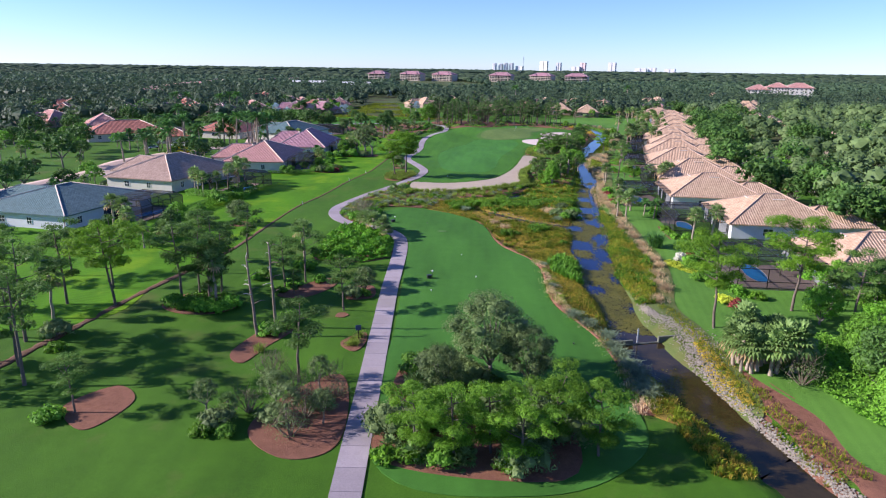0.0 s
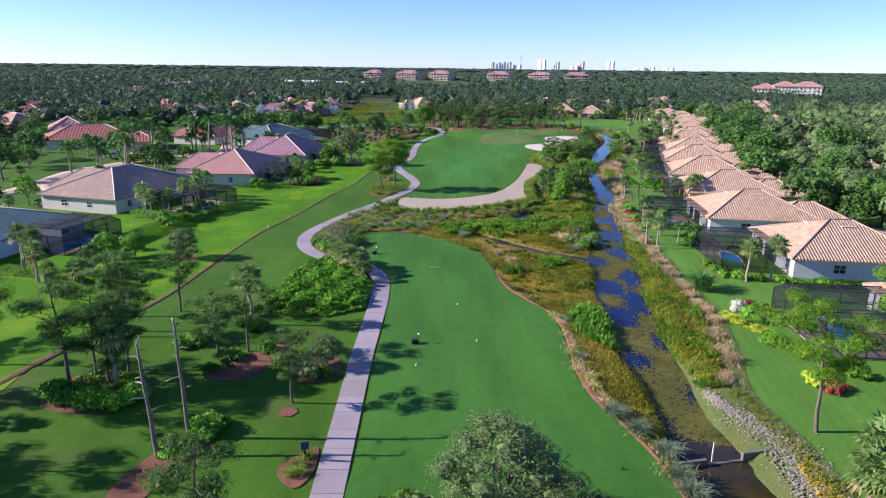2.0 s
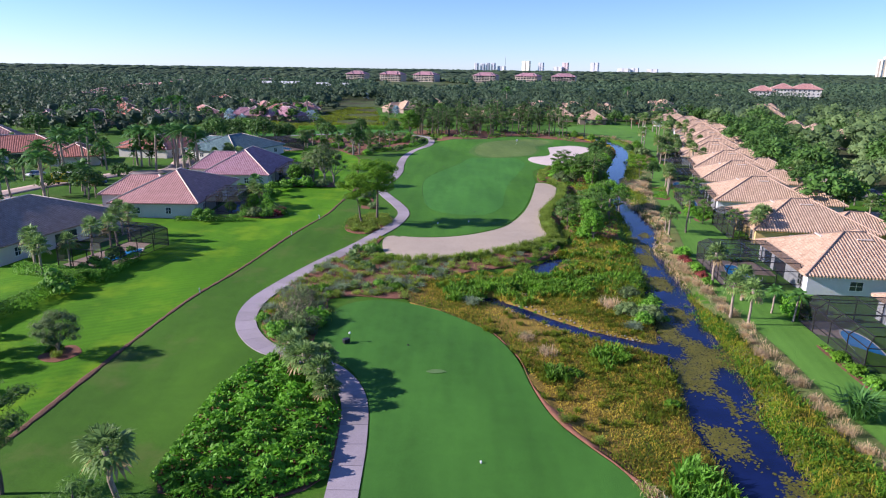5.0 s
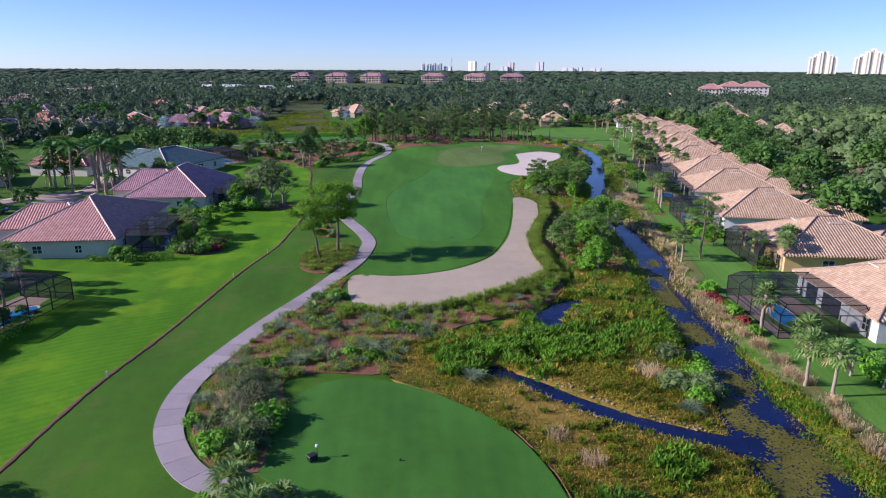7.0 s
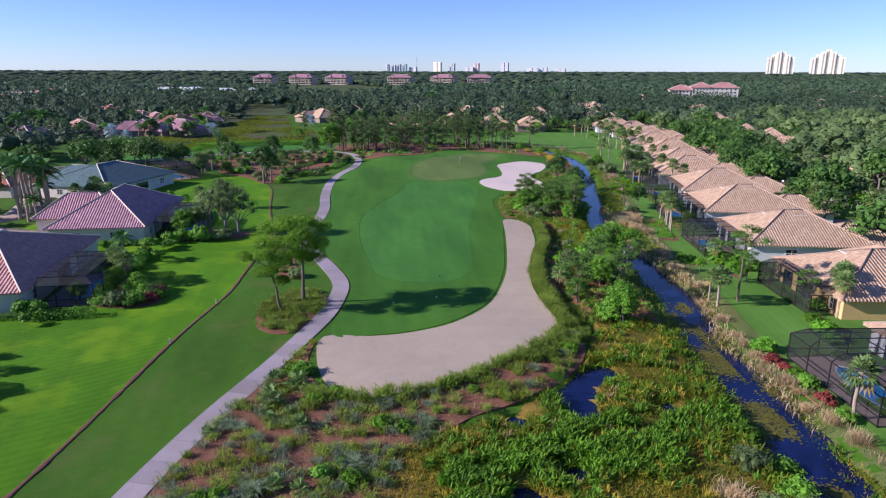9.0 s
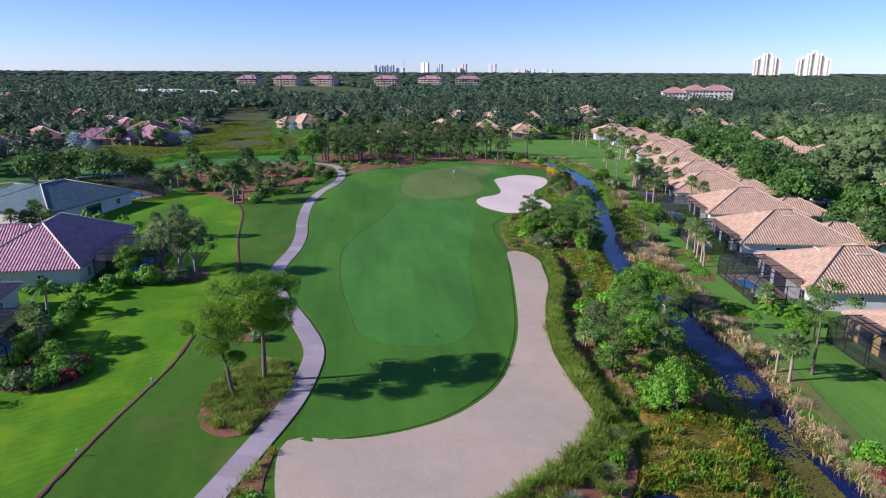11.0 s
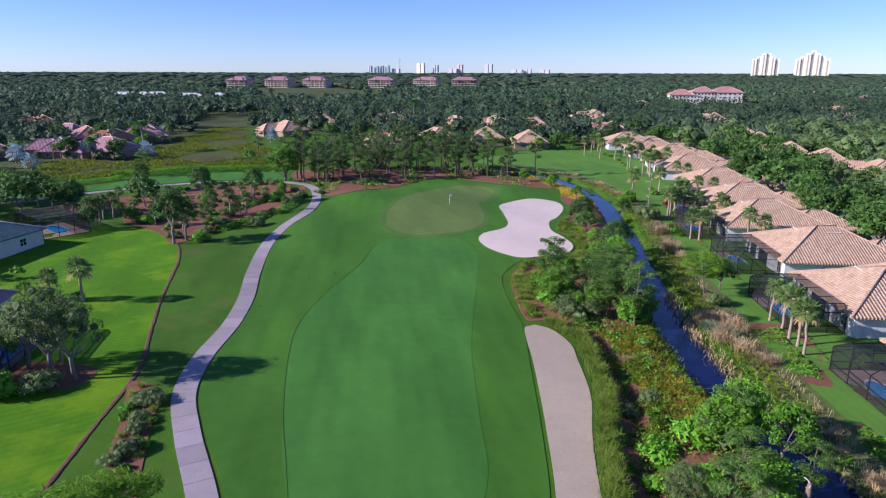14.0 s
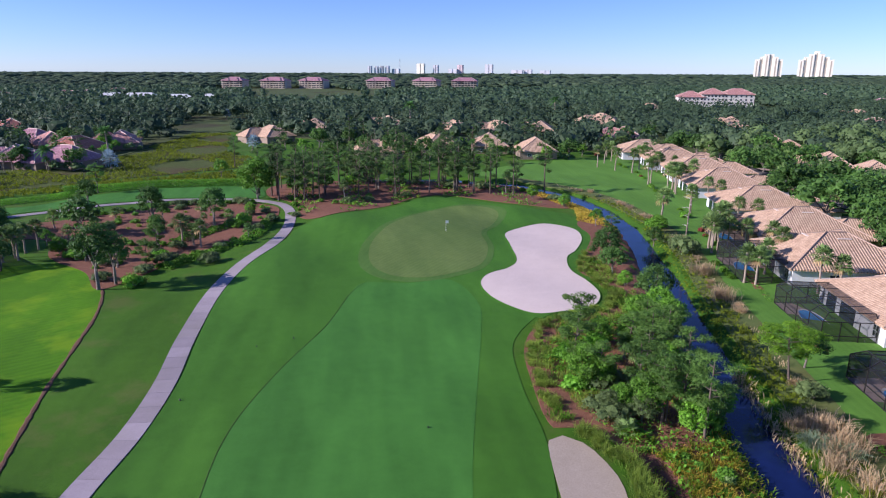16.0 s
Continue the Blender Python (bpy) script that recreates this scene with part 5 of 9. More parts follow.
def cover(name, outline, n, mat, size, h, label, kind="stuff", aspect=0.6, jitter=0.7, grow=None, keep=None):
    """Leafy ground cover over an area: a dense mass of leaves."""
    B = np.array(outline)
    x0, y0 = B.min(0)
    x1, y1 = B.max(0)
    X, Y = rng.uniform(x0, x1, n * 3), rng.uniform(y0, y1, n * 3)
    ok = inside(X, Y, B)
    if keep is not None:
        ok &= keep(X, Y)
    X, Y = X[ok][:n], Y[ok][:n]
    d = line_dist(X, Y, [(*p, 0.0) for p in B] + [(*B[0], 0.0)])
    tall = h * (0.55 + 0.45 * np.sin(X * 1.7 + np.sin(Y * 1.3) * 2) * np.sin(Y * 1.9)) * np.clip(d / (0.8 * h + 0.2) + 0.25, 0, 1)
    P = np.column_stack([X, Y, height(X, Y) + 0.05 + tall * rng.uniform(0.55, 1.0, len(X))])
    V, F = leaf_quads(P, np.tile([0, 0, 1.0], (len(P), 1)), size, aspect, jitter)
    return tagged(new(name, mesh_of(name, V, F, mat)), label, "plants", "", kind)


def tufts(name, outline, n, mat, h, width, lean, label, keep=None, cluster=0.0, category="grass"):
    B = np.array(outline)
    x0, y0 = B.min(0)
    x1, y1 = B.max(0)
    X, Y = rng.uniform(x0, x1, n * 4), rng.uniform(y0, y1, n * 4)
    ok = inside(X, Y, B)
    if keep is not None:
        ok &= keep(X, Y)
    X, Y = X[ok][:n], Y[ok][:n]
    if cluster:
        k = max(1, int(len(X) * cluster))
        pick = rng.integers(0, k, len(X))
        X, Y = X[pick] + rng.normal(0, 0.18, len(X)), Y[pick] + rng.normal(0, 0.18, len(X))
    P = np.column_stack([X, Y, height(X, Y)])
    V, F = blades(P, h, width, lean)
    return tagged(new(name, mesh_of(name, V, F, mat)), label, category, "", "stuff")


BIG_BED = [(-20.7, 100.2), (-18.4, 98), (-12.9, 97.3), (-8.7, 99.8), (-8.7, 108.4), (-11.0, 114.4), (-14, 118), (-17, 119.6), (-20.0, 113.6)]
BIG_WIDE = [(-14.4 + (x + 14.4) * 1.09, 108.4 + (y - 108.4) * 1.07) for x, y in BIG_BED]
cover("shrub_mass", BIG_WIDE, 15500, M["lime"], 0.24, 1.7, "glossy bright green low shrub mass in a bed")
cover("shrub_mass", [(-35.4, 75.6), (-33.4, 80.4), (-29, 81), (-26, 77.5), (-27.4, 74.0), (-31, 73.4)], 2600, M["hedge"], 0.2, 0.8, "dark green low shrub mass under pines")
for x, y, s in [(-10.8, 113.2, 0.9), (-12.4, 115.4, 1.05), (-9.6, 110.4, 0.75), (-13.8, 117, 0.85), (-11.0, 117.0, 0.8), (-14.6, 119.2, 0.9)]:
    put("palm_c", x, y, s, sz=0.8)
# bed inside the bend of the path
for x, y, s in [(-16.5, 127.5, 1.0), (-15.4, 130.5, 1.05), (-17.2, 132, 1.1), (-15.8, 134.5, 1.0), (-17.8, 136.5, 0.95), (-16, 138.5, 0.9), (-14.4, 128.2, 0.8)]:
    put("shrub_bare", x, y, s * 0.85)
    for u, v in ((-0.9, -0.8), (0.9, 0.7), (0.7, -1.1), (-1.0, 1.0)):
        put(random.choice(["cord_tan", "fountain", "shrub_grey"]), x + u, y + v, random.uniform(0.6, 0.95))
for i in range(240):
    x, y = random.uniform(-21, 24), random.uniform(124, 172)
    if inside(x, y, BEDS[1][0]) and not inside(x, y, BUNKER) and float(line_dist(np.array(x), np.array(y), [(*p, 0.0) for p in BUNKER])) > 0.8:
        west = x < -5
        put(random.choice(["fountain", "cord_blue", "palmetto", "shrub_b", "fountain", "shrub_a", "cord_blue"] if west else ["fountain", "fountain", "shrub_b", "cord_blue"]), x, y, random.uniform(0.65, 1.15))
for x, y in [(-17.4, 127.0), (-14.7, 132.3), (-15.2, 126.4), (-14.0, 130.2), (-15.5, 125), (-16.6, 125.6), (-10.5, 160), (-12, 157), (-9.8, 163), (-12.6, 160.6)]:
    put(random.choice(["palmetto", "shrub_lime"]), x, y, random.uniform(1.0, 1.4))
# soft tufts over the bed
def spread_tufts(outline, n, mat, h, label, r=0.34, cluster=0.012, keep=None):
    """Round tufts of fine blades, sown in clumps."""
    B = np.array(outline)
    (x0, y0), (x1, y1) = B.min(0), B.max(0)
    k = int(n * cluster)
    X, Y = rng.uniform(x0, x1, k * 8), rng.uniform(y0, y1, k * 8)
    ok = inside(X, Y, B) & (~inside(X, Y, BUNKER)) & (line_dist(X, Y, [(*p, 0.0) for p in BUNKER]) > 0.8)
    if keep is not None:
        ok &= keep(X, Y)
    X, Y = X[ok][:k], Y[ok][:k]
    pick = rng.integers(0, len(X), n)
    s = rng.uniform(0.7, 1.25, len(X))[pick]
    P = np.column_stack([X[pick] + rng.normal(0, r, n) * s, Y[pick] + rng.normal(0, r, n) * s, np.zeros(n)])
    P[:, 2] = height(P[:, 0], P[:, 1])
    V, F = blades(P, h, 0.055, 0.7)
    tagged(new("bed_grass", mesh_of("bed_grass", V, F, mat)), label, "grass", "", "stuff")


spread_tufts(TEE_BED, 4000, M["tan_grass"], 0.5, "short dry grass along the tee edge", 0.4, 0.02)
spread_tufts(TEE_BED, 3500, M["ornamental"], 0.5, "short green grass along the tee edge", 0.4, 0.02)
spread_tufts(BEDS[1][0], 15000, M["ornamental"], 0.75, "green tufted grass over a mulched bed")
spread_tufts(BEDS[1][0], 9000, M["blue_grass"], 0.8, "grey-green tufted grass over a mulched bed", keep=lambda X, Y: X < 4)
spread_tufts(BEDS[1][0], 7000, M["sedge_green"], 0.7, "low green plants over a mulched bed")
# grasses along the sand and the tee
EDGE = spline([(-8.6, 158.2), (-4, 155.8), (0.8, 156.0), (5.8, 158.2), (10.8, 161.2), (16.8, 165.6), (21.6, 171), (22.4, 178), (23.2, 185.8), (25.0, 194.5), (28.2, 203.2), (31.6, 211.2), (34.2, 221), (34.4, 226), (32.6, 231.6)], False, 1.25)
for i, (x, y) in enumerate(EDGE):
    put("fountain", x + random.gauss(0, 0.2), y + random.gauss(0, 0.2), random.uniform(1.1, 1.5))
for x, y in spline([(17.3, 73.5), (18.6, 71), (19.6, 68), (20.0, 64.5), (20.4, 60), (20.2, 54)], False, 1.9):
    put("cord_blue", x + random.gauss(0, 0.25), y, random.uniform(1.25, 1.6))
for x, y in spline([(16.8, 98), (16.9, 90), (16.3, 83), (17.2, 76)], False, 2.2):
    put(random.choice(["fountain", "cord_blue"]), x + random.gauss(0, 0.2), y, random.uniform(0.5, 0.8))
spread_tufts(BEDS[2][0], 11000, M["ornamental"], 0.8, "green tufted grass round two pines", 0.3, 0.016)
spread_tufts(BEDS[2][0], 900, M["tan_grass"], 0.6, "dry tufted grass round two pines", 0.3, 0.01)
for i in range(34):
    x, y = random.uniform(-16, -7.6), random.uniform(174, 190)
    if inside(x, y, BEDS[2][0]):
        put("fountain", x, y, random.uniform(0.7, 1.1))
for x, y in spline([(31.6, 236), (31.8, 243), (33.8, 251), (37.6, 258), (44, 261), (49, 263.4), (52.2, 269), (52.6, 277), (53.6, 285), (58, 292.6)], False, 1.5):
    put("fountain", x + random.gauss(0, 0.3), y + random.gauss(0, 0.3), random.uniform(0.8, 1.3))

BY_GREEN = [(30.4, 233.5), (31.2, 242), (33.4, 252), (38.2, 258.8), (48, 261.8), (52.8, 268.5), (52.4, 282), (57, 290), (58, 282), (55, 262), (46, 254), (39, 248), (36.5, 236)]
spread_tufts(BY_GREEN, 9000, M["ornamental"], 0.85, "green tufted grass beside the pale bunker", 0.32, 0.018)
spread_tufts(BY_GREEN, 6000, M["reed"], 0.8, "leafy green tufts beside the pale bunker", 0.32, 0.016)
# marsh
dry_land = lambda X, Y: ~np.asarray(inside(X, Y, TEE), bool) & (line_dist(X, Y, CANAL) > 0.3) & (line_dist(X, Y, BRANCH) > 0.2)


def off_ponds(X, Y):
    ok = dry_land(X, Y)
    for cx, cy, r_ in PONDS:
        ok &= np.hypot(X - cx, Y - cy + 0.7) > r_ + 0.5
    return ok


gold_at = lambda X, Y: off_ponds(X, Y) & ((np.sin(X * 0.35 + 1.0) + np.sin(Y * 0.27 + X * 0.12) + rng.normal(0, 0.7, X.shape)) > np.where(Y > 136, 1.0, -0.8))
green_at = lambda X, Y: off_ponds(X, Y) & ((np.sin(X * 0.4) + np.sin(Y * 0.3 + X * 0.2) + rng.normal(0, 0.7, X.shape)) > np.where(Y > 136, -0.9, 0.0))
tufts("golden_marsh_plants", MARSH, 42000, M["sedge_gold"], 0.42, 0.085, 0.75, "low golden-brown marsh plants", gold_at)
tufts("green_marsh_plants", MARSH, 42000, M["sedge_green"], 0.55, 0.085, 0.7, "low green marsh plants", green_at)
for ol, n in (([(17.5, 92), (20.5, 88), (22.3, 91), (22.6, 97), (20.2, 102), (17.6, 99)], 1500), ([(11.2, 116), (13.6, 115.6), (13.8, 118), (11.8, 118.6)], 300), ([(3, 138.5), (9, 139.5), (16, 141), (22, 141.5), (23, 146), (14, 147), (6, 145.5), (1.5, 142.5)], 3800), ([(18, 144), (30, 146), (33, 152), (26, 150)], 1200),
              ([(18, 118), (22, 121), (20, 124), (16.5, 122)], 400), ([(13, 147), (21, 148), (20, 150.5), (14, 150)], 700)):
    tufts("broad_leaf_reeds", ol, n * 3 // 2, M["lime" if n == 1500 else "reed"], 1.2, 0.15, 0.5, "bright green broad-leaved marsh reeds", off_ponds, 0.05)
for x, y, k, s in [(27.5, 133.5, "shrub_grey", 1.0), (25.0, 134.5, "shrub_grey", 0.9), (28.6, 137, "shrub_a", 1.3), (26.2, 131.5, "shrub_a", 1.1), (23.4, 137, "cord_tan", 1.2), (29.5, 134, "shrub_lime", 0.9), (27.2, 141, "shrub_grey", 0.8), (30.2, 140.5, "shrub_a", 1.2), (29.4, 145.2, "shrub_b", 1.2), (24.2, 129.6, "cord_blue", 1.2),
                   (12.6, 122.5, "cord_tan", 0.9), (5.2, 137.6, "cord_blue", 1.3), (14.5, 117.5, "shrub_b", 0.9), (11.5, 107.8, "fountain", 0.8), (13.8, 104.8, "fountain", 0.8), (10.8, 126.5, "cord_tan", 0.8), (22.2, 111, "shrub_b", 0.8)]:
    put(k, x, y, s)
# floating weed
def weed():
    L = np.array([(x, y, w) for x, y, w in CANAL[2:13]])
    P = []
    for x, y in zip(rng.uniform(16, 46, 260000), rng.uniform(60, 180, 260000)):
        P.append((x, y))
    P = np.array(P)
    d = line_dist(P[:, 0], P[:, 1], CANAL)
    n = np.sin(P[:, 0] * 0.9 + 0.4 * P[:, 1]) + np.sin(P[:, 1] * 0.55 - P[:, 0] * 0.5) + rng.normal(0, 0.55, len(P))
    lim = np.interp(P[:, 1], [60, 69, 72, 92, 104, 112, 119, 130, 135, 145, 152, 170, 176, 180], [2.5, 2.5, -1.4, -0.5, 1.2, 0.6, -0.5, -0.3, 1.0, 0.3, 0.0, -0.4, 0.8, 2.5]) + np.where((P[:, 1] > 108) & (P[:, 0] > np.interp(P[:, 1], [y for x, y, w in CANAL], [x for x, y, w in CANAL]) + 0.9), 1.1, 0.0)
    P = P[(d < 0.6) & (n > lim)]
    P3 = np.column_stack([P, np.full(len(P), WATER_Z + 0.015) + rng.uniform(0, 0.02, len(P))])
    V, F = leaf_quads(P3, np.tile([0, 0, 1.0], (len(P), 1)), 0.15, 0.8, 0.03)
    tagged(new("floating_weed", mesh_of("floating_weed", V, F, M["weed"])), "olive mats of floating water weed", "plants", "", "stuff")


weed()
# taller tangle in the north of the marsh
NORTH = [(-2, 140), (8, 138), (20, 137), (30, 138), (33, 150), (36, 166), (30, 174), (25, 168), (20, 160), (12, 153), (4, 149)]
lush = lambda X, Y: off_ponds(X, Y) & (np.sin(X * 0.8 + Y * 0.3) + np.sin(Y * 0.7 - X * 0.2) + rng.normal(0, 0.5, X.shape) > -0.1)
tufts("marsh_tangle", NORTH, 4000, M["sedge_gold"], 0.9, 0.09, 0.6, "golden marsh tangle", lush, 0.05)
tufts("marsh_tangle", NORTH, 9000, M["sedge_green"], 1.0, 0.1, 0.6, "waist-high green marsh tangle", lush, 0.06)
tufts("marsh_tangle", NORTH, 900, M["dead"], 0.8, 0.09, 0.6, "brown withered marsh growth", lush, 0.05)
tufts("marsh_tangle", NORTH, 5000, M["reed"], 1.1, 0.12, 0.5, "broad-leaved green marsh tangle", lush, 0.04)
tufts("marsh_tangle", NORTH, 5000, M["hedge"], 0.8, 0.12, 0.6, "dark green marsh tangle", lush, 0.04)
tufts("marsh_tangle", [(8, 112), (14, 106), (22, 108), (30, 124), (31, 136), (20, 136), (8, 134), (6, 130)], 9000, M["sedge_green"], 0.7, 0.09, 0.6, "green patches of marsh growth", off_ponds, 0.02)
# rank growth leaning over both sides of the canal
edge_line = [(x, y, w) for x, y, w in CANAL if 140 < y < 242]
for side, mats in ((-1, ("sedge_green", "reed")), (1, ("tan_grass", "sedge_green"))):
    L = spline([(x + side * (w + 0.5), y) for x, y, w in edge_line], False, 0.1)
    for mat_, n_, wd in ((mats[0], 2600, 0.5), (mats[1], 1600, 0.4)):
        q = L[rng.integers(0, len(L), n_)] + rng.normal(0, wd, (n_, 2))
        q = q[np.sin(q[:, 1] * 0.5 + side) + rng.normal(0, 0.7, len(q)) > -0.8]
        V, F = blades(np.column_stack([q, np.maximum(height(q[:, 0], q[:, 1]), WATER_Z - 0.1)]), 0.7 if side < 0 else 1.0, 0.11, 0.7)
        tagged(new("waterside_growth", mesh_of("waterside_growth", V, F, M[mat_])), "rank green growth leaning over the canal edge", "plants", "", "stuff")
# east bank: green by the water, dry tan grass along the lawn
BANK_LINE = [(29.4, 50), (30.0, 66), (30.0, 79), (33.0, 88), (35.4, 100), (35.8, 112), (36.8, 124), (38.0, 136), (39.0, 148), (41.2, 166), (45.2, 180), (48.2, 194), (51.5, 206), (55.5, 222), (60, 236), (65, 252), (71.5, 272), (79, 293), (83, 312), (85, 335), (83.5, 352), (77, 366)]
BANK_W = [(p[0] + 0.9, p[1]) for p in BANK_LINE] + [(p[0] - 1.0, p[1] - 0.3) for p in BANK_LINE[::-1]]
dense = lambda X, Y: np.sin(Y * 0.9 + X) + np.sin(Y * 0.37) + rng.normal(0, 0.8, X.shape) > -0.6
tufts("dry_bank_grass", BANK_W, 60000, M["tan_grass"], 0.85, 0.05, 0.5, "tall dry tan grass along the canal bank", lambda X, Y: (Y > 78) & dense(X, Y) & (rng.uniform(0, 1, X.shape) < np.interp(Y, [195, 225, 300], [1.0, 0.3, 0.12])), 0.2)
SOUTH_BANK = [(30.2, 40), (34.2, 40), (32.4, 50), (31.8, 58), (31.4, 66), (31.0, 78), (29.0, 79), (29.6, 66), (29.2, 57), (29.2, 50)]
WEST_FOOT = [(22.0, 40), (25.6, 40), (24.4, 48), (23.2, 55), (21.9, 60), (21.0, 58), (20.9, 50)]
tufts("bank_plants", WEST_FOOT, 1800, M["sedge_gold"], 0.6, 0.08, 0.7, "golden weeds at the foot of the tee", off_ponds, 0.05)
tufts("bank_plants", WEST_FOOT, 1800, M["sedge_green"], 0.7, 0.1, 0.7, "green weeds at the foot of the tee", off_ponds, 0.04)
tufts("bank_plants", SOUTH_BANK, 700, M["sedge_gold"], 0.4, 0.07, 0.6, "golden weeds on the canal bank", off_ponds)
tufts("bank_plants", SOUTH_BANK, 2200, M["sedge_green"], 0.45, 0.08, 0.6, "green weeds on the canal bank", off_ponds, 0.15)
green_bank = [(27, 79), (29, 79), (32.6, 90), (34.4, 102), (34.6, 114), (35.4, 126), (36, 138), (37, 150), (34.6, 147), (33, 132), (30.5, 116), (28.6, 104), (27.2, 92)]
cover("bank_plants", green_bank, 16000, M["sedge_green"], 0.13, 0.9, "rank green plants on the canal bank", keep=lambda X, Y: line_dist(X, Y, CANAL) > -0.1, jitter=0.9)
tufts("bank_plants", green_bank, 9000, M["reed"], 0.9, 0.1, 0.6, "broad green reeds on the canal bank", lambda X, Y: np.sin(X * 0.9 + Y * 0.35) + rng.normal(0, 0.4, X.shape) > -0.2, 0.05)
tufts("bank_plants", green_bank, 4500, M["sedge_gold"], 0.9, 0.05, 0.6, "golden tall grass on the canal bank", None)
far_bank = [(49, 196), (53, 214), (60, 240), (68, 262), (77, 288), (82, 312), (84, 335), (80, 352), (76, 362), (79.5, 345), (80.5, 330), (78.5, 312), (72, 291), (65, 270), (57, 246), (50.5, 222), (47, 206)]
cover("bank_plants", far_bank, 7000, M["sedge_green"], 0.26, 0.9, "green waterside plants on the far bank", jitter=0.9)
tufts("bank_plants", far_bank, 9000, M["sedge_green"], 0.9, 0.1, 0.6, "green tall plants on the far bank", lambda X, Y: Y < 262, 0.1)
west_bank = [(66, 318), (72, 308), (74, 330), (71.5, 350), (64, 366), (68, 345), (70, 330)]
cover("bank_plants", west_bank, 3500, M["sedge_gold"], 0.26, 0.8, "yellow-green waterside plants", jitter=0.9)
for x, y in spline(BANK_LINE[2:], False, 2.6):
    if y > 205 and random.random() < 0.6:
        continue
    put("cord_tan", x + random.uniform(-1.2, 0.4), y + random.uniform(-1.2, 1.2), random.uniform(0.55, 0.95))
for x, y, s in [(53.0, 219, 1.3), (54.0, 224, 1.4), (55.5, 229, 1.3), (53.5, 215, 1.2), (52, 222, 1.3)]:
    put("cord_tan", x, y, s)
# round bushes and trees on the far bank
for k, x, y, s in [("cord_blue", 52.8, 225.7, 1.7), ("cord_tan", 55.2, 224.4, 1.5), ("cord_tan", 55.6, 227.2, 1.6), ("cord_blue", 54.2, 223.6, 1.6), ("cord_tan", 53.6, 228.6, 1.4), ("shrub_grey", 59.0, 234.0, 0.9), ("shrub_grey", 76.2, 289.5, 1.6), ("cord_tan", 68.0, 264.0, 1.7), ("cord_tan", 72.0, 276.0, 1.8),
                   ("cord_tan", 77.5, 294.0, 1.7), ("bay_tree", 78.6, 304.0, 0.7), ("shrub_lime", 80.6, 309.0, 1.6)]:
    put(k, x, y, s)

# planted island between the sand and the canal
SEAM = [(21.8, 177), (22.6, 185.5), (24.6, 194.2), (27.7, 203.2), (30.7, 211), (32.8, 220.3), (33.6, 224.8), (32.6, 231), (34.1, 230.7), (35.1, 224.5), (34.3, 220.0), (32.2, 210.8), (29.2, 203.0), (26.1, 194.0), (24.1, 185.3), (23.3, 176.8)]
tufts("edging_grass", SEAM, 7000, M["reed"], 1.0, 0.05, 0.45, "band of tufted green grass along the sand")
OUTER = [(14.5, 163.2), (17.6, 165.2), (21.8, 170.0), (23.0, 176.5), (24.4, 185.0), (27.0, 185.0), (26.0, 175.5), (23.8, 167.8), (19.0, 162.8), (15.0, 160.8)]
tufts("edging_grass", OUTER, 9000, M["ornamental"], 1.15, 0.05, 0.6, "arching green grass on the outer bend of the sand", None, 0.012)
tufts("edging_grass", OUTER, 4000, M["reed"], 0.8, 0.08, 0.6, "dark green grass on the outer bend of the sand", None, 0.03)
BEHIND = [(24.2, 172), (24.4, 180), (26.0, 190), (28.6, 199), (31.6, 207), (34.2, 214), (36.4, 223), (35.4, 232), (38.4, 232), (39.6, 222), (37.2, 212), (34.4, 203.5), (31.0, 193), (29.4, 184), (28.6, 172)]
tufts("edging_grass", SEAM, 16000, M["ornamental"], 1.35, 0.05, 0.6, "arching light green grass along the sand", None, 0.03)
tufts("ditch_growth", BEHIND, 7000, M["sedge_green"], 0.9, 0.09, 0.7, "rank green growth behind the bunker grass", lambda X, Y: (line_dist(X, Y, DITCH) > 0.9) & (np.sin(X * 0.6 + Y * 0.25) + rng.normal(0, 0.5, X.shape) > -0.3), 0.05)
tufts("ditch_growth", BEHIND, 4000, M["hedge"], 0.5, 0.12, 0.7, "dark green growth behind the bunker grass", lambda X, Y: line_dist(X, Y, DITCH) > 0.5, 0.05)
cover("ditch_growth", BEHIND, 5000, M["reed"], 0.17, 0.9, "leafy green growth behind the bunker grass", keep=lambda X, Y: (line_dist(X, Y, DITCH) > 0.9) & (np.sin(X * 0.7 + 1) + np.sin(Y * 0.5) > -0.2))
ISLE = [(26, 174), (27, 190), (30.6, 203), (34.8, 214), (37.0, 226), (34, 236), (34, 248), (40, 258), (50, 260), (56, 254), (50, 238), (47, 222), (43, 203), (39, 188), (35, 172), (30, 168)]
cover("undergrowth", ISLE, 8000, M["hedge"], 0.2, 0.9, "tangled green undergrowth on the bank", keep=lambda X, Y: (line_dist(X, Y, CANAL) > -0.3) & (np.sin(X * 0.7) + np.sin(Y * 0.45 + X * 0.3) > -0.5))
cover("undergrowth", ISLE, 3000, M["lime"], 0.2, 0.9, "bright green undergrowth on the bank", keep=lambda X, Y: (line_dist(X, Y, CANAL) > -0.3) & (np.sin(X * 0.5 + 2) + np.sin(Y * 0.35) > 0.6))
MIDDLE = [(30.6, 202), (34.8, 214), (37.2, 227), (47.4, 228), (45.4, 216), (42.6, 202)]
tufts("undergrowth", MIDDLE, 6000, M["sedge_gold"], 0.7, 0.08, 0.7, "golden low growth between canal and bunker", lambda X, Y: (line_dist(X, Y, CANAL) > 0.1) & (np.sin(X * 0.5 + 1.0) + np.sin(Y * 0.4) + rng.normal(0, 0.5, X.shape) > 0.1), 0.05)
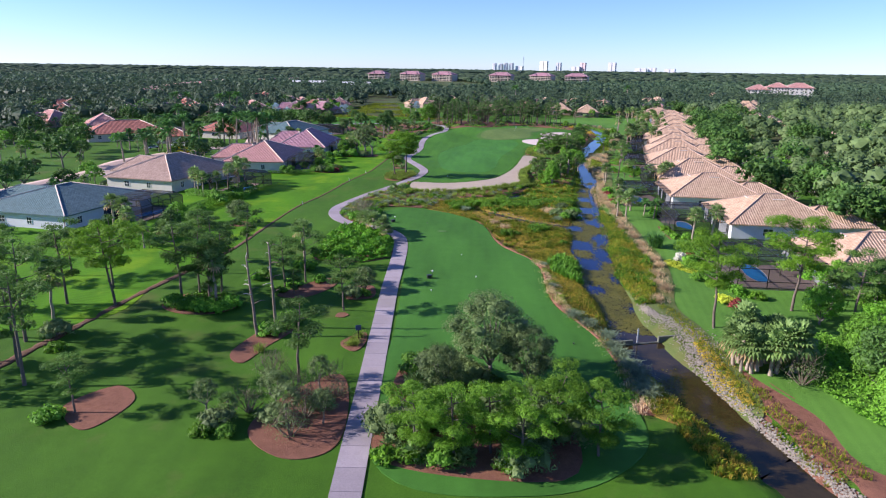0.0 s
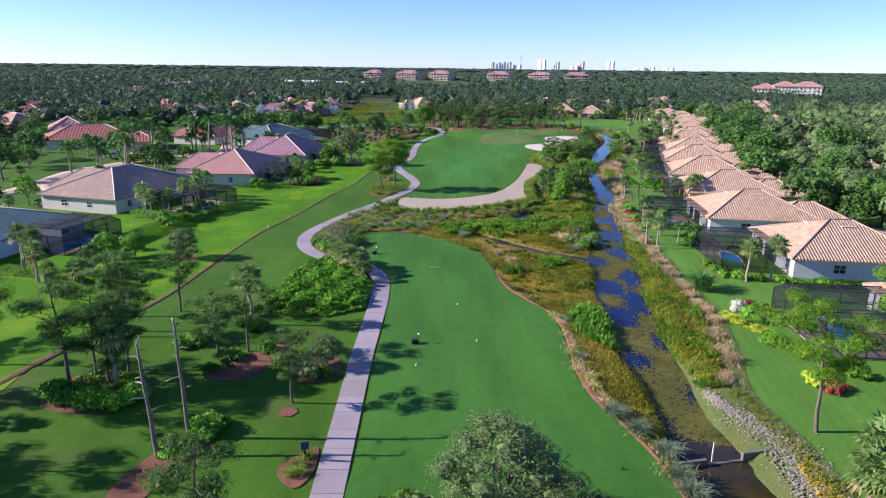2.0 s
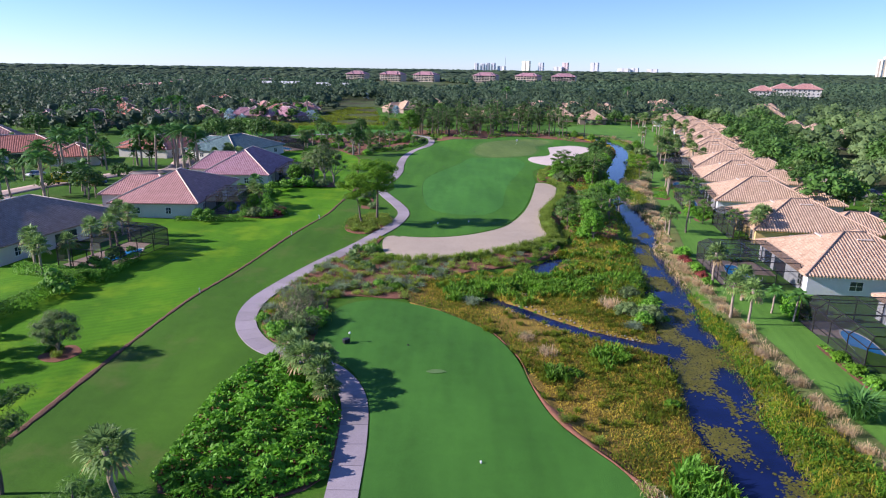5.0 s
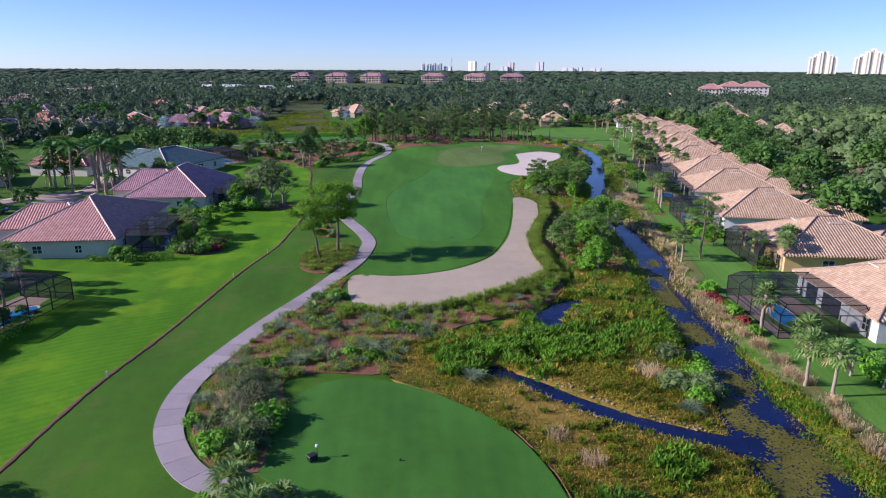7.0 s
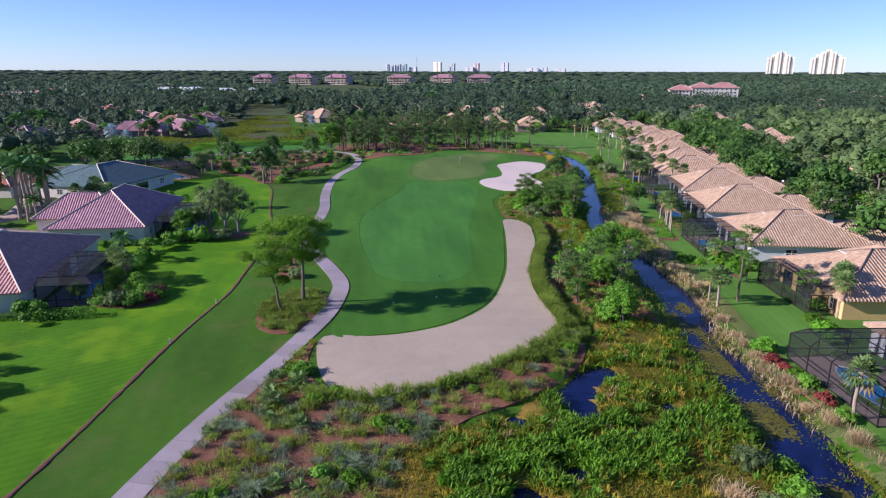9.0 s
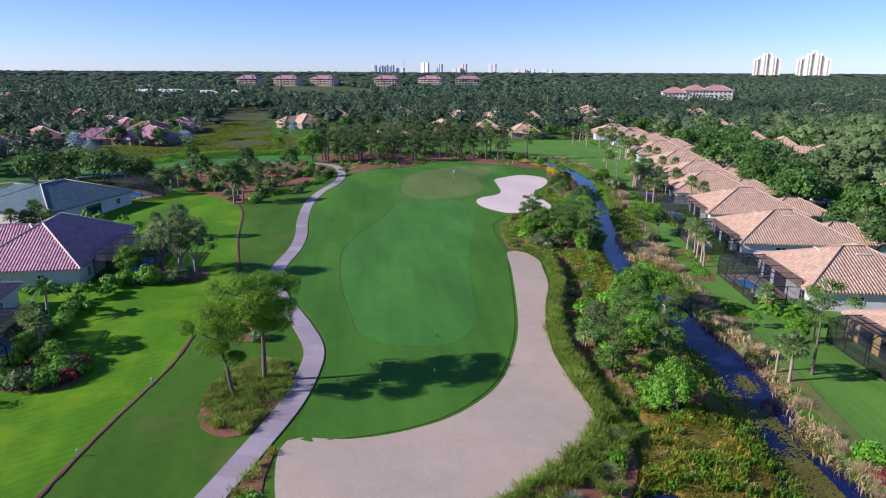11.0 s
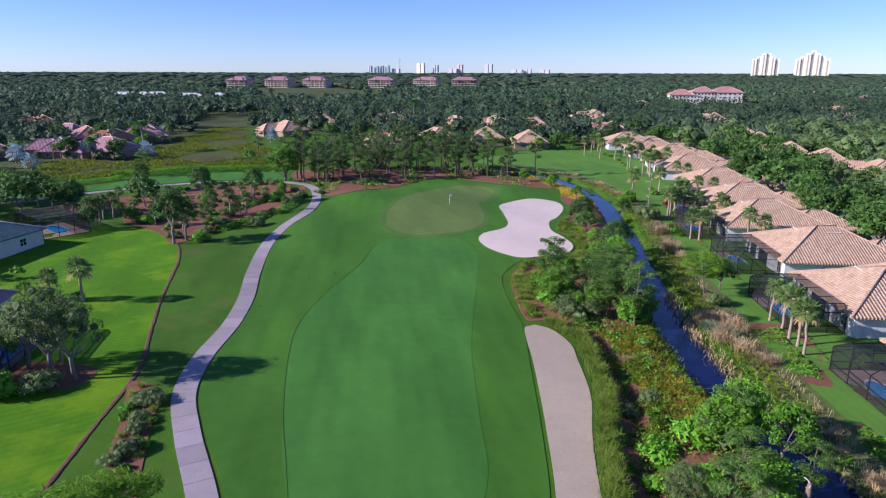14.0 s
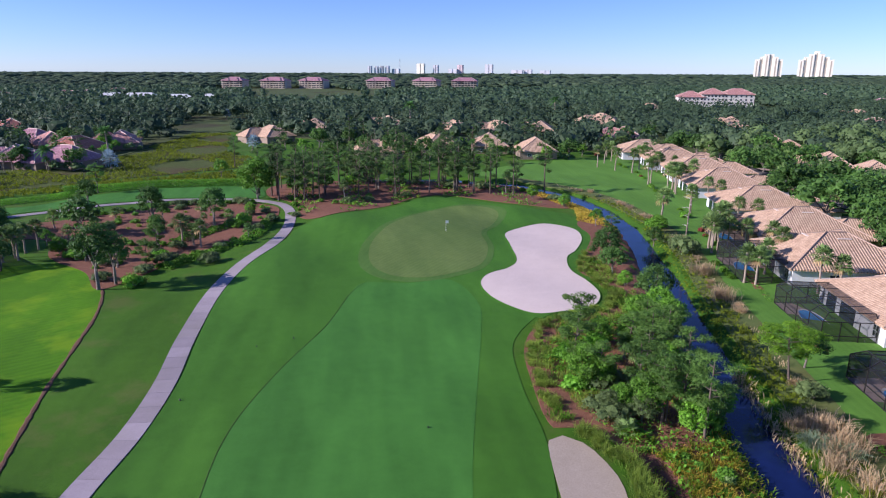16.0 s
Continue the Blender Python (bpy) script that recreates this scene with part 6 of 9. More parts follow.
tufts("undergrowth", MIDDLE, 5000, M["sedge_green"], 0.8, 0.09, 0.7, "green low growth between canal and bunker", lambda X, Y: line_dist(X, Y, CANAL) > 0.1, 0.05)
tufts("undergrowth", ISLE, 4000, M["sedge_gold"], 0.8, 0.06, 0.7, "yellow grass between shrubs on the bank", lambda X, Y: line_dist(X, Y, CANAL) > 0)
ISLAND = [(26.4, 176), (27, 190), (30.6, 203), (34.8, 214), (37.0, 226), (35, 236), (36, 248), (41, 256), (50, 257), (54, 253), (48.5, 238), (45.5, 222), (42, 203), (38, 188), (34, 174), (30, 170)]
for i in range(285):
    x, y = random.uniform(26, 56), random.uniform(170, 258)
    if inside(x, y, ISLAND) and float(line_dist(np.array(x), np.array(y), CANAL)) > 0.2:
        if 202 < y < 228 or math.hypot(x - 36.2, y - 186.5) < 2.6:
            put(random.choice(["shrub_b", "palmetto", "cord_tan", "shrub_a", "fountain", "shrub_grey"]), x, y, random.uniform(0.5, 0.85))
            continue
        k = random.choices(["bay_tree", "shrub_lime", "shrub_a", "palm_c", "palmetto", "pine_d", "shrub_grey", "shrub_b", "cord_tan", "oak_c", "myrtle_tree"], [15, 6, 9, 7, 10, 9, 6, 5, 6, 2, 6])[0]
        s = {"bay_tree": 0.76, "oak_c": 0.72, "palm_c": 0.75, "pine_d": 0.9, "myrtle_tree": 0.6}.get(k, 1.2) * random.uniform(0.8, 1.2) * (0.92 if y > 228 else 1.0)
        put(k, x, y, s)
for k, x, y, s in [("bay_tree", 40.4, 201.0, 0.95), ("oak_c", 41.6, 196.5, 1.1), ("pine_b", 40.9, 231.8, 0.8), ("pine_b", 43.4, 228.4, 0.8), ("pine_d", 42.6, 231.5, 1.1), ("pine_b", 49.4, 247.0, 0.7), ("pine_b", 47.4, 239.0, 0.7), ("oak_a", 52.4, 252.0, 0.55), ("bay_tree", 54.0, 257.5, 0.8), ("bay_tree", 47.0, 232.5, 0.7), ("oak_a", 56.0, 262.5, 0.8), ("pine_d", 33.5, 181, 0.95), ("pine_b", 43.0, 239.5, 0.72), ("pine_d", 40.6, 236, 1.0), ("pine_a", 41.5, 232, 0.55), ("pine_b", 46, 244, 0.7), ("bay_tree", 38, 240, 0.62), ("bay_tree", 37.6, 234, 0.55), ("oak_c", 40, 246, 0.65), ("bay_tree", 42, 250, 0.65), ("bay_tree", 37.5, 199, 0.95),
                   ("pine_b", 39.4, 191, 0.6), ("bay_tree", 34.0, 187, 0.8), ("oak_a", 58.0, 284.5, 0.72), ("oak_a", 60.5, 289, 0.7), ("oak_b", 57, 279, 0.5), ("bay_tree", 56, 272, 0.45), ("pine_b", 66, 300, 0.6), ("oak_c", 68, 312, 0.7), ("bay_tree", 68.5, 333, 0.6), ("bay_tree", 64, 345, 0.6)]:
    put(k, x, y, s)

# palms and trees on the east side
for k, x, y, s in [("palm_b", 45.8, 111.8, 0.92), ("palm_b", 49.3, 111.9, 0.95), ("palm_a", 38.6, 130.3, 0.85), ("palm_a", 40.7, 145.9, 0.95), ("palm_a", 37.4, 132.6, 0.9), ("palm_c", 42.1, 139.5, 1.0), ("palm_a", 45.0, 175.5, 0.9), ("pine_c", 48.6, 176.5, 0.85), ("palm_b", 59.5, 171.5, 0.9), ("palm_a", 61.8, 173.4, 0.95),
                   ("palm_b", 57.8, 169, 0.85), ("palm_b", 62.6, 227.1, 0.85), ("palm_b", 62.2, 224.1, 0.9), ("palm_a", 61.0, 221.1, 1.0), ("palm_b", 59.6, 216.6, 0.9), ("palm_a", 60.6, 219, 1.0), ("palm_a", 45.1, 177.8, 0.7), 
                   ("palm_b", 112, 385, 1.1), ("palm_b", 109, 392, 1.1), ("palm_b", 106, 400, 1.1),
                   ("palm_b", 113, 410, 1.1), ("palm_a", 118, 415, 1.1), ("pine_big", 59.0, 237.3, 0.66), ("oak_a", 63.6, 240.6, 0.62), ("oak_a", 73.5, 296.0, 0.5), ("oak_c", 52.6, 184.7, 0.55), ("pine_b", 56, 172.5, 0.55), ("oak_c", 50.6, 190, 0.4), ("queen", 43.6, 134.5, 0.7), ("queen", 44.8, 131.5, 0.75), ("palm_c", 56.5, 196.0, 0.8),
                   ("pygmy", 57.2, 195.4, 1.1), ("pygmy", 58.2, 192.4, 1.1), ("pine_b", 55.2, 184.6, 0.5), ("oak_c", 63, 212, 0.45), ("oak_a", 62, 88, 0.7), ("oak_c", 52, 92, 0.6), ("bay_tree", 56, 84, 0.8), ("bay_tree", 47.5, 72.5, 0.9), ("bay_tree", 45.5, 60, 0.9), ("oak_c", 50, 66, 0.9), ("palm_c", 52, 78, 1.1), ("oak_a", 58, 70, 0.9)]:
    put(k, x, y, s)
for x, y, s in [(34.8, 61.4, 1.0), (36.0, 63.2, 1.1), (37.2, 60.6, 1.15), (38.6, 63.0, 1.15), (36.2, 59.0, 1.05), (39.8, 60.6, 1.1), (40.6, 63.4, 1.05), (37.4, 64.8, 1.0), (38.4, 58.4, 1.1), (41.2, 58.8, 1.0), (35.0, 59.4, 0.9), (39.4, 65.0, 0.95), (38.6, 61.6, 1.25)]:
    for u, v in ((0, 0), (1.1, 0.7)):
        put("palm_c", 34.0 + (x + u - 38) * 0.78, 60.4 + (y + v - 61.5) * 0.8, s * 0.98, sz=random.uniform(0.7, 1.25), label="low cabbage palm in a dense clump on the canal bank")
for x, y, k in [(38.0, 64.8, "shrub_bare"), (36.6, 56.0, "shrub_bare"), (39.5, 78.4, "shrub_red"), (40.2, 79.2, "shrub_red"), (38.5, 80.2, "shrub_yellow"), (39.0, 81.6, "shrub_yellow"), (39.6, 80.8, "shrub_yellow"), (38.6, 89.8, "shrub_a"), (40.0, 89.2, "shrub_a"), (41, 86.4, "shrub_b"), (42, 84, "shrub_lime"), (44, 82, "shrub_b"),
                (42.2, 161.4, "shrub_lime"), (41.4, 158.4, "shrub_red"), (41.3, 156.4, "shrub_red"), (41.2, 152.6, "shrub_a"), (40.7, 149.4, "shrub_red"), (40.0, 146.0, "shrub_a"), (57.4, 172.2, "shrub_lime"), (47.6, 138.4, "shrub_lime"), (48.4, 136.6, "shrub_a"), (41.4, 154.4, "shrub_b"), (45.8, 134, "shrub_lime"), (47, 132.6, "shrub_a"),
                (59.6, 190, "shrub_lime"), (61.6, 188.5, "shrub_b"), (63.4, 188.0, "shrub_a"), (56.4, 193.8, "shrub_b"), (57.0, 191.4, "shrub_b"), (58.4, 190.0, "shrub_b"), (66.2, 187.2, "shrub_yellow"), (52.4, 196, "shrub_a"), (51.5, 162, "shrub_lime"), (52.8, 165, "shrub_lime"), (53.8, 168.5, "shrub_b"), (49.4, 158, "shrub_b"),
                (43.4, 114, "shrub_a"), (45.4, 113, "shrub_a"), (48, 112.8, "shrub_b"), (50.6, 111.4, "shrub_a"), (43.4, 117, "shrub_b"), (43.6, 120, "shrub_b"), (52.5, 110.6, "shrub_a"), (56.2, 110.4, "shrub_a"), (59, 110.6, "shrub_b"), (62, 110.4, "shrub_b")]:
    put(k, x, y, random.uniform(0.85, 1.15))
cover("shrub_mass", [(37.8, 61.0), (40.5, 67.5), (46, 68), (47.5, 56), (43, 46), (38.6, 48), (37.8, 54)], 9000, M["hedge"], 0.16, 2.4, "dense dark green shrub mass beside palms")
# clipped beds on the canal lawn
for ol in ([(52.1, 200.1), (50.3, 196.3), (50.7, 194.0), (53.1, 193.6), (54.5, 195.6), (53.5, 198.2), (53.5, 200.4)],
           [(58.2, 224.8), (57.2, 220.8), (59.4, 219.1), (54.8, 214.8), (54.8, 211.4), (56.8, 209.9), (58.5, 213.0), (59.8, 219.0), (62.2, 224.1)],
           [(55.6, 189.6), (55.6, 186.4), (59.3, 190.4), (58.7, 191.9)]):
    cx, cy = sum(p[0] for p in ol) / len(ol), sum(p[1] for p in ol) / len(ol)
    sheet("mulch_bed", [(cx + (x - cx) * 1.2, cy + (y - cy) * 1.2) for x, y in ol], M["mulch"], 0.052, 1.2, "curved brown mulch bed on the lawn", "mulch bed")
    cover("border_plants", ol, 1800, M["lime"], 0.13, 0.8, "low bright green border plants on mulch")
ribbon("mulch_bed", [(43.0, 163.5, 0.5), (41.2, 158.4, 0.9), (40.7, 152.6, 0.9), (40.3, 147.6, 0.9), (39.8, 143.6, 0.5)], 0.2, M["mulch"], 0.055, "brown mulch bed along a pool screen", "mulch bed", drop=0.08)
cover("border_plants", [(36.6, 99.4), (36.6, 97.0), (37.4, 94.8), (39.0, 92.8), (40.6, 93.8), (39.2, 95.8), (38.4, 98.0), (38.0, 100.0)], 2400, M["yellow"], 0.14, 0.9, "yellow variegated low hedge in a curve")
cover("border_plants", [(39.2, 92.8), (40.2, 88.0), (42.2, 82.0), (44.4, 82.6), (42.6, 88.6), (40.9, 93.6)], 2600, M["lime"], 0.14, 0.9, "bright green low hedge along a screen")
put("shrub_white", 40.2, 101.7, 1.0)
put("shrub_white", 39.4, 100.4, 0.8)
for x, y, s in [(40.4, 98.6, 1.0), (42.6, 100.2, 1.1), (40.4, 96.6, 0.9), (41.6, 99.8, 0.9)]:
    put("shrub_a", x, y, s)
put("shrub_red", 42.0, 102.2, 0.9)
put("yucca", 37.9, 108.2, 3.2)
for k, x, y, s in [("bay_tree", 46, 62, 0.9), ("oak_a", 48.5, 58, 0.9), ("bay_tree", 43.5, 55.5, 0.9), ("oak_c", 52, 82, 0.9), ("bay_tree", 55, 74, 1.0), ("oak_a", 60, 80, 0.8), ("oak_a", 56, 64, 1.0), ("oak_a", 42.8, 52.5, 1.0), ("bay_tree", 45.5, 49.5, 1.15), ("bay_tree", 40.8, 47.5, 0.95)]:
    put(k, x, y, s)
for line in ([(58.6, 204), (59.6, 208), (60.2, 212), (61.4, 216), (63.6, 221.5), (64.8, 226)], [(69.4, 244), (71.5, 250), (73.4, 254)], [(75.0, 262), (78, 270), (81.5, 277)], [(52.2, 158), (54, 164), (56, 170)], [(43.2, 113), (43.4, 118), (44.2, 124)]):
    sheet("mulch_bed", [(p[0] - 0.9, p[1]) for p in line] + [(p[0] + 0.4, p[1]) for p in line[::-1]], M["mulch"], 0.05, 1.5, "brown mulch bed along a pool screen", "mulch bed")
    cover("border_plants", [(p[0] - 0.7, p[1]) for p in line] + [(p[0] + 0.2, p[1]) for p in line[::-1]], 600, M["hedge"], 0.14, 0.9, "bright green border plants along a screen")

# ---- houses ----
def hip_faces(x0, x1, y0, y1, ze, zr, i0, i1, along="x"):
    """Slopes, fascia and soffit of one hipped roof with its ridge along x or y."""
    if along == "y":
        V, F = hip_faces(y0, y1, x0, x1, ze, zr, i0, i1)[:2]
        return [(b, a, c) for a, b, c in V], [tuple(reversed(f)) for f in F], [(Vector((p.y, p.x, p.z)), Vector((q.y, q.x, q.z))) for p, q in hip_faces(y0, y1, x0, x1, ze, zr, i0, i1)[2]]
    ym = (y0 + y1) / 2
    t = 0.22
    V = [(x0, y0, ze), (x1, y0, ze), (x1, y1, ze), (x0, y1, ze), (x0 + i0, ym, zr), (x1 - i1, ym, zr),
         (x0, y0, ze - t), (x1, y0, ze - t), (x1, y1, ze - t), (x0, y1, ze - t)]
    F = [(0, 1, 5, 4), (1, 2, 5), (2, 3, 4, 5), (3, 0, 4), (0, 6, 7, 1), (1, 7, 8, 2), (2, 8, 9, 3), (3, 9, 6, 0), (9, 8, 7, 6)]
    P = [Vector(v) for v in V]
    caps = [(P[0], P[4]), (P[3], P[4]), (P[1], P[5]), (P[2], P[5]), (P[4], P[5])]
    return V, F, caps


def slope_uv(V, F):
    uv = []
    for f in F:
        p = [Vector(V[i]) for i in f]
        n = (p[1] - p[0]).cross(p[2] - p[0]).normalized()
        u = Vector((0, 0, 1)).cross(n)
        u = u.normalized() if u.length > 1e-4 else Vector((1, 0, 0))
        v = n.cross(u)
        uv += [(q.dot(u), q.dot(v)) for q in p]
    return uv


def add_roof(root, hips, ze, mat, cap_mat, overhang=0.0, name="roof", caps_on=True):
    for h in hips:
        x0, x1, y0, y1, zr, i0, i1, along = h[:8]
        V, F, caps = hip_faces(x0, x1, y0, y1, h[8] if len(h) > 8 else ze, zr, i0, i1, along)
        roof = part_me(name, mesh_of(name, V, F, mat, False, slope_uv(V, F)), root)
        if caps_on:
            W = []
            for a, b in caps:
                if (b - a).length > 0.3:
                    W.append(tube([a + Vector((0, 0, 0.02)), b + Vector((0, 0, 0.02))], [0.13, 0.13], 6))
            part_me("ridge_cap", mesh_of("ridge_cap", *join(W), cap_mat, True), roof, "rounded ridge tiles")


def add_window(root, x, y, z, w, h, face, mullion=True):
    """A framed window on a wall that faces (cos, sin) of the angle face, in degrees."""
    m = pose(x, y, z, 0, 0, face + 90)
    t, k = 0.07, 0.025
    xs = [-w / 2 - t, -w / 2, -k, k, w / 2, w / 2 + t]
    zs = [-h / 2 - t, -h / 2, -k, k, h / 2, h / 2 + t]
    V = [(a, d, c) for d in (-0.05, 0.03) for c in zs for a in xs]
    holes = {(1, 1), (3, 1), (1, 3), (3, 3)}
    F = []
    for j in range(5):
        for i in range(5):
            q = (j * 6 + i, j * 6 + i + 1, j * 6 + i + 7, j * 6 + i + 6)
            if (i, j) not in holes:
                F += [q, tuple(36 + v for v in reversed(q))]
            else:
                F += [(q[a], q[(a + 1) % 4], 36 + q[(a + 1) % 4], 36 + q[a]) for a in range(4)]
    for i in range(5):
        F += [(i + 1, i, 36 + i, 37 + i), (30 + i, 31 + i, 67 + i, 66 + i), (i * 6, i * 6 + 6, 42 + i * 6, 36 + i * 6), (i * 6 + 11, i * 6 + 5, 41 + i * 6, 47 + i * 6)]
    win = part_me("window", mesh_of("window", V, F, M["white"]), root, m=m)
    part("pane", box_bm((-w / 2, 0.0, -h / 2), (w / 2, 0.02, h / 2)), M["glass"], win)


def house(name, x, y, yaw, hips, walls, ze, roof, cap, wall, label, windows=(), vents=(), doors=()):
    root = new(name)
    root.matrix_basis = pose(x, y, float(height(x, y)), 0, 0, yaw)
    tagged(root, label, "house")
    for x0, x1, y0, y1 in walls:
        part("wall", box_bm((x0, y0, -0.6), (x1, y1, ze - 0.1)), M[wall], root)
    add_roof(root, hips, ze, M[roof], M[cap])
    for w in windows:
        add_window(root, *w)
    for w, d, h_, px_, py_, pz, face in doors:
        part("sliding_door", box_bm((-w / 2, -0.06, 0), (w / 2, 0.02, h_), pose(px_, py_, pz, 0, 0, face + 90)), M["glass"], root, "dark glass sliding door")
    for vx, vy, vz, tilt, rz in vents:
        part("roof_vent", box_bm((-1.1, -0.22, 0), (1.1, 0.22, 0.16), pose(vx, vy, vz, tilt, 0, rz), 0.04), M["ridge_pale"], root, "low pale ridge vent")
    return root


def cage(x, y, yaw, w, d, h=2.9, rise=0.9, label="dark framed screen enclosure over a pool deck", panels=4):
    """A screened pool enclosure: posts, beams, a mansard top, and panels of screening. The house side is y = d."""
    root = new("pool_cage")
    root.matrix_basis = pose(x, y, float(height(x, y)) + 0.06, 0, 0, yaw)
    tagged(root, label, "pool enclosure")
    zt = h + rise
    k = 1.1
    frame_bm = bmesh.new()
    post_x = [w * i / panels for i in range(panels + 1)]
    for px_ in post_x:
        bm = bmesh.new()
        bar(bm, (px_, 0, 0), (px_, 0, h), 0.05)
        part("post", bm, M["bronze"], root)
        bar(frame_bm, (px_, 0, h), (min(max(px_, k), w - k), k, zt), 0.045)
        bar(frame_bm, (min(max(px_, k), w - k), k, zt), (min(max(px_, k), w - k), d, zt), 0.045)
    for py_ in (d / 3, 2 * d / 3, d):
        for px_ in (0, w):
            bm = bmesh.new()
            bar(bm, (px_, py_, 0), (px_, py_, h), 0.05)
            part("post", bm, M["bronze"], root)
    for z_ in (0.05, 1.0, h):
        for a, b in (((0, 0, z_), (w, 0, z_)), ((0, 0, z_), (0, d, z_)), ((w, 0, z_), (w, d, z_))):
            bar(frame_bm, a, b, 0.045)
    for a, b in (((k, k, zt), (w - k, k, zt)), ((k, k, zt), (k, d, zt)), ((w - k, k, zt), (w - k, d, zt)), ((k, (k + d) / 2, zt), (w - k, (k + d) / 2, zt)), ((0, d, h), (k, d, zt)), ((w, d, h), (w - k, d, zt))):
        bar(frame_bm, a, b, 0.045)
    part("frame", frame_bm, M["bronze"], root)

    def panel(vs):
        part_me("screen_panel", mesh_of("screen_panel", vs, [tuple(range(len(vs)))], M["screen"]), root)
    panel([(0, 0, 0), (w, 0, 0), (w, 0, h), (0, 0, h)])
    panel([(0, 0, 0), (0, 0, h), (0, d, h), (0, d, 0)])
    panel([(w, 0, 0), (w, d, 0), (w, d, h), (w, 0, h)])
    panel([(0, 0, h), (w, 0, h), (w - k, k, zt), (k, k, zt)])
    panel([(0, 0, h), (k, k, zt), (k, d, zt), (0, d, h)])
    panel([(w, 0, h), (w, d, h), (w - k, d, zt), (w - k, k, zt)])
    panel([(k, k, zt), (w - k, k, zt), (w - k, d, zt), (k, d, zt)])
    return root


def pool(x, y, yaw, w, d, deck, label="kidney-shaped blue swimming pool"):
    """A paver deck with a curved pool let into it."""
    m = pose(x, y, float(height(x, y)), 0, 0, yaw)
    ob = new("pool_deck", None)
    ob.matrix_basis = m
    tagged(ob, "pinkish paver deck round a pool", "pool deck")
    part("slab", box_bm((0, 0, -0.3), (deck[0], deck[1], 0.10)), M["deck"], ob)
    a = np.linspace(0, 2 * np.pi, 37)[:-1]
    r = 1 + 0.18 * np.cos(2 * a + 0.6)
    px_, py_ = deck[0] / 2 + w / 2 * r * np.cos(a), deck[1] * 0.40 + d / 2 * r * np.sin(a)
    p = new("swimming_pool", mesh_of("swimming_pool", [(u, v, 0.125) for u, v in zip(px_, py_)], [tuple(range(36))], M["pool"]))
    p.matrix_basis = m
    tagged(p, label, "pool")
    V = [(u, v, 0.12) for u, v in zip(px_, py_)] + [(deck[0] / 2 + (u - deck[0] / 2) * 1.09, deck[1] * 0.4 + (v - deck[1] * 0.4) * 1.09, 0.15) for u, v in zip(px_, py_)]
    part_me("coping", mesh_of("coping", V, [(i, (i + 1) % 36, 36 + (i + 1) % 36, 36 + i) for i in range(36)], M["white"]), p, "pale pool coping")


def patio_set(x, y, yaw):
    """A round patio table with four chairs, each a thing."""
    z = float(height(x, y)) + 0.10
    t = new("patio_table")
    t.matrix_basis = pose(x, y, z, 0, 0, yaw)
    tagged(t, "round white patio table on a paver deck", "table")
    bm = bmesh.new()
    bmesh.ops.create_cone(bm, cap_ends=True, segments=18, radius1=0.6, radius2=0.6, depth=0.05, matrix=Matrix.Translation((0, 0, 0.72)))
    part("tabletop", bm, M["white"], t)
    bm = bmesh.new()
    bmesh.ops.create_cone(bm, cap_ends=True, segments=10, radius1=0.28, radius2=0.06, depth=0.70, matrix=Matrix.Translation((0, 0, 0.35)))
    part("pedestal", bm, M["bronze"], t)
    for k in range(4):
        a = math.radians(yaw + 45 + 90 * k)
        m = pose(x + math.cos(a) * 1.0, y + math.sin(a) * 1.0, z, 0, 0, math.degrees(a) + 90)
        if "chair" not in STORE:
            c = new("patio_chair")
            tagged(c, "white patio chair at a round table", "chair", "patio chairs")
            part("seat", box_bm((-0.25, -0.25, 0.40), (0.25, 0.25, 0.45), None, 0.02), M["white"], c)
            part("backrest", box_bm((-0.25, -0.27, 0.46), (0.25, -0.22, 0.92), None, 0.02), M["white"], c)
            for sx in (-0.22, 0.22):
                for sy in (-0.22, 0.22):
                    part("leg", box_bm((sx - 0.02, sy - 0.02, 0), (sx + 0.02, sy + 0.02, 0.40)), M["bronze"], c)
            STORE["chair"] = {"ob": c, "fresh": False}
            c.matrix_basis = m
        else:
            copy_thing(STORE["chair"]["ob"], m)


HOUSE_SPOTS = []


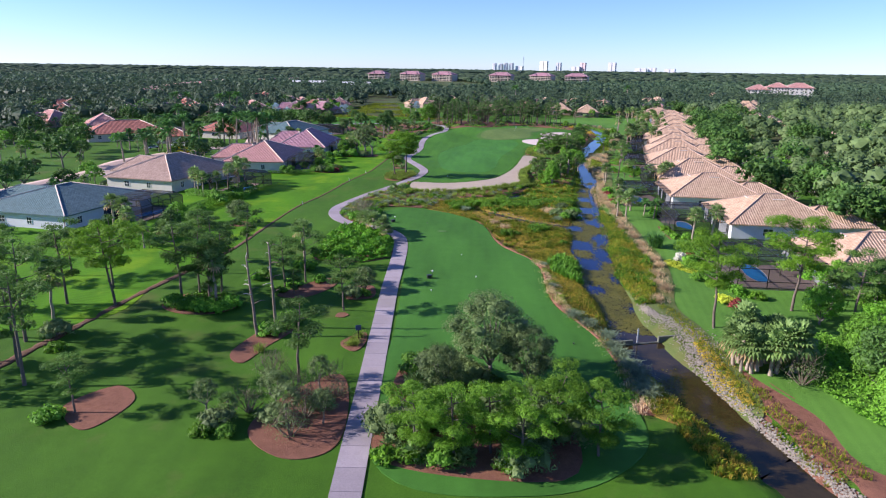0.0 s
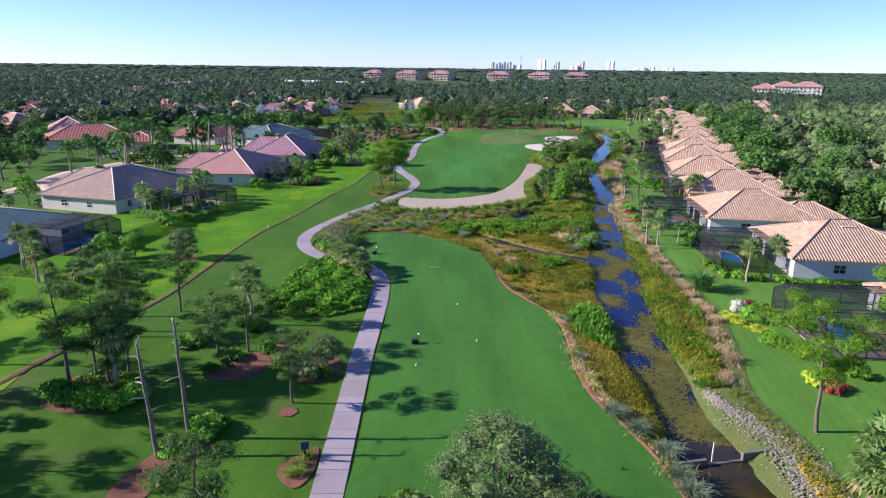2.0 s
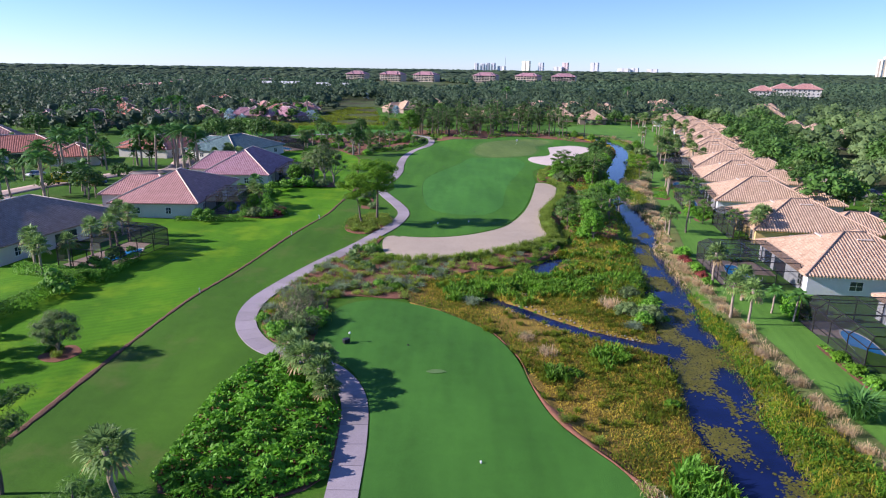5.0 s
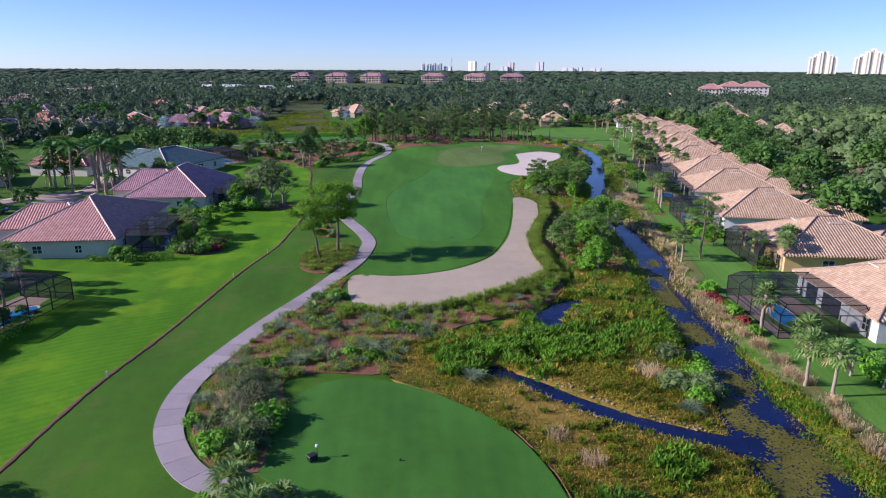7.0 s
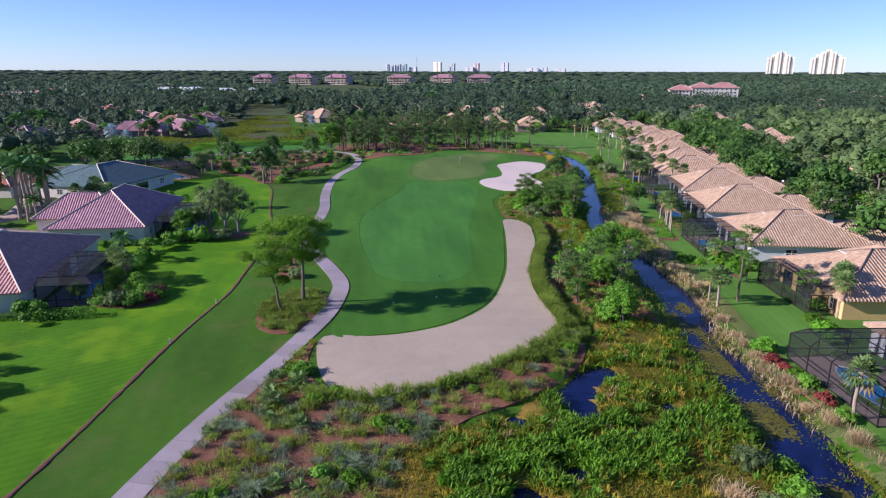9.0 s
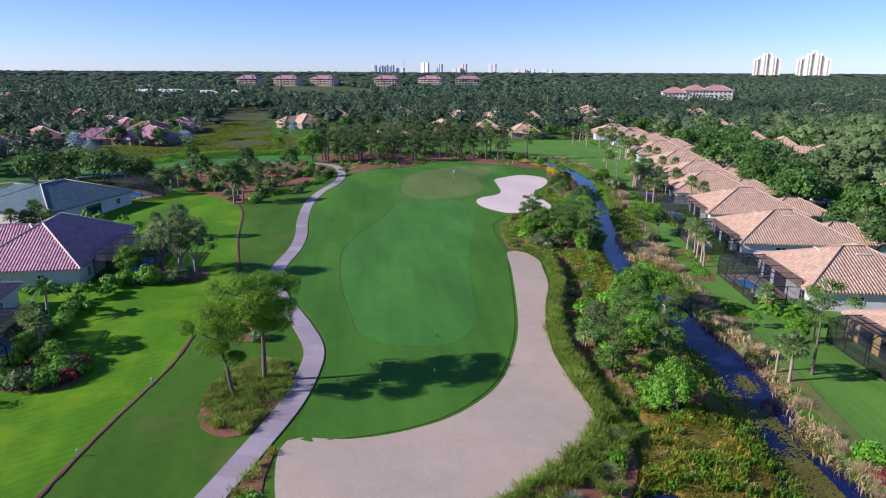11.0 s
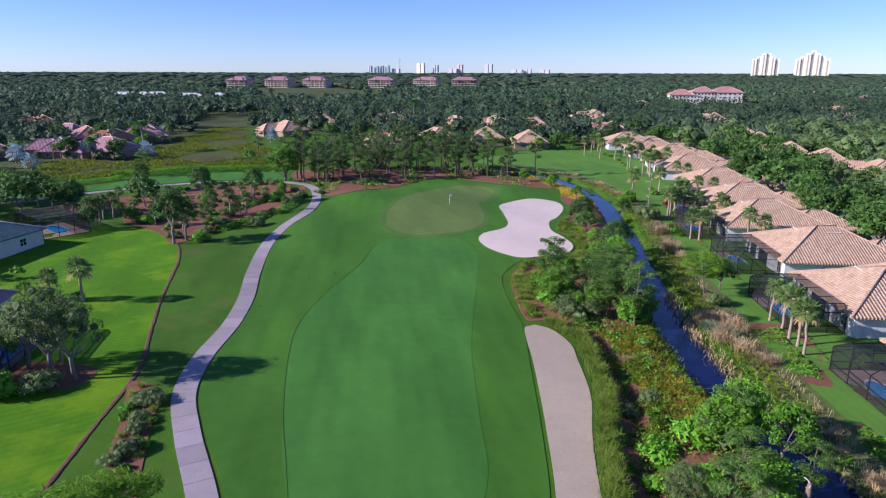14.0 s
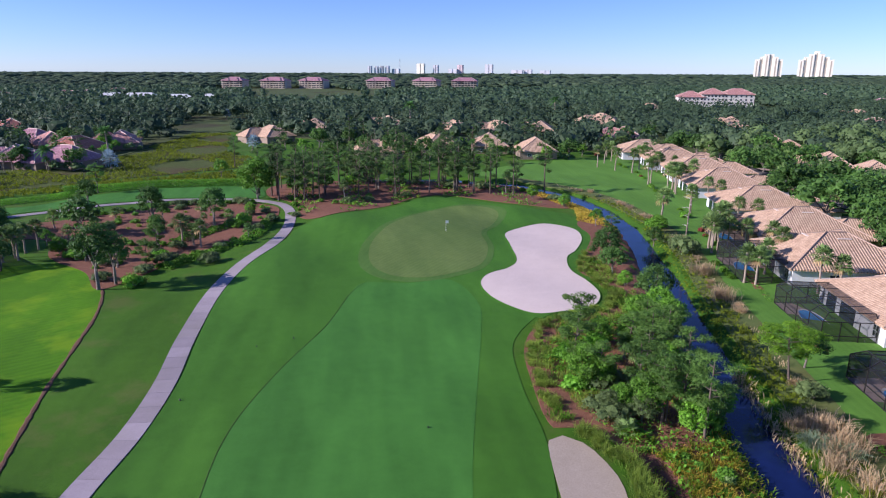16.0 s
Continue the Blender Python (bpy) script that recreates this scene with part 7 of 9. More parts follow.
def east_house(ax, ay, yaw, wall="stucco_g", pool_kind=1, dd=6.8, length=21.0):
    """One of the tan-roofed houses along the canal. ax, ay: the west end of its ridge."""
    d, D, ze = 8.9, 9.7, 3.1
    c, s = math.cos(radians(yaw)), math.sin(radians(yaw))
    x, y = ax - d * c, ay - d * s
    hips = [(0, length, -D, D, 7.2, d, d, "x"), (length - 9, length + 5.5, -D + 1.0, 2.2, 5.8, 6.0, 6.0, "x", 3.06), (length - 12, length - 1.5, 0, D + 2.6, 6.0, 5.0, 5.0, "y", 3.04)]
    walls = [(0.7, length - 0.7, -D + 0.7, D - 0.7), (length - 1, length + 4.8, -D + 1.7, 1.5), (length - 11.3, length - 2.2, D - 1, D + 1.9)]
    wins = [(7.2, -D + 0.68, 1.55, 1.7, 1.25, -90), (16.2, -D + 0.68, 1.55, 1.1, 1.25, -90), (length + 2.4, -D + 1.68, 1.55, 1.2, 1.2, -90), (0.68, -6.8, 1.6, 1.3, 1.5, 180)]
    doors = [(4.0, 0.1, 2.3, 0.68, 0.5, 0.1, 180), (2.6, 0.1, 2.3, 0.68, 5.2, 0.1, 180)]
    pitch = math.degrees(math.atan2(4.1, D))
    vents = [(11.0, -1.9, 7.2 - 1.9 * 4.1 / D + 0.02, 0, 0), (6.4, 2.2, 3.1 + 6.4 * 4.1 / d - 0.02, 0, 90)]
    house("house", x, y, yaw, hips, walls, ze, "roof_tan", "ridge_dark", wall, "single-storey pale stucco house with a tan barrel-tile hip roof", wins, vents, doors)
    HOUSE_SPOTS.append((ax + 8 * c, ay + 8 * s, 17))
    if pool_kind:
        w = 15.0
        lx, ly = -dd + 0.5, 7.4
        cage(x + lx * c - ly * s, y + lx * s + ly * c, yaw - 90, w, dd - 0.0)
        if dd > 5:
            pool(x + lx * c - ly * s, y + lx * s + ly * c, yaw - 90, 8.0, 3.4, (w, dd))
        if pool_kind == 2:
            u, v = -4.9, -4.6
            patio_set(x + u * c - v * s, y + u * s + v * c, 20)


EAST = [(64.6, 92.2, -5, "stucco_g", 1, 12.5), (63.0, 122.6, -6, "stucco_g", 1, 9.8), (61.3, 149.6, -7, "stucco_g", 2, 10.2), (67.4, 175.6, -10, "stucco_y", 1, 3.2), (72.6, 201.6, -14, "stucco_g", 2), (79.2, 226.4, -15, "stucco_g", 1), (87.6, 250.2, -16, "stucco_g", 1), (92.9, 273.8, -17, "stucco_g", 1),
        (102.6, 294.6, -18, "stucco_y", 1), (110.6, 318.6, -18, "stucco_g", 0), (118.2, 346.0, -18, "stucco_g", 0), (126.8, 372.6, -18, "stucco_g", 0), (131.8, 397, -16, "stucco_g", 0), (134.8, 426, -14, "stucco_g", 0)]
for e in EAST:
    east_house(*e)


def simple_house(x, y, yaw, L, D, roof="roof_tan", cap="ridge_dark", wall="stucco_w", zr=6.4, inset=None, wing=True, label="", ze=3.0, near=True):
    """A hipped house round its middle: main block along local y, and a wing."""
    i = inset or D / 2 * 0.95
    hips = [(-D / 2, D / 2, -L / 2, L / 2, zr, i, i, "y")]
    walls = [(-D / 2 + 0.6, D / 2 - 0.6, -L / 2 + 0.6, L / 2 - 0.6)]
    if wing:
        hips.append((-D / 2 - 6.0, 1.0, -L / 2 + 9, -L / 2 + 20, zr - 1.1, 5.0, 5.0, "x", ze - 0.04))
        walls.append((-D / 2 - 5.4, 0.4, -L / 2 + 9.6, -L / 2 + 19.4))
    wins = [(-3.5, -L / 2 + 0.58, 1.6, 1.4, 1.2, -90), (2.8, -L / 2 + 0.58, 1.6, 1.0, 1.2, -90), (D / 2 - 0.58, L * 0.30, 1.6, 1.4, 1.3, 0), (D / 2 - 0.58, -L * 0.34, 1.6, 1.1, 1.3, 0)]
    doors = [(4.5, 0.1, 2.3, D / 2 - 0.58, 0.0, 0.1, 0)]
    vents = [(0.0, -L / 2 + i + 2.0, zr - 0.02, 0, 90)]
    if not near:
        wins, doors, vents = wins[:2], [], []
    house("house", x, y, yaw, hips, walls, ze, roof, cap, wall, label or "single-storey house with a tan tile hip roof among trees", wins, vents, doors)
    HOUSE_SPOTS.append((x, y, max(L, D) * 0.62))


# west houses beside the lawns
simple_house(-54.8, 200.2, 0, 30.0, 18.0, "roof_pink", "ridge_pale", "stucco_w", 7.7, 14.0, True, "pale house with a pink tile hip roof and white ridge", 3.2)
simple_house(-48.2, 234.5, -2, 27.5, 17.5, "roof_mauve", "ridge_pale", "stucco_w", 8.2, 10.0, True, "pale house with a mauve tile hip roof and white ridge", 3.2)
simple_house(-64.5, 279.5, -22, 27.0, 21.0, "roof_teal", "ridge_pale", "stucco_w", 7.2, 10.0, True, "white house with a grey-green tile hip roof", 3.2)
simple_house(-70.2, 167.5, -16, 28.0, 20.0, "roof_beige", "ridge_pale", "stucco_w", 7.6, 11.0, True, "house with a dusty beige tile hip roof", 3.1)
simple_house(-76.5, 127.5, -14, 25.0, 23.0, "roof_teal", "ridge_pale", "stucco_g", 6.4, 10.5, True, "pale house with a blue-grey tile roof", 3.1)
simple_house(-130.0, 268.0, -60, 30.0, 20.0, "roof_red", "ridge_pale", "stucco_w", 7.4, None, True, "large house with a red tile hip roof")
simple_house(-108.0, 262.0, 20, 18.0, 14.0, "roof_red", "ridge_pale", "stucco_w", 6.0, None, False, "low wing of a house with a red tile roof")
simple_house(-90.0, 284.0, -15, 24.0, 19.0, "roof_red", "ridge_pale", "stucco_w", 6.6, None, True, "house with a red tile roof behind palms")
for w_ in ((-45.4, 188.0, 90, 15.0, 7.2), (-39.4, 224.5, 88, 15.0, 7.0), (-56.0, 152.5, 74, 15.0, 8.0), (-67.2, 123.7, 76, 13.0, 9.0), (-51.8, 291.1, 130.5, 15.0, 9.0)):
    m_ = Matrix.Rotation(radians(w_[2]), 4, "Z")
    # the cage opens from its outer long side towards the house
    o = Vector((w_[0], w_[1], 0)) + m_ @ Vector((0, -w_[4], 0))
    cage(o.x, o.y, w_[2], w_[3], w_[4], 3.0, 0.9, "large dark screen enclosure behind a house")
    pool(o.x, o.y, w_[2], 7.5, 3.4, (w_[3], w_[4]))
# houses of the further streets
FAR_HOUSES = [(-183, 383, 10, "roof_pink"), (-163, 387, -20, "roof_mauve"), (-173, 445, 60, "roof_red"), (-216, 377, 20, "roof_red"), (-150, 402, 30, "roof_red"), (-132, 398, -10, "roof_mauve"), (-124, 432, 40, "roof_pink"), (-96, 432, 10, "roof_mauve"), (-78, 428, 60, "roof_mauve"), (-103, 484, 30, "roof_pink"), (-86, 462, -20, "roof_red"),
              (-76, 486, 10, "roof_pink"), (-152, 567, 30, "roof_red"), (-116, 500, 60, "roof_mauve"), (-155, 300, 30, "roof_pink"), (-190, 320, 60, "roof_pink"), (-240, 430, 30, "roof_red"), (-198, 500, 0, "roof_pink"),
              (-14, 505, 30, "roof_tan"), (6, 549, 0, "roof_tan"), (36, 440, 5, "roof_tan"), (57, 458, 10, "roof_tan"), (79, 452, -10, "roof_tan"), (93, 432, -10, "roof_tan"), (124, 518, -20, "roof_tan"), (102, 525, 20, "roof_tan"), (178, 550, -30, "roof_tan"), (154, 480, -20, "roof_pink"), (184, 577, 10, "roof_tan"), (48, 566, 10, "roof_tan"), (80, 530, 20, "roof_tan"),
              (173, 350, -30, "roof_tan"), (168, 322, -30, "roof_tan"), (227, 495, -30, "roof_tan"), (206, 446, -30, "roof_tan"), (176, 372, -30, "roof_tan"), (152, 256, -25, "roof_tan"), (145, 228, -15, "roof_tan"), (190, 410, -25, "roof_tan"), (250, 540, -30, "roof_tan"), (330, 520, 20, "roof_pink"), (390, 600, 0, "roof_tan"), (300, 420, 10, "roof_tan"), (280, 700, 20, "roof_tan")]
for x, y, yaw, roof in FAR_HOUSES:
    simple_house(x, y, yaw, 20.0, 15.5, roof, "ridge_pale" if roof != "roof_tan" else "ridge_dark", "stucco_shaded", 7.6, None, (int(x) % 2 == 0), {"roof_tan": "tan-roofed house half hidden by trees", "roof_red": "red-roofed house half hidden by trees", "roof_pink": "pink-roofed house half hidden by trees", "roof_mauve": "mauve-roofed house half hidden by trees"}[roof], near=False)

for x, y, yaw, roof in FAR_HOUSES:
    if y < 500:
        for k in range(5):
            a = random.uniform(0, 360) if k > 2 else random.uniform(200, 340)
            r0 = random.uniform(11, 16)
            px_, py_ = x + r0 * math.cos(radians(a)), y + r0 * math.sin(radians(a))
            if not inside(px_, py_, EAST_LAWN) and not inside(px_, py_, BEDS[4][0]):
                put(random.choice(["oak_lo", "oak_lo2", "palm_b", "tree_lo", "pine_lo", "queen"]), px_, py_, random.uniform(0.8, 1.1))

# streets and drives
ROAD_E = [(96, 60), (99, 110), (101, 150), (107, 188), (114, 222), (121, 258), (130, 290), (140, 318), (150, 352), (158, 392), (160, 430)]
ROAD_W = [(-110, 100), (-104, 150), (-100, 180), (-101, 204), (-94, 222), (-84, 240), (-75, 247), (-76, 262), (-84, 290), (-100, 322)]
ribbon("road", ROAD_E, 6.0, M["road"], 0.34, "grey asphalt street between houses and oaks", "road", 3.0)
ribbon("road", ROAD_W, 6.5, M["drive"], 0.12, "pinkish paved street among palms", "road", 3.0)
for i, (x, y, yaw, *_r) in enumerate(EAST):
    c, s = math.cos(radians(yaw)), math.sin(radians(yaw))
    ribbon("driveway", [(x + 18 * c, y + 18 * s - 3), (x + 33 * c, y + 33 * s - 3)], 5.2, M["drive"], 0.30, "paver driveway beside a house", "driveway", 2.0)
for a, b in (((-78, 160), (-101, 190)), ((-64, 192), (-99, 205)), ((-58, 228), (-84, 241)), ((-74, 275), (-78, 268))):
    ribbon("driveway", [a, b], 6.0, M["drive"], 0.14, "paver driveway beside a house", "driveway", 2.0)


def hedge(line, w, h, label="clipped dark green hedge", leaf="hedge"):
    L = spline(line, False, 0.5)
    n = int(len(L) * 90 * h)
    k = rng.integers(0, len(L), n)
    side = rng.integers(0, 3, n)
    P = np.column_stack([L[k] + rng.normal(0, 0.2, (n, 2)), np.zeros(n)])
    off = rng.uniform(-w / 2, w / 2, n)
    t = np.gradient(L, axis=0)
    t /= np.linalg.norm(t, axis=1)[:, None]
    nrm = np.column_stack([-t[:, 1], t[:, 0], np.zeros(len(t))])[k]
    top = side == 0
    s = np.where(side == 1, 1.0, -1.0)
    P += nrm * np.where(top, off, s * w / 2)[:, None]
    P[:, 2] = height(P[:, 0], P[:, 1]) + np.where(top, h, rng.uniform(0, h, n)) + rng.normal(0, 0.05, n)
    N = np.where(top[:, None], np.array([0, 0, 1.0]), nrm * s[:, None])
    V, F = leaf_quads(P, N, 0.12, 0.6, 0.5)
    return tagged(new("hedge", mesh_of("hedge", V, F, M[leaf])), label, "hedge")


hedge([(-44.3, 183.7), (-36.9, 183.8)], 1.3, 1.3)
hedge([(-50, 184.4), (-46, 184.6)], 1.0, 0.8)
hedge([(-37.4, 222.0), (-33, 222.6)], 1.0, 1.0)
hedge([(-60, 149.5), (-54.5, 147.5), (-46.4, 146.0)], 1.4, 1.5)
hedge([(-46.5, 146), (-46.0, 156)], 1.2, 1.2)
hedge([(-62, 112), (-52, 110)], 1.3, 1.2)
hedge([(-53, 128), (-50.5, 140), (-49, 146)], 1.4, 1.6)
hedge([(-61, 373.5), (-49, 376.2), (-36, 380), (-21, 380.6), (-12, 381.5)], 3.0, 1.8, "long bright green hedge along a fairway", "lime")
hedge([(-80, 352), (-68, 360), (-58, 368)], 2.4, 1.2, "long bright green hedge along a fairway", "lime")
hedge([(52.4, 109.6), (58, 110)], 1.0, 0.9)
# planting beside the west houses
for k, x, y, s in [("palm_a", -57.6, 149.5, 0.95), ("palm_a", -55.8, 147.8, 0.9), ("palm_b", -59.2, 151.8, 0.9), ("palm_a", -54, 152, 0.85), ("palm_b", -52.6, 156, 0.9), ("palm_a", -51.0, 159, 0.95), ("palm_b", -52, 163, 0.9), ("palm_b", -55, 172, 0.9), ("palm_a", -52, 168, 0.95), ("palm_b", -60, 113.5, 0.95), ("palm_b", -57.6, 112, 1.0), ("palm_a", -55, 108.5, 0.9),
                   ("palm_a", -50, 103, 0.7), ("palm_c", -48.6, 108, 0.9), ("bay_tree", -50, 118, 0.8), ("bay_tree", -47.5, 122, 0.7), ("oak_a", -49, 112, 0.6), ("queen", -40.6, 208.5, 1.05), ("oak_c", -32.5, 190.5, 0.36), ("bay_tree", -37.5, 194.5, 0.55), ("bay_tree", -34, 193, 0.5), ("oak_a", -40.5, 199, 0.45), ("bay_tree", -41, 190.5, 0.5),
                   ("shrub_a", -31.1, 221.8, 1.9), ("myrtle_airy", -27.0, 225.6, 1.42), ("myrtle_airy", -24.4, 224.6, 1.2), ("myrtle_airy", -30.4, 228.2, 1.2), ("palm_a", -27.6, 230.0, 0.9), ("palm_a", -31.9, 251.0, 1.1), ("oak_a", -33, 228, 0.65), ("palm_a", -36.5, 252, 0.85), ("oak_c", -40, 252, 0.6), ("palm_b", -62.2, 262, 0.85), ("palm_b", -60, 259, 0.85), ("palm_a", -65, 258, 0.85), ("shrub_a", -33.0, 252.0, 1.0),
                   ("palm_a", -45.5, 308, 0.95), ("palm_a", -44, 310, 0.9), ("oak_lo", -40, 322, 0.95), ("bay_tree", -39, 306, 0.6)]:
    put(k, x, y, s)
for x, y, s in [(-87.5, 256, 1.05), (-85, 253, 1.1), (-76, 255, 1.1), (-74, 252, 1.15), (-71.5, 250.4, 1.1), (-75.7, 262, 1.0), (-72, 257, 1.05), (-69, 253, 1.0), (-92, 246, 1.1), (-95, 240, 1.1), (-84, 200, 1.0), (-87, 205, 1.1), (-90, 198, 1.05), (-88, 192, 1.1), (-93, 188, 1.0), (-85, 186, 1.0), (-96, 230, 1.0), (-99, 236, 1.1), (-104, 246, 1.1), (-108, 240, 1.0), (-80, 209, 1.0), (-83, 214, 1.05),
                (-100, 252, 1.1), (-112, 232, 1.0), (-78, 246, 1.1), (-66, 247, 1.0), (-120, 300, 1.2), (-122, 380, 1.3), (-126, 376, 1.3), (-118, 378, 1.3), (-150, 372, 1.3), (-145, 376, 1.3), (-90, 420, 1.2), (-80, 416, 1.2), (-68, 440, 1.2), (-110, 470, 1.2), (150, 640, 1.3), (172, 630, 1.4), (60, 560, 1.4)]:
    put(random.choice(["royal", "royal", "queen"]), x, y, s * 1.3)
for x, y, s in [(-92, 392, 1.0), (-66, 432, 0.9), (-62, 420, 1.0), (-104, 410, 1.1), (-20, 470, 1.0), (-120, 450, 1.1), (-55, 660, 1.1)]:
    put("palm_silver", x, y, s * 1.5)
for i in range(165):
    x, y = random.uniform(-165, -72), random.uniform(95, 330)
    if all(math.hypot(x - a, y - b) > r_ * 0.85 for a, b, r_ in HOUSE_SPOTS) and float(line_dist(np.array(x), np.array(y), [(*p, 3.5) for p in ROAD_W])) > 1.0 and not (x > -80 and y > 285):
        k = random.choices(["oak_lo", "oak_lo2", "tree_lo", "palm_a", "palm_b", "tree_lo", "queen", "shrub_grey", "shrub_a"], [8, 5, 4, 5, 5, 5, 5, 1, 1])[0]
        put(k, x, y, random.uniform(0.7, 1.05))
for k, x, y, s in [("shrub_a", -37.5, 188.4, 1.4), ("shrub_grey", -35.4, 187.8, 1.0), ("shrub_a", -33.2, 187.6, 1.5), ("shrub_red", -31.6, 188.6, 1.5), ("shrub_a", -38.6, 193, 1.3), ("shrub_grey", -36.2, 195, 1.0), ("shrub_b", -31.0, 190.2, 1.4), ("bay_tree", -34.4, 225, 0.8), ("shrub_a", -34, 221.5, 1.6), ("shrub_a", -31.5, 221.4, 1.5), ("shrub_grey", -27.2, 222.6, 1.1),
                   ("palm_b", -57, 248, 1.0), ("palm_b", -55, 250, 0.95), ("palm_a", -59, 250, 1.0), ("royal", -72, 246, 1.5), ("royal", -69, 243, 1.5), ("royal", -66.5, 246.5, 1.4), ("queen", -66, 240, 1.1), ("oak_lo2", -64, 312, 1.0), ("oak_lo", -72, 306, 1.0), ("oak_lo2", -84, 320, 1.0), ("oak_lo", -56, 316, 0.9), ("oak_lo2", -94, 308, 1.0), ("oak_lo", -78, 330, 1.0)]:
    put(k, x, y, s)
for i in range(80):
    x, y = random.uniform(-18.5, -11.4), random.uniform(196, 223)
    if inside(x, y, BEDS[12][0]):
        put(random.choice(["shrub_a", "shrub_b", "fountain", "shrub_grey"]), x, y, random.uniform(0.5, 0.75))
for x, y in spline([(-38.0, 201.0), (-37.8, 205.0), (-38.2, 209.5), (-38.6, 214.0)], False, 1.3):
    put(random.choice(["shrub_a", "shrub_a", "shrub_b"]), x, y, random.uniform(0.9, 1.3))
for x, y in spline([(-47.0, 219.4), (-43.6, 220.2), (-39.4, 219.6)], False, 1.2):
    put("shrub_a", x, y, random.uniform(0.8, 1.0))
for k, x, y, s in [("palm_a", -36.6, 196.3, 0.9), ("palm_a", -38.6, 199.2, 0.85), ("palm_b", -37.8, 197.4, 0.8), ("shrub_a", -32.6, 190.8, 1.5), ("shrub_red", -31.0, 192.0, 1.4), ("shrub_bare", -31.6, 190.2, 0.8), ("shrub_a", -34.4, 192.6, 1.6)]:
    put(k, x, y, s)
for k, x, y, q in [("oak_a", -82.0, 331.0, 0.95), ("oak_b", -77.5, 335.0, 0.9), ("oak_a", -74.0, 341.0, 0.9), ("oak_a", -86.5, 326.0, 0.9), ("oak_b", -71.0, 333.0, 0.7)]:
    put(k, x, y, q)
# beds left of the green
for i in range(210):
    x, y = random.uniform(-60, -2), random.uniform(282, 352)
    if inside(x, y, BEDS[4][0]):
        put(random.choices(["shrub_a", "shrub_grey", "fountain", "palm_c"], [5, 4, 6, 1])[0], x, y, random.uniform(0.5, 0.9))
for line in ([(-17, 299), (-9, 309), (-4.2, 318), (-2, 330)], [(-20, 293), (-16.5, 300)], [(3.4, 331), (4.0, 338), (3.4, 346)], [(-46, 338), (-36, 346), (-22, 351), (-8, 350)]):
    for x, y in spline(line, False, 2.4):
        put(random.choice(["shrub_a", "shrub_grey", "shrub_b"]), x - 0.8 + random.gauss(0, 0.6), y + random.gauss(0, 0.5), random.uniform(0.6, 0.95))
for k, x, y, s in [("tree_open", -25.8, 283.9, 1.5), ("tree_open", -24.0, 286.5, 1.25), ("tree_open", -26.9, 325.1, 1.4), ("pine_d", -21.6, 295.6, 0.75), ("palm_a", -18.7, 312.3, 0.95), ("tree_open", -14.1, 323.0, 1.4), ("tree_open", -46.3, 345.9, 1.15), ("oak_c", -43.8, 313.4, 0.6), ("oak_a", -45.6, 298.4, 0.6), ("shrub_a", -8.5, 325.7, 1.9), ("tree_open", -22.6, 309.7, 0.9), ("pine_d", -21.8, 305.5, 0.8), ("palm_a", -14.6, 308.5, 0.9), ("palm_c", -16.2, 310, 1.0), ("shrub_grey", -11.1, 296.8, 1.0), ("tree_open", -5.9, 311, 0.5),
                   ("oak_a", -54.9, 317.0, 1.0), ("pine_b", -56.5, 319, 0.9), ("palm_a", -47.0, 302.4, 0.95), ("palm_a", -44.9, 303.4, 0.95), ("palm_b", -46.0, 305.0, 0.85), ("shrub_a", -21.1, 285.5, 1.5), ("fountain", -22.4, 286.4, 1.5), ("fountain", -19.8, 286.2, 1.4), ("tree_open", -33, 301, 0.7), ("shrub_lime", -20.5, 301.5, 1.1),
                   ("shrub_a", -33.0, 306, 1.6), ("shrub_a", -35.4, 303.0, 1.6), ("oak_lo", -72.4, 329.9, 1.0), ("oak_lo2", -66, 327, 0.9), ("oak_lo", -61, 322, 0.9), ("oak_lo", -86.5, 336.6, 0.9), ("pine_far", -2.4, 353, 1.05), ("pine_far", -8.0, 361, 1.0), ("bay_tree", -8.0, 356.4, 1.9), ("pine_lo", 2, 362, 0.95), ("pine_far", -3.5, 366, 0.9), ("pine_b", -52, 372, 0.8), ("bay_tree", -8, 337, 0.5), ("tree_open", -27, 334, 0.6)]:
    put(k, x, y, s)
for line in ([(-17.5, 294), (-13.5, 300.5), (-9.2, 306.5)], [(-7.6, 306.8), (-4.6, 313.5), (-3.0, 321), (-2.4, 329)], [(-19.5, 313), (-10, 326)]):
    cover("shrub_mass", [(x - 2.4, y + 1.2) for x, y in line] + [(x + 0.6, y - 0.6) for x, y in line[::-1]], 2600, M["hedge"], 0.2, 1.2, "low dark green shrub mass on brown mulch")
# pine stand behind the green
BACK = BEDS[5][0]
n_back = 0
while n_back < 84:
    x, y = random.uniform(-6, 74), random.uniform(338, 384)
    if inside(x, y, BACK) and not inside(x, y, FAIRWAY) and float(line_dist(np.array(x), np.array(y), CANAL)) > 0.8 and y > np.interp(x, [0, 20, 40, 60], [348, 346, 358, 345]):
        put(random.choices(["pine_far", "pine_lo", "pine_lo", "pine_far", "tree_lo", "palm_b", "oak_lo"], [12, 8, 8, 6, 1, 2, 1])[0], x, y, random.uniform(0.75, 1.1))
        n_back += 1
for i in range(40):
    x, y = random.uniform(-4, 72), random.uniform(340, 380)
    if inside(x, y, BACK):
        put(random.choice(["shrub_a", "shrub_b", "shrub_grey", "palmetto", "fountain"]), x, y, random.uniform(0.7, 1.3))
put("shrub_bare", 22.5, 380, 3.4, label="leafless grey tree among pines")
put("shrub_bare", 26, 402, 3.6, label="leafless grey tree among pines")

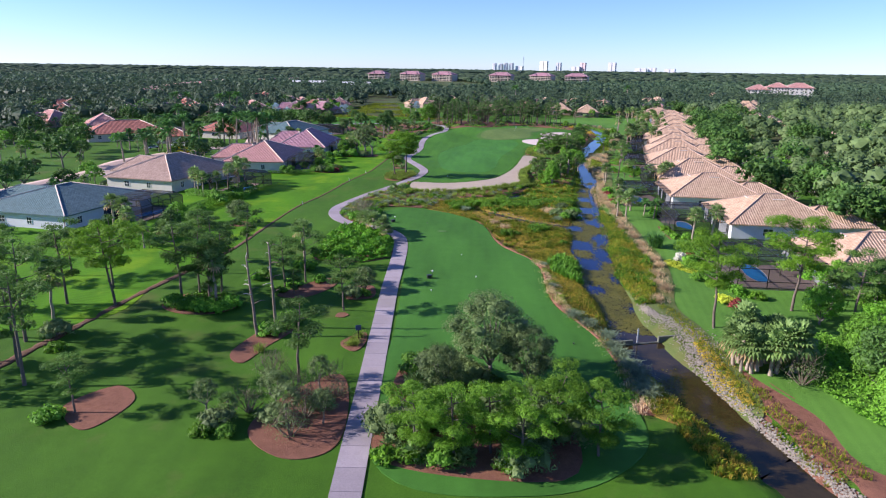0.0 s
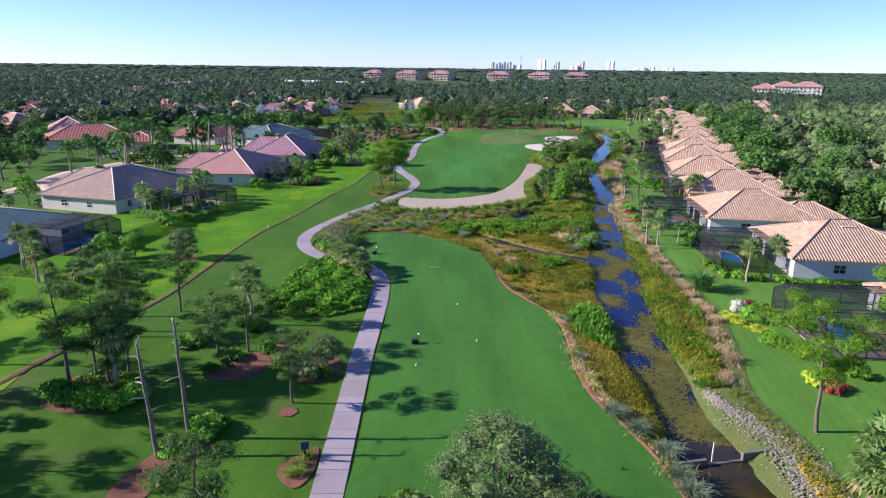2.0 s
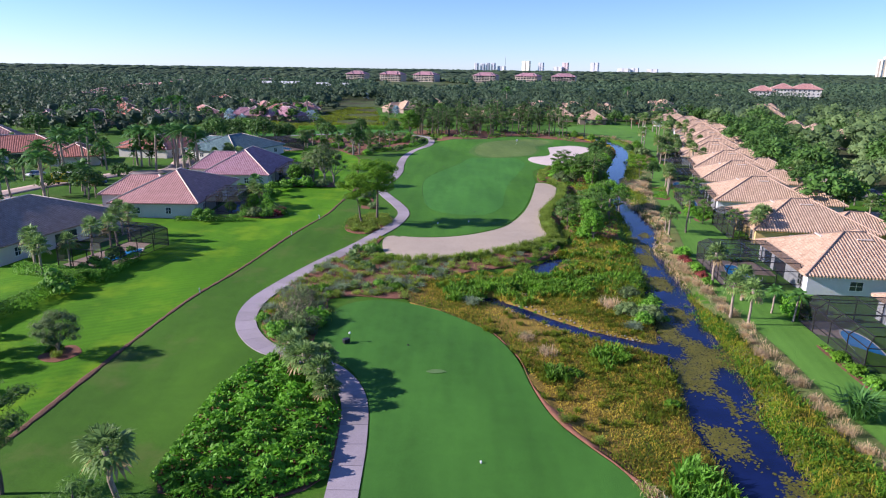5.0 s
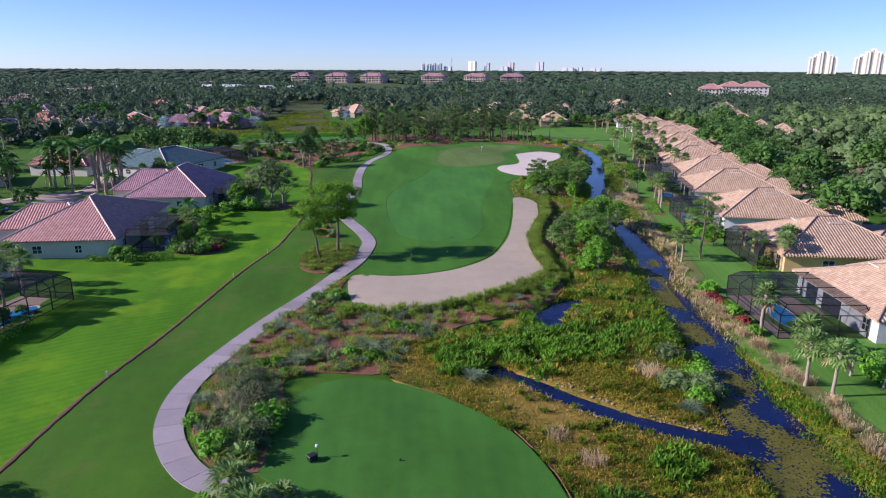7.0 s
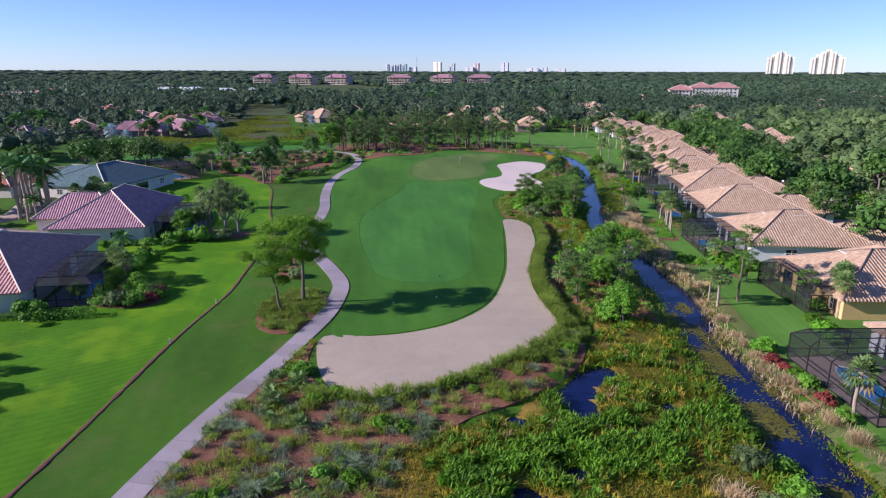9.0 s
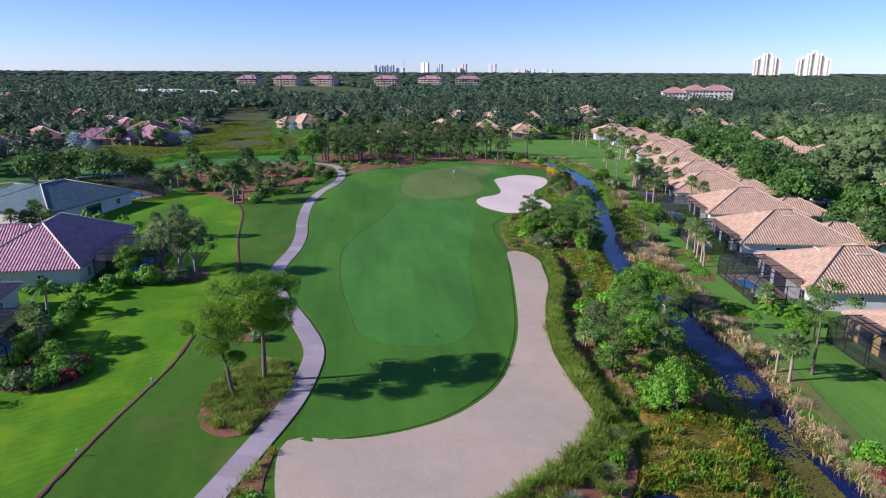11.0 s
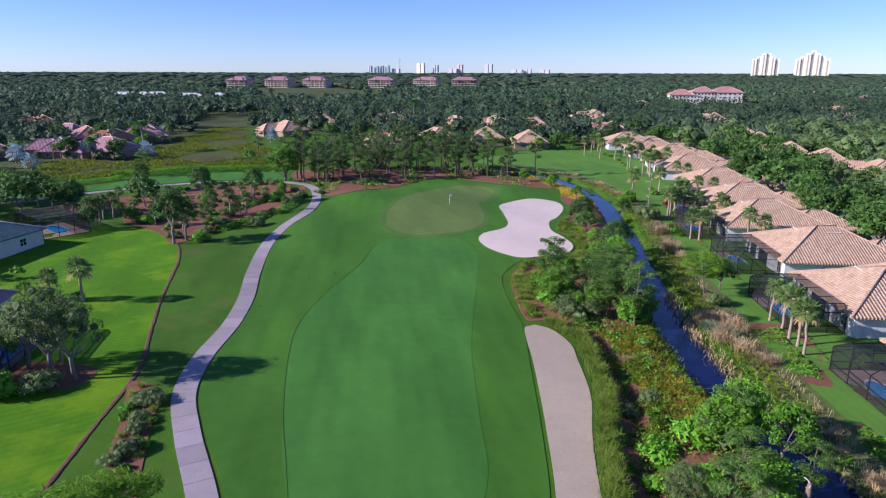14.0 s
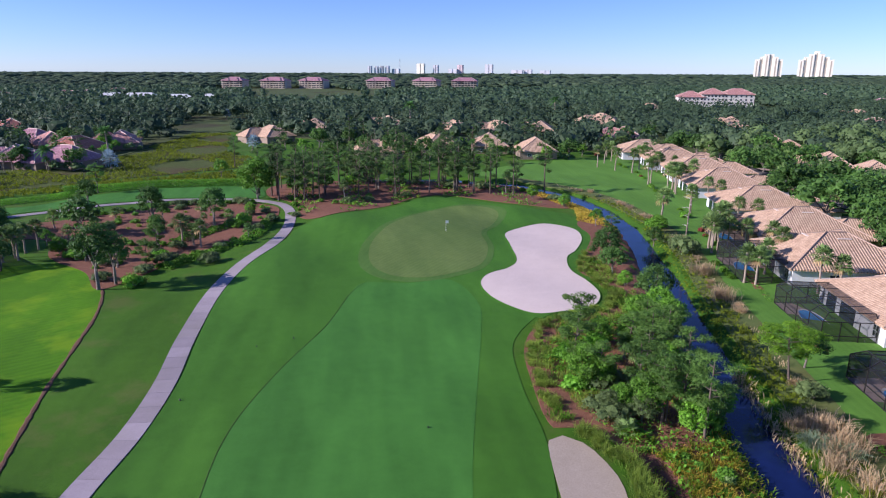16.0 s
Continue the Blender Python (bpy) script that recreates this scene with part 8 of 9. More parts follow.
# palms and oaks that stand between the canal houses
for i, (x, y, yaw, *_r) in enumerate(EAST):
    c, s = math.cos(radians(yaw)), math.sin(radians(yaw))
    at = lambda u, v: (x + u * c - v * s, y + u * s + v * c)
    for k in range(3):
        put(random.choice(["palm_b", "oak_lo", "oak_lo2"]), *at(random.uniform(14, 19), random.uniform(-9, 12)), random.uniform(0.9, 1.15))
    for k in range(4):
        put(random.choice(["oak_lo2", "palm_b", "tree_lo", "oak_lo"]), *at(random.uniform(20, 32), random.uniform(-12, 12)), random.uniform(0.85, 1.15))
    for k in range(4 if i > 6 else 0):
        put(random.choice(["shrub_lime", "shrub_a", "shrub_b", "shrub_red", "shrub_b"]), *at(random.uniform(-17.0, -15.8), random.uniform(-7, 8)), random.uniform(0.6, 1.0))
    for k in range(2 if i > 5 else 0):
        put(random.choice(["palm_b", "palm_a"]), *at(random.uniform(-9, -2), random.uniform(11.5, 13.5)), random.uniform(0.85, 1.0))
for x, y, s in [(76.3, 270.8, 0.95), (77.4, 269.4, 1.0), (79.5, 272.0, 0.9), (82.4, 274.2, 0.9), (81.4, 288.4, 1.1), (82.6, 291.4, 1.15), (84.2, 293.0, 1.05), (86.4, 295.4, 1.1), (83.4, 289.6, 0.95), (86.0, 290.4, 0.95), (106.5, 363.0, 1.15), (108.2, 364.6, 1.1), (105.9, 345.6, 1.1), (104.2, 347.2, 1.1), (107.4, 349.0, 1.0), (117.2, 357.0, 1.1), (114.6, 360.0, 1.0),
                (82.4, 310.0, 1.15), (108.9, 353.0, 1.2), (96.6, 322.0, 1.1), (98.2, 325.0, 1.0), (94.0, 305.0, 1.0), (91.5, 300.5, 1.0), (88.8, 279.0, 0.9), (121.5, 386.0, 1.0), (118.0, 392.0, 1.1)]:
    put(random.choice(["palm_a", "palm_b"]), x, y, s)


def path_slabs():
    """The cart path, slab by slab with open joints."""
    root = tagged(new("cart_path"), "pale concrete golf cart path with open joints", "path", "", "structure")
    L = spline(PATH_LINE, False, 0.5)
    seg = np.hypot(*np.diff(L, axis=0).T)
    d = np.concatenate([[0], np.cumsum(seg)])
    n = int(d[-1] / 3.0)
    at = lambda q: np.array([np.interp(q, d, L[:, 0]), np.interp(q, d, L[:, 1])])
    for i in range(n):
        V = []
        for j in range(5):
            q = i * 3.0 + 0.02 + (2.96) * j / 4
            p, t = at(q), at(q + 0.15) - at(q - 0.15)
            t /= np.linalg.norm(t) + 1e-9
            nv = np.array([-t[1], t[0]])
            for s in (-1.2, 0.0, 1.2):
                w = p + nv * s
                V.append((w[0], w[1], float(height(w[0], w[1])) + 0.10))
        top = len(V)
        V += [(a, b, c_ - 0.25) for a, b, c_ in V]
        F = []
        for j in range(4):
            for k in range(2):
                a = j * 3 + k
                F.append((a, a + 1, a + 4, a + 3))
            F.append((j * 3, j * 3 + 3, top + j * 3 + 3, top + j * 3))
            F.append((j * 3 + 5, j * 3 + 2, top + j * 3 + 2, top + j * 3 + 5))
        F += [(1, 0, top, top + 1), (2, 1, top + 1, top + 2), (12, 13, top + 13, top + 12), (13, 14, top + 14, top + 13)]
        part_me("slab", mesh_of("slab", V, F, M["path"]), root)


path_slabs()

# ---- woods and distance ----
def lobed_crown(n, r, lobes=8):
    """Points, facings and lobes of one broad crown of unit radius: n leaves over the outside of its lobes."""
    a = np.arange(lobes) * 2.39996 + r.uniform(0, 6.28)
    u = np.linspace(0.05, 0.98, lobes)
    flat = np.sqrt(1 - u * u)
    C = np.column_stack([np.cos(a) * flat, np.sin(a) * flat, u * 0.75]) * r.uniform(0.5, 0.72, (lobes, 1))
    R = r.uniform(0.30, 0.50, lobes)
    k = r.integers(0, lobes, n * 6)
    d = r.normal(0, 1, (n * 6, 3))
    d /= np.linalg.norm(d, axis=1)[:, None]
    P = C[k] + d * (R[k] * r.uniform(0.88, 1.1, n * 6))[:, None] * np.array([1, 1, 0.8])
    free = (np.linalg.norm(P[:, None] - C[None], axis=2) > R[None] * 0.8).all(1) & (P[:, 2] > -0.28)
    lift = np.array([0, 0, 0.72])
    return P[free][:n] + lift, d[free][:n], C + lift, R


def wood(name, spots, sizes, n, leaf, mat, label, aspect=0.7, seed=5, tall=None, lobed=True):
    """A wood of many crowns joined: spots are (x, y), sizes the crown radii, leaf the half length of a leaf spray in metres."""
    r = np.random.default_rng(seed)
    Ps, Ns, cc, cr = [], [], [], []
    kinds = [lobed_crown(n, r) for _ in range(14)]
    for i, ((x, y), s) in enumerate(zip(spots, sizes)):
        P, N, C, R = kinds[r.integers(0, 14)]
        a = r.uniform(0, 6.28)
        c, si = math.cos(a), math.sin(a)
        up = r.uniform(0.8, 1.5) if tall is None else r.uniform(*tall) / (1.5 * s)
        T = np.array([[c, -si, 0], [si, c, 0], [0, 0, up]]).T * s
        o = np.array([x, y, 0.0])
        Ps.append(P @ T + o)
        Ns.append(N @ np.array([[c, -si, 0], [si, c, 0], [0, 0, 1]]).T + np.array([0, 0, 0.15]))
        if lobed:
            cc += list(C @ T + o)
            cr += list(R * s)
        else:
            cc.append((x, y, 0.72 * s * up))
            cr.append(s * 0.95)
    P, N = np.concatenate(Ps), np.concatenate(Ns)
    m = len(P)
    N = N + r.normal(0, 0.2, N.shape)
    N /= np.linalg.norm(N, axis=1)[:, None]
    A = np.cross(N, r.normal(0, 1, (m, 3)))
    A /= np.linalg.norm(A, axis=1)[:, None]
    B = np.cross(N, A)
    k = (leaf * r.uniform(0.55, 1.35, m))[:, None]
    A, B = A * k, B * k * aspect
    V = np.stack([P - A, P - B, P + A, P + B], 1).reshape(-1, 3)
    F = np.arange(m * 4).reshape(m, 4)
    V, F = with_cores((V, F), cores(cc, cr, 0.8, 0.82 if lobed else 0.66, r))
    tagged(new(name, mesh_of(name, V, F, mat)), label, "trees", "", "stuff")


def lump_wood(name, spots, sizes, mat, label, tall, seed):
    """A far wood: uneven leafy crowns, several lobes each, joined."""
    r = np.random.default_rng(seed)
    bm = bmesh.new()
    bmesh.ops.create_icosphere(bm, subdivisions=1, radius=1.0)
    low = [f for f in bm.faces if f.calc_center_median().z < -0.45]
    bmesh.ops.delete(bm, geom=low, context="FACES")
    v0 = np.array([v.co[:] for v in bm.verts])
    f0 = np.array([[v.index for v in f.verts] for f in bm.faces])
    bm.free()
    VV, FF, o = [], [], 0
    for (x, y), s in zip(spots, sizes):
        h = r.uniform(*tall)
        k = r.uniform(0.62, 1.3, len(v0))[:, None]
        v = v0 * k * np.array([s * r.uniform(0.8, 1.2), s * r.uniform(0.8, 1.2), h * 0.5]) + np.array([x, y, h * 0.52])
        VV.append(v)
        FF.append(f0 + o)
        o += len(v0)
    tagged(new(name, mesh_of(name, np.concatenate(VV), np.concatenate(FF), mat, True)), label, "trees", "", "stuff")


CLEAR = [FAIRWAY, TEE, EAST_LAWN, MARSH, [(-95, 330), (-50, 350), (-10, 355), (60, 340), (76, 366), (40, 384), (0, 386), (6, 402), (-10, 425), (-30, 470), (-36, 560), (-62, 560), (-66, 500), (-78, 440), (-104, 400)],
         [(-95, 595), (-58, 655), (-36, 658), (-34, 570), (-54, 555), (-84, 570)], [(105, 560), (150, 590), (190, 600), (200, 560), (150, 545)], [(-70, 1030), (-10, 1015), (50, 1015), (95, 1070), (100, 1210), (40, 1310), (-40, 1310), (-92, 1180)],
         [(325, 1240), (445, 1250), (470, 1510), (340, 1530)], [(135, 705), (185, 702), (195, 765), (145, 775)], [(-165, 40), (-70, 60), (-20, 300), (-60, 345), (-170, 330)],
         [(-14, 380), (100, 380), (112, 420), (96, 440), (40, 455), (0, 500), (-40, 520)], [(-70, 880), (90, 880), (95, 1020), (-75, 1020)]]
BLOCKS = [(-137, 1420), (-67, 1420), (0, 1420), (120, 1425), (206, 1425), (278, 1425)]


def spread(step, lo, hi, seed, keep):
    r = np.random.default_rng(seed)
    xs, ys = np.arange(-0.80 * hi - 60, 1.12 * hi + 60, step), np.arange(lo[1], hi, step)
    X, Y = np.meshgrid(xs, ys)
    X, Y = X.ravel() + r.uniform(-0.45, 0.45, X.size) * step, Y.ravel() + r.uniform(-0.45, 0.45, X.size) * step
    ok = (X > -0.78 * (Y - 40) - 30) & (X < 1.12 * Y + 30) & keep(X, Y)
    for poly in CLEAR:
        ok &= ~inside(X, Y, poly)
    for hx, hy, hr in HOUSE_SPOTS:
        ok &= np.hypot(X - hx, Y - hy) > hr * 0.92
        if hy > 215 and abs(hx) > 20 or hy > 330:
            # open gardens on the course side
            n = math.hypot(hx - 5, hy - 150)
            ux, uy = (5 - hx) / n, (150 - hy) / n
            along, across = (X - hx) * ux + (Y - hy) * uy, (X - hx) * uy - (Y - hy) * ux
            ok &= ~((along > 0) & (along < hr + 20) & (np.abs(across) < hr * 0.72))
    for bx, by in BLOCKS:
        ok &= ~((np.abs(X - bx) < 42) & (Y > by - 240) & (Y < by + 30))
    ok &= ~((np.abs(X - 388 - (Y - 770) * 0.3) < 48) & (Y > 650) & (Y < 800))
    ok &= line_dist(X, Y, [(*p, 3.5) for p in ROAD_E]) > 1.5
    ok &= line_dist(X, Y, [(*p, 3.5) for p in ROAD_W]) > 1.5
    return list(zip(X[ok], Y[ok])), r


east_side = lambda X, Y: (X > np.interp(Y, [0, 60, 120, 190, 260, 320, 420], [60, 76, 84, 97, 112, 132, 150])) & (Y < 430) & (X < 330)
sp, r_ = spread(9.0, (0, 55), 430, 91, east_side)
wood("oak_wood", sp, r_.uniform(4.2, 7.4, len(sp)), 300, 0.42, M["far_wood_e"], "dense oak and palm wood behind the houses", seed=92)
mid = lambda X, Y: (((Y > 392) & (X > -70)) | ((Y > 330) & (X <= -70)) | ((X < -165) & (Y > 140)) | ((X >= 330) & (Y > 200))) & (Y <= 720) & ~((X > 60) & (X < 160) & (Y < 430))
sp, r_ = spread(11.0, (0, 140), 720, 93, mid)
wood("mixed_wood", sp, r_.uniform(3.4, 7.6, len(sp)), 115, 0.7, M["far_wood"], "mixed dark green wood round far houses", seed=94, lobed=False)
sp, r_ = spread(14.0, (0, 700), 1350, 95, lambda X, Y: Y > 712)
wood("distant_wood", sp, r_.uniform(5.4, 10.0, len(sp)), 16, 2.0, M["far_wood"], "distant flat wood of green crowns", seed=96, tall=(6, 12), lobed=False)
sp, r_ = spread(20.0, (0, 1330), 2500, 97, lambda X, Y: Y > 1340)
lump_wood("distant_wood", sp, r_.uniform(11, 18, len(sp)), M["canopy"], "distant flat wood of green crowns", (6, 10), 98)
sp, r_ = spread(48.0, (0, 2480), 4400, 99, lambda X, Y: (Y > 2480))
lump_wood("horizon_wood", sp, r_.uniform(30, 50, len(sp)), M["canopy"], "wood along the horizon", (10, 15), 100)
gr = np.random.default_rng(77)
gs = [(x + gr.uniform(-10, 10), y - gr.uniform(10, 14)) for x, y, _a, _b in FAR_HOUSES for _k in range(5)]
wood("garden_shrubs", gs, gr.uniform(1.2, 2.2, len(gs)), 30, 0.45, M["far_wood_e"], "green garden shrubs in front of houses", seed=78)
ws = [(gr.uniform(-52, -48.5), gr.uniform(102, 126)) for _k in range(12)] + [(gr.uniform(-51.5, -47.5), gr.uniform(138, 168)) for _k in range(14)] + [(gr.uniform(-46, -41), gr.uniform(180, 185)) for _k in range(5)] + [(gr.uniform(-38, -35), gr.uniform(210, 222)) for _k in range(6)] + [(gr.uniform(-62, -46), gr.uniform(262, 268)) for _k in range(6)]
wood("garden_shrubs", ws, gr.uniform(0.9, 1.7, len(ws)), 110, 0.16, M["hedge"], "dark green garden shrubs beside pool screens", seed=79)
cover("undergrowth", BEDS[5][0], 5000, M["hedge"], 0.3, 1.3, "dark green undergrowth below pines", keep=lambda X, Y: (~inside(X, Y, FAIRWAY)) & (np.sin(X * 0.45) + np.sin(Y * 0.6 + X * 0.2) > 0.5) & (line_dist(X, Y, CANAL) > 0.5))
# palms and tall trees standing out of the east wood
for i in range(76):
    y = random.uniform(95, 420)
    x = float(np.interp(y, [60, 120, 190, 260, 320, 420], [88, 96, 104, 120, 136, 160])) + random.choice([random.uniform(-14, 2), random.uniform(8, 60)])
    if all(math.hypot(x - a, y - b) > r0 * 0.7 for a, b, r0 in HOUSE_SPOTS):
        put(random.choices(["palm_a", "palm_b", "oak_lo2", "oak_lo", "pine_lo"], [8, 8, 5, 4, 2])[0], x, y, random.uniform(0.9, 1.25))
for i in range(60):
    x, y = random.uniform(-25, 150), random.uniform(388, 490)
    if all(math.hypot(x - a, y - b) > r0 * 0.8 for a, b, r0 in HOUSE_SPOTS) and not inside(x, y, EAST_LAWN):
        put(random.choice(["palm_b", "palm_b", "pine_far", "oak_lo", "tree_lo", "pine_lo"]), x, y, random.uniform(0.8, 1.1))
tufts("meadow_grass", [(-84, 378), (-54, 396), (-20, 414), (-10, 425), (-30, 470), (-38, 545), (-58, 548), (-62, 500), (-74, 440), (-100, 405)], 15000, M["sedge_green"], 1.0, 0.25, 0.7, "rank green meadow plants", lambda X, Y: np.sin(X * 0.2) + np.sin(Y * 0.13) > -0.3, 0.3)
tufts("meadow_grass", [(-84, 376), (-54, 392), (-20, 408), (0, 395), (-6, 385), (-40, 388), (-80, 365)], 6000, M["sedge_green"], 1.0, 0.3, 0.7, "rank green-brown meadow plants", None, 0.2)


# ---- far buildings ----
def block(x, y, yaw, w=56.0, d=20.0, storeys=4, label="four-storey apartment block with balconies and a hipped tile roof"):
    root = new("apartment_block")
    root.matrix_basis = pose(x, y, 0, 0, 0, yaw)
    tagged(root, label, "apartment block")
    H = storeys * 3.2 + 1.0
    part("wall", box_bm((-w / 2, -d / 2, -0.5), (w / 2, d / 2, H)), M["block_wall"], root)
    add_roof(root, [(-w / 2 - 1.2, w / 2 + 1.2, -d / 2 - 4.4, d / 2 + 1.2, H + 6.2, 13, 13, "x", H), (-w / 2 + 5, -w / 2 + 17, -d / 2 - 6, 0, H + 4.6, 6, 5, "y", H - 0.1), (w / 2 - 17, w / 2 - 5, -d / 2 - 6, 0, H + 4.6, 6, 5, "y", H - 0.1)], H, M["roof_mauve"], M["ridge_pale"])
    for cx in (-w / 2 + 11, w / 2 - 11):
        part("wing", box_bm((cx - 5, -d / 2 - 3, -0.5), (cx + 5, -d / 2 + 1, H - 0.2)), M["block_wall"], root)
    for s in range(storeys):
        z = 0.6 + s * 3.2
        for k in range(8):
            cx = -w / 2 + 3.4 + k * (w - 6.8) / 7
            y0 = -d / 2 - (3.0 if min(abs(cx + w / 2 - 11), abs(cx - w / 2 + 11)) < 5 else 0.0)
            win = part("window", box_bm((cx - 2.5, y0 - 0.06, z + 0.9), (cx + 2.5, y0 + 0.05, z + 3.0)), M["block_wall"], root)
            part("pane", box_bm((cx - 2.3, y0 - 0.10, z + 1.0), (cx + 2.3, y0 - 0.02, z + 2.9)), M["glass"], win)
        part("balcony", box_bm((-w / 2 + 0.5, -d / 2 - 3.6, z - 0.15), (w / 2 - 0.5, -d / 2 - 3.3, z + 0.95)), M["block_wall"], root)


for i, (bx, by) in enumerate(BLOCKS):
    block(bx, by, (-22, -26, -30, -24, -32, -18)[i], 48 if i else 40, 22, 4)


def tower(x, y, yaw, w, d, H, mat, label, bays=5, fins=True, name="high_rise", stepped=True):
    root = new(name)
    root.matrix_basis = pose(x, y, 0, 0, 0, yaw)
    tagged(root, label, "tower block")
    for k in range(bays):
        x0 = -w / 2 + w * k / bays
        h = H * (1.0 - (0.10 * abs(k - (bays - 1) / 2) if stepped else 0.0))
        out = d * (0.12 if k % 2 == 0 else 0.0)
        part("wall", box_bm((x0, -d / 2 - out, -1), (x0 + w / bays, d / 2, h)), M[mat], root)
        if fins:
            part("window_band", box_bm((x0 + w / bays * 0.36, -d / 2 - out - 0.2, 4), (x0 + w / bays * 0.64, -d / 2 - out + 0.05, h - 5)), M["band"], root)
            part("parapet", box_bm((x0 - 0.3, -d / 2 - out - 0.4, h), (x0 + w / bays + 0.3, d / 2, h + 2.0)), M[mat], root)
    return root


tower(2052, 3010, -34, 116, 40, 114, "tower", "cream high-rise apartment tower with stepped crown", 6)
tower(2208, 2898, -36, 138, 44, 120, "tower", "cream high-rise apartment tower with stepped crown", 7)
for x, y, w, h, mt in [(347, 4766, 22, 64, "tower_far"), (390, 4763, 26, 62, "tower_far"), (425, 4760, 22, 66, "tower_far"), (463, 4756, 26, 66, "tower_far"), (686, 4728, 62, 84, "tower"), (787, 4712, 36, 74, "tower_far"), (948, 4682, 44, 76, "tower_pink"), (1137, 4638, 60, 80, "tower_far"), (900, 4690, 70, 46, "tower_far"), (520, 4750, 60, 44, "tower_far"),
                       (1320, 4590, 90, 40, "tower_far"), (1390, 4570, 60, 44, "tower_far"), (1500, 4540, 80, 38, "tower_far")]:
    tower(x, y, -34, w * 0.85, 24, h * 0.88, mt, "pale tower block on the horizon", 2, False, "skyline_tower", False)
bm = bmesh.new()
bar(bm, (0, 0, 0), (0, 0, 104), 0.9)
for z in (30, 60, 85):
    bar(bm, (-6, 0, z), (6, 0, z), 0.5)
mast = part("mast", bm, M["tower_far"], None)
mast.matrix_basis = pose(543, 4740, 0)
mast.name = "radio_mast"
tagged(mast, "thin radio mast on the horizon", "mast")


def manor(x, y, yaw):
    root = new("apartment_house")
    root.matrix_basis = pose(x, y, 0, 0, 0, yaw)
    tagged(root, "three-storey pale apartment house with linked tile hip roofs", "apartment block")
    for k, (cx, w, H) in enumerate(((-27, 24, 9.6), (-7, 22, 12.4), (15, 28, 12.4))):
        part("wall", box_bm((cx - w / 2, -11, -0.5), (cx + w / 2, 11, H)), M["stucco_w"], root)
        add_roof(root, [(cx - w / 2 - 1, cx + w / 2 + 1, -12, 12, H + 5.4, 11, 11, "x", H)], H, M["roof_pink"], M["ridge_pale"])
        for s in range(3):
            for j in range(6):
                px_ = cx - w / 2 + 3 + j * (w - 6) / 5
                win = part("window", box_bm((px_ - 0.9, -11.06, H - 2.7 - s * 3.2), (px_ + 0.9, -10.95, H - 0.9 - s * 3.2)), M["white"], root)
                part("pane", box_bm((px_ - 0.8, -11.1, H - 2.6 - s * 3.2), (px_ + 0.8, -11.02, H - 1.0 - s * 3.2)), M["glass"], win)


manor(388, 770, -22)
for i, (x, y) in enumerate([(-277, 640), (-285, 690), (-293, 735), (-302, 785), (-310, 840), (-318, 900), (-250, 560), (-262, 600), (-284, 1040), (-270, 1090), (-255, 1143), (-330, 980), (520, 980), (610, 900), (700, 1050), (560, 760), (480, 640)]):
    simple_house(x, y, 60 + 7 * i, 24, 15, "roof_pink" if i % 3 else "roof_mauve", "ridge_pale", "stucco_w", 8.4, None, False, "two-storey house in a far row with a pink roof", 5.0, False)
for x, y, w in [(-199, 915, 26), (-172, 915, 34), (-126, 872, 26), (-100, 880, 18)]:
    root = new("white_pavilion")
    root.matrix_basis = pose(x, y, 0, 0, 0, 10)
    tagged(root, "low white-roofed pavilion among far trees", "pavilion")
    part("wall", box_bm((-w / 2 + 1, -7, -0.5), (w / 2 - 1, 7, 6.0)), M["stucco_g"], root)
    V, F, _c = hip_faces(-w / 2, w / 2, -8, 8, 6.0, 9.5, 6, 6)
    part_me("roof", mesh_of("roof", V, F, M["white"]), root)

# ---- small things ----
def put_mesh(name, bm, mat, x, y, label, category, rz=0.0, dz=0.0, group=""):
    ob = part(name, bm, M[mat], None)
    ob.matrix_basis = pose(x, y, float(height(x, y)) + dz, 0, 0, rz)
    return tagged(ob, label, category, group)


def tee_marker(x, y, mat="ball"):
    bm = bmesh.new()
    bmesh.ops.create_icosphere(bm, subdivisions=2, radius=0.09, matrix=Matrix.Translation((0, 0, 0.1)))
    bmesh.ops.create_cone(bm, cap_ends=True, segments=8, radius1=0.09, radius2=0.05, depth=0.08, matrix=Matrix.Translation((0, 0, 0.0)))
    put_mesh("tee_marker", bm, mat, x, y, "small round tee marker on the turf", "tee marker", 0, 0.08, "tee markers")


for x, y in [(5.5, 89.8), (3.6, 101.5), (-1.1, 83.3), (1.6, 182.9), (7.8, 184.5)]:
    tee_marker(x, y)
for x, y in [(15.5, 65.3), (-2.7, 123.6), (-2.9, 183.8), (9.7, 194.3), (4.7, 259.3), (0.3, 257.4), (-6.3, 244.6), (18.2, 234.5)]:
    tee_marker(x, y, "black")


def tee_stand(x, y, rz):
    """A divot-mix box and ball washer on a post, as stands beside the tees."""
    root = new("tee_stand")
    root.matrix_basis = pose(x, y, float(height(x, y)) + 0.08, 0, 0, rz)
    tagged(root, "black tee box with a ball washer on a post", "tee stand")
    part("box", box_bm((-0.35, -0.25, 0), (0.35, 0.25, 0.45), None, 0.04), M["black"], root)
    part("lid", box_bm((-0.38, -0.28, 0.45), (0.38, 0.28, 0.50), None, 0.02), M["black"], root)
    bm = bmesh.new()
    bmesh.ops.create_cone(bm, cap_ends=True, segments=8, radius1=0.03, radius2=0.03, depth=1.0, matrix=Matrix.Translation((0.5, 0, 0.5)))
    part("post", bm, M["bronze"], root)
    bm = bmesh.new()
    bmesh.ops.create_icosphere(bm, subdivisions=2, radius=0.14, matrix=Matrix.Translation((0.5, 0, 1.05)))
    part("ball_washer", bm, M["ball"], root, "white ball washer")


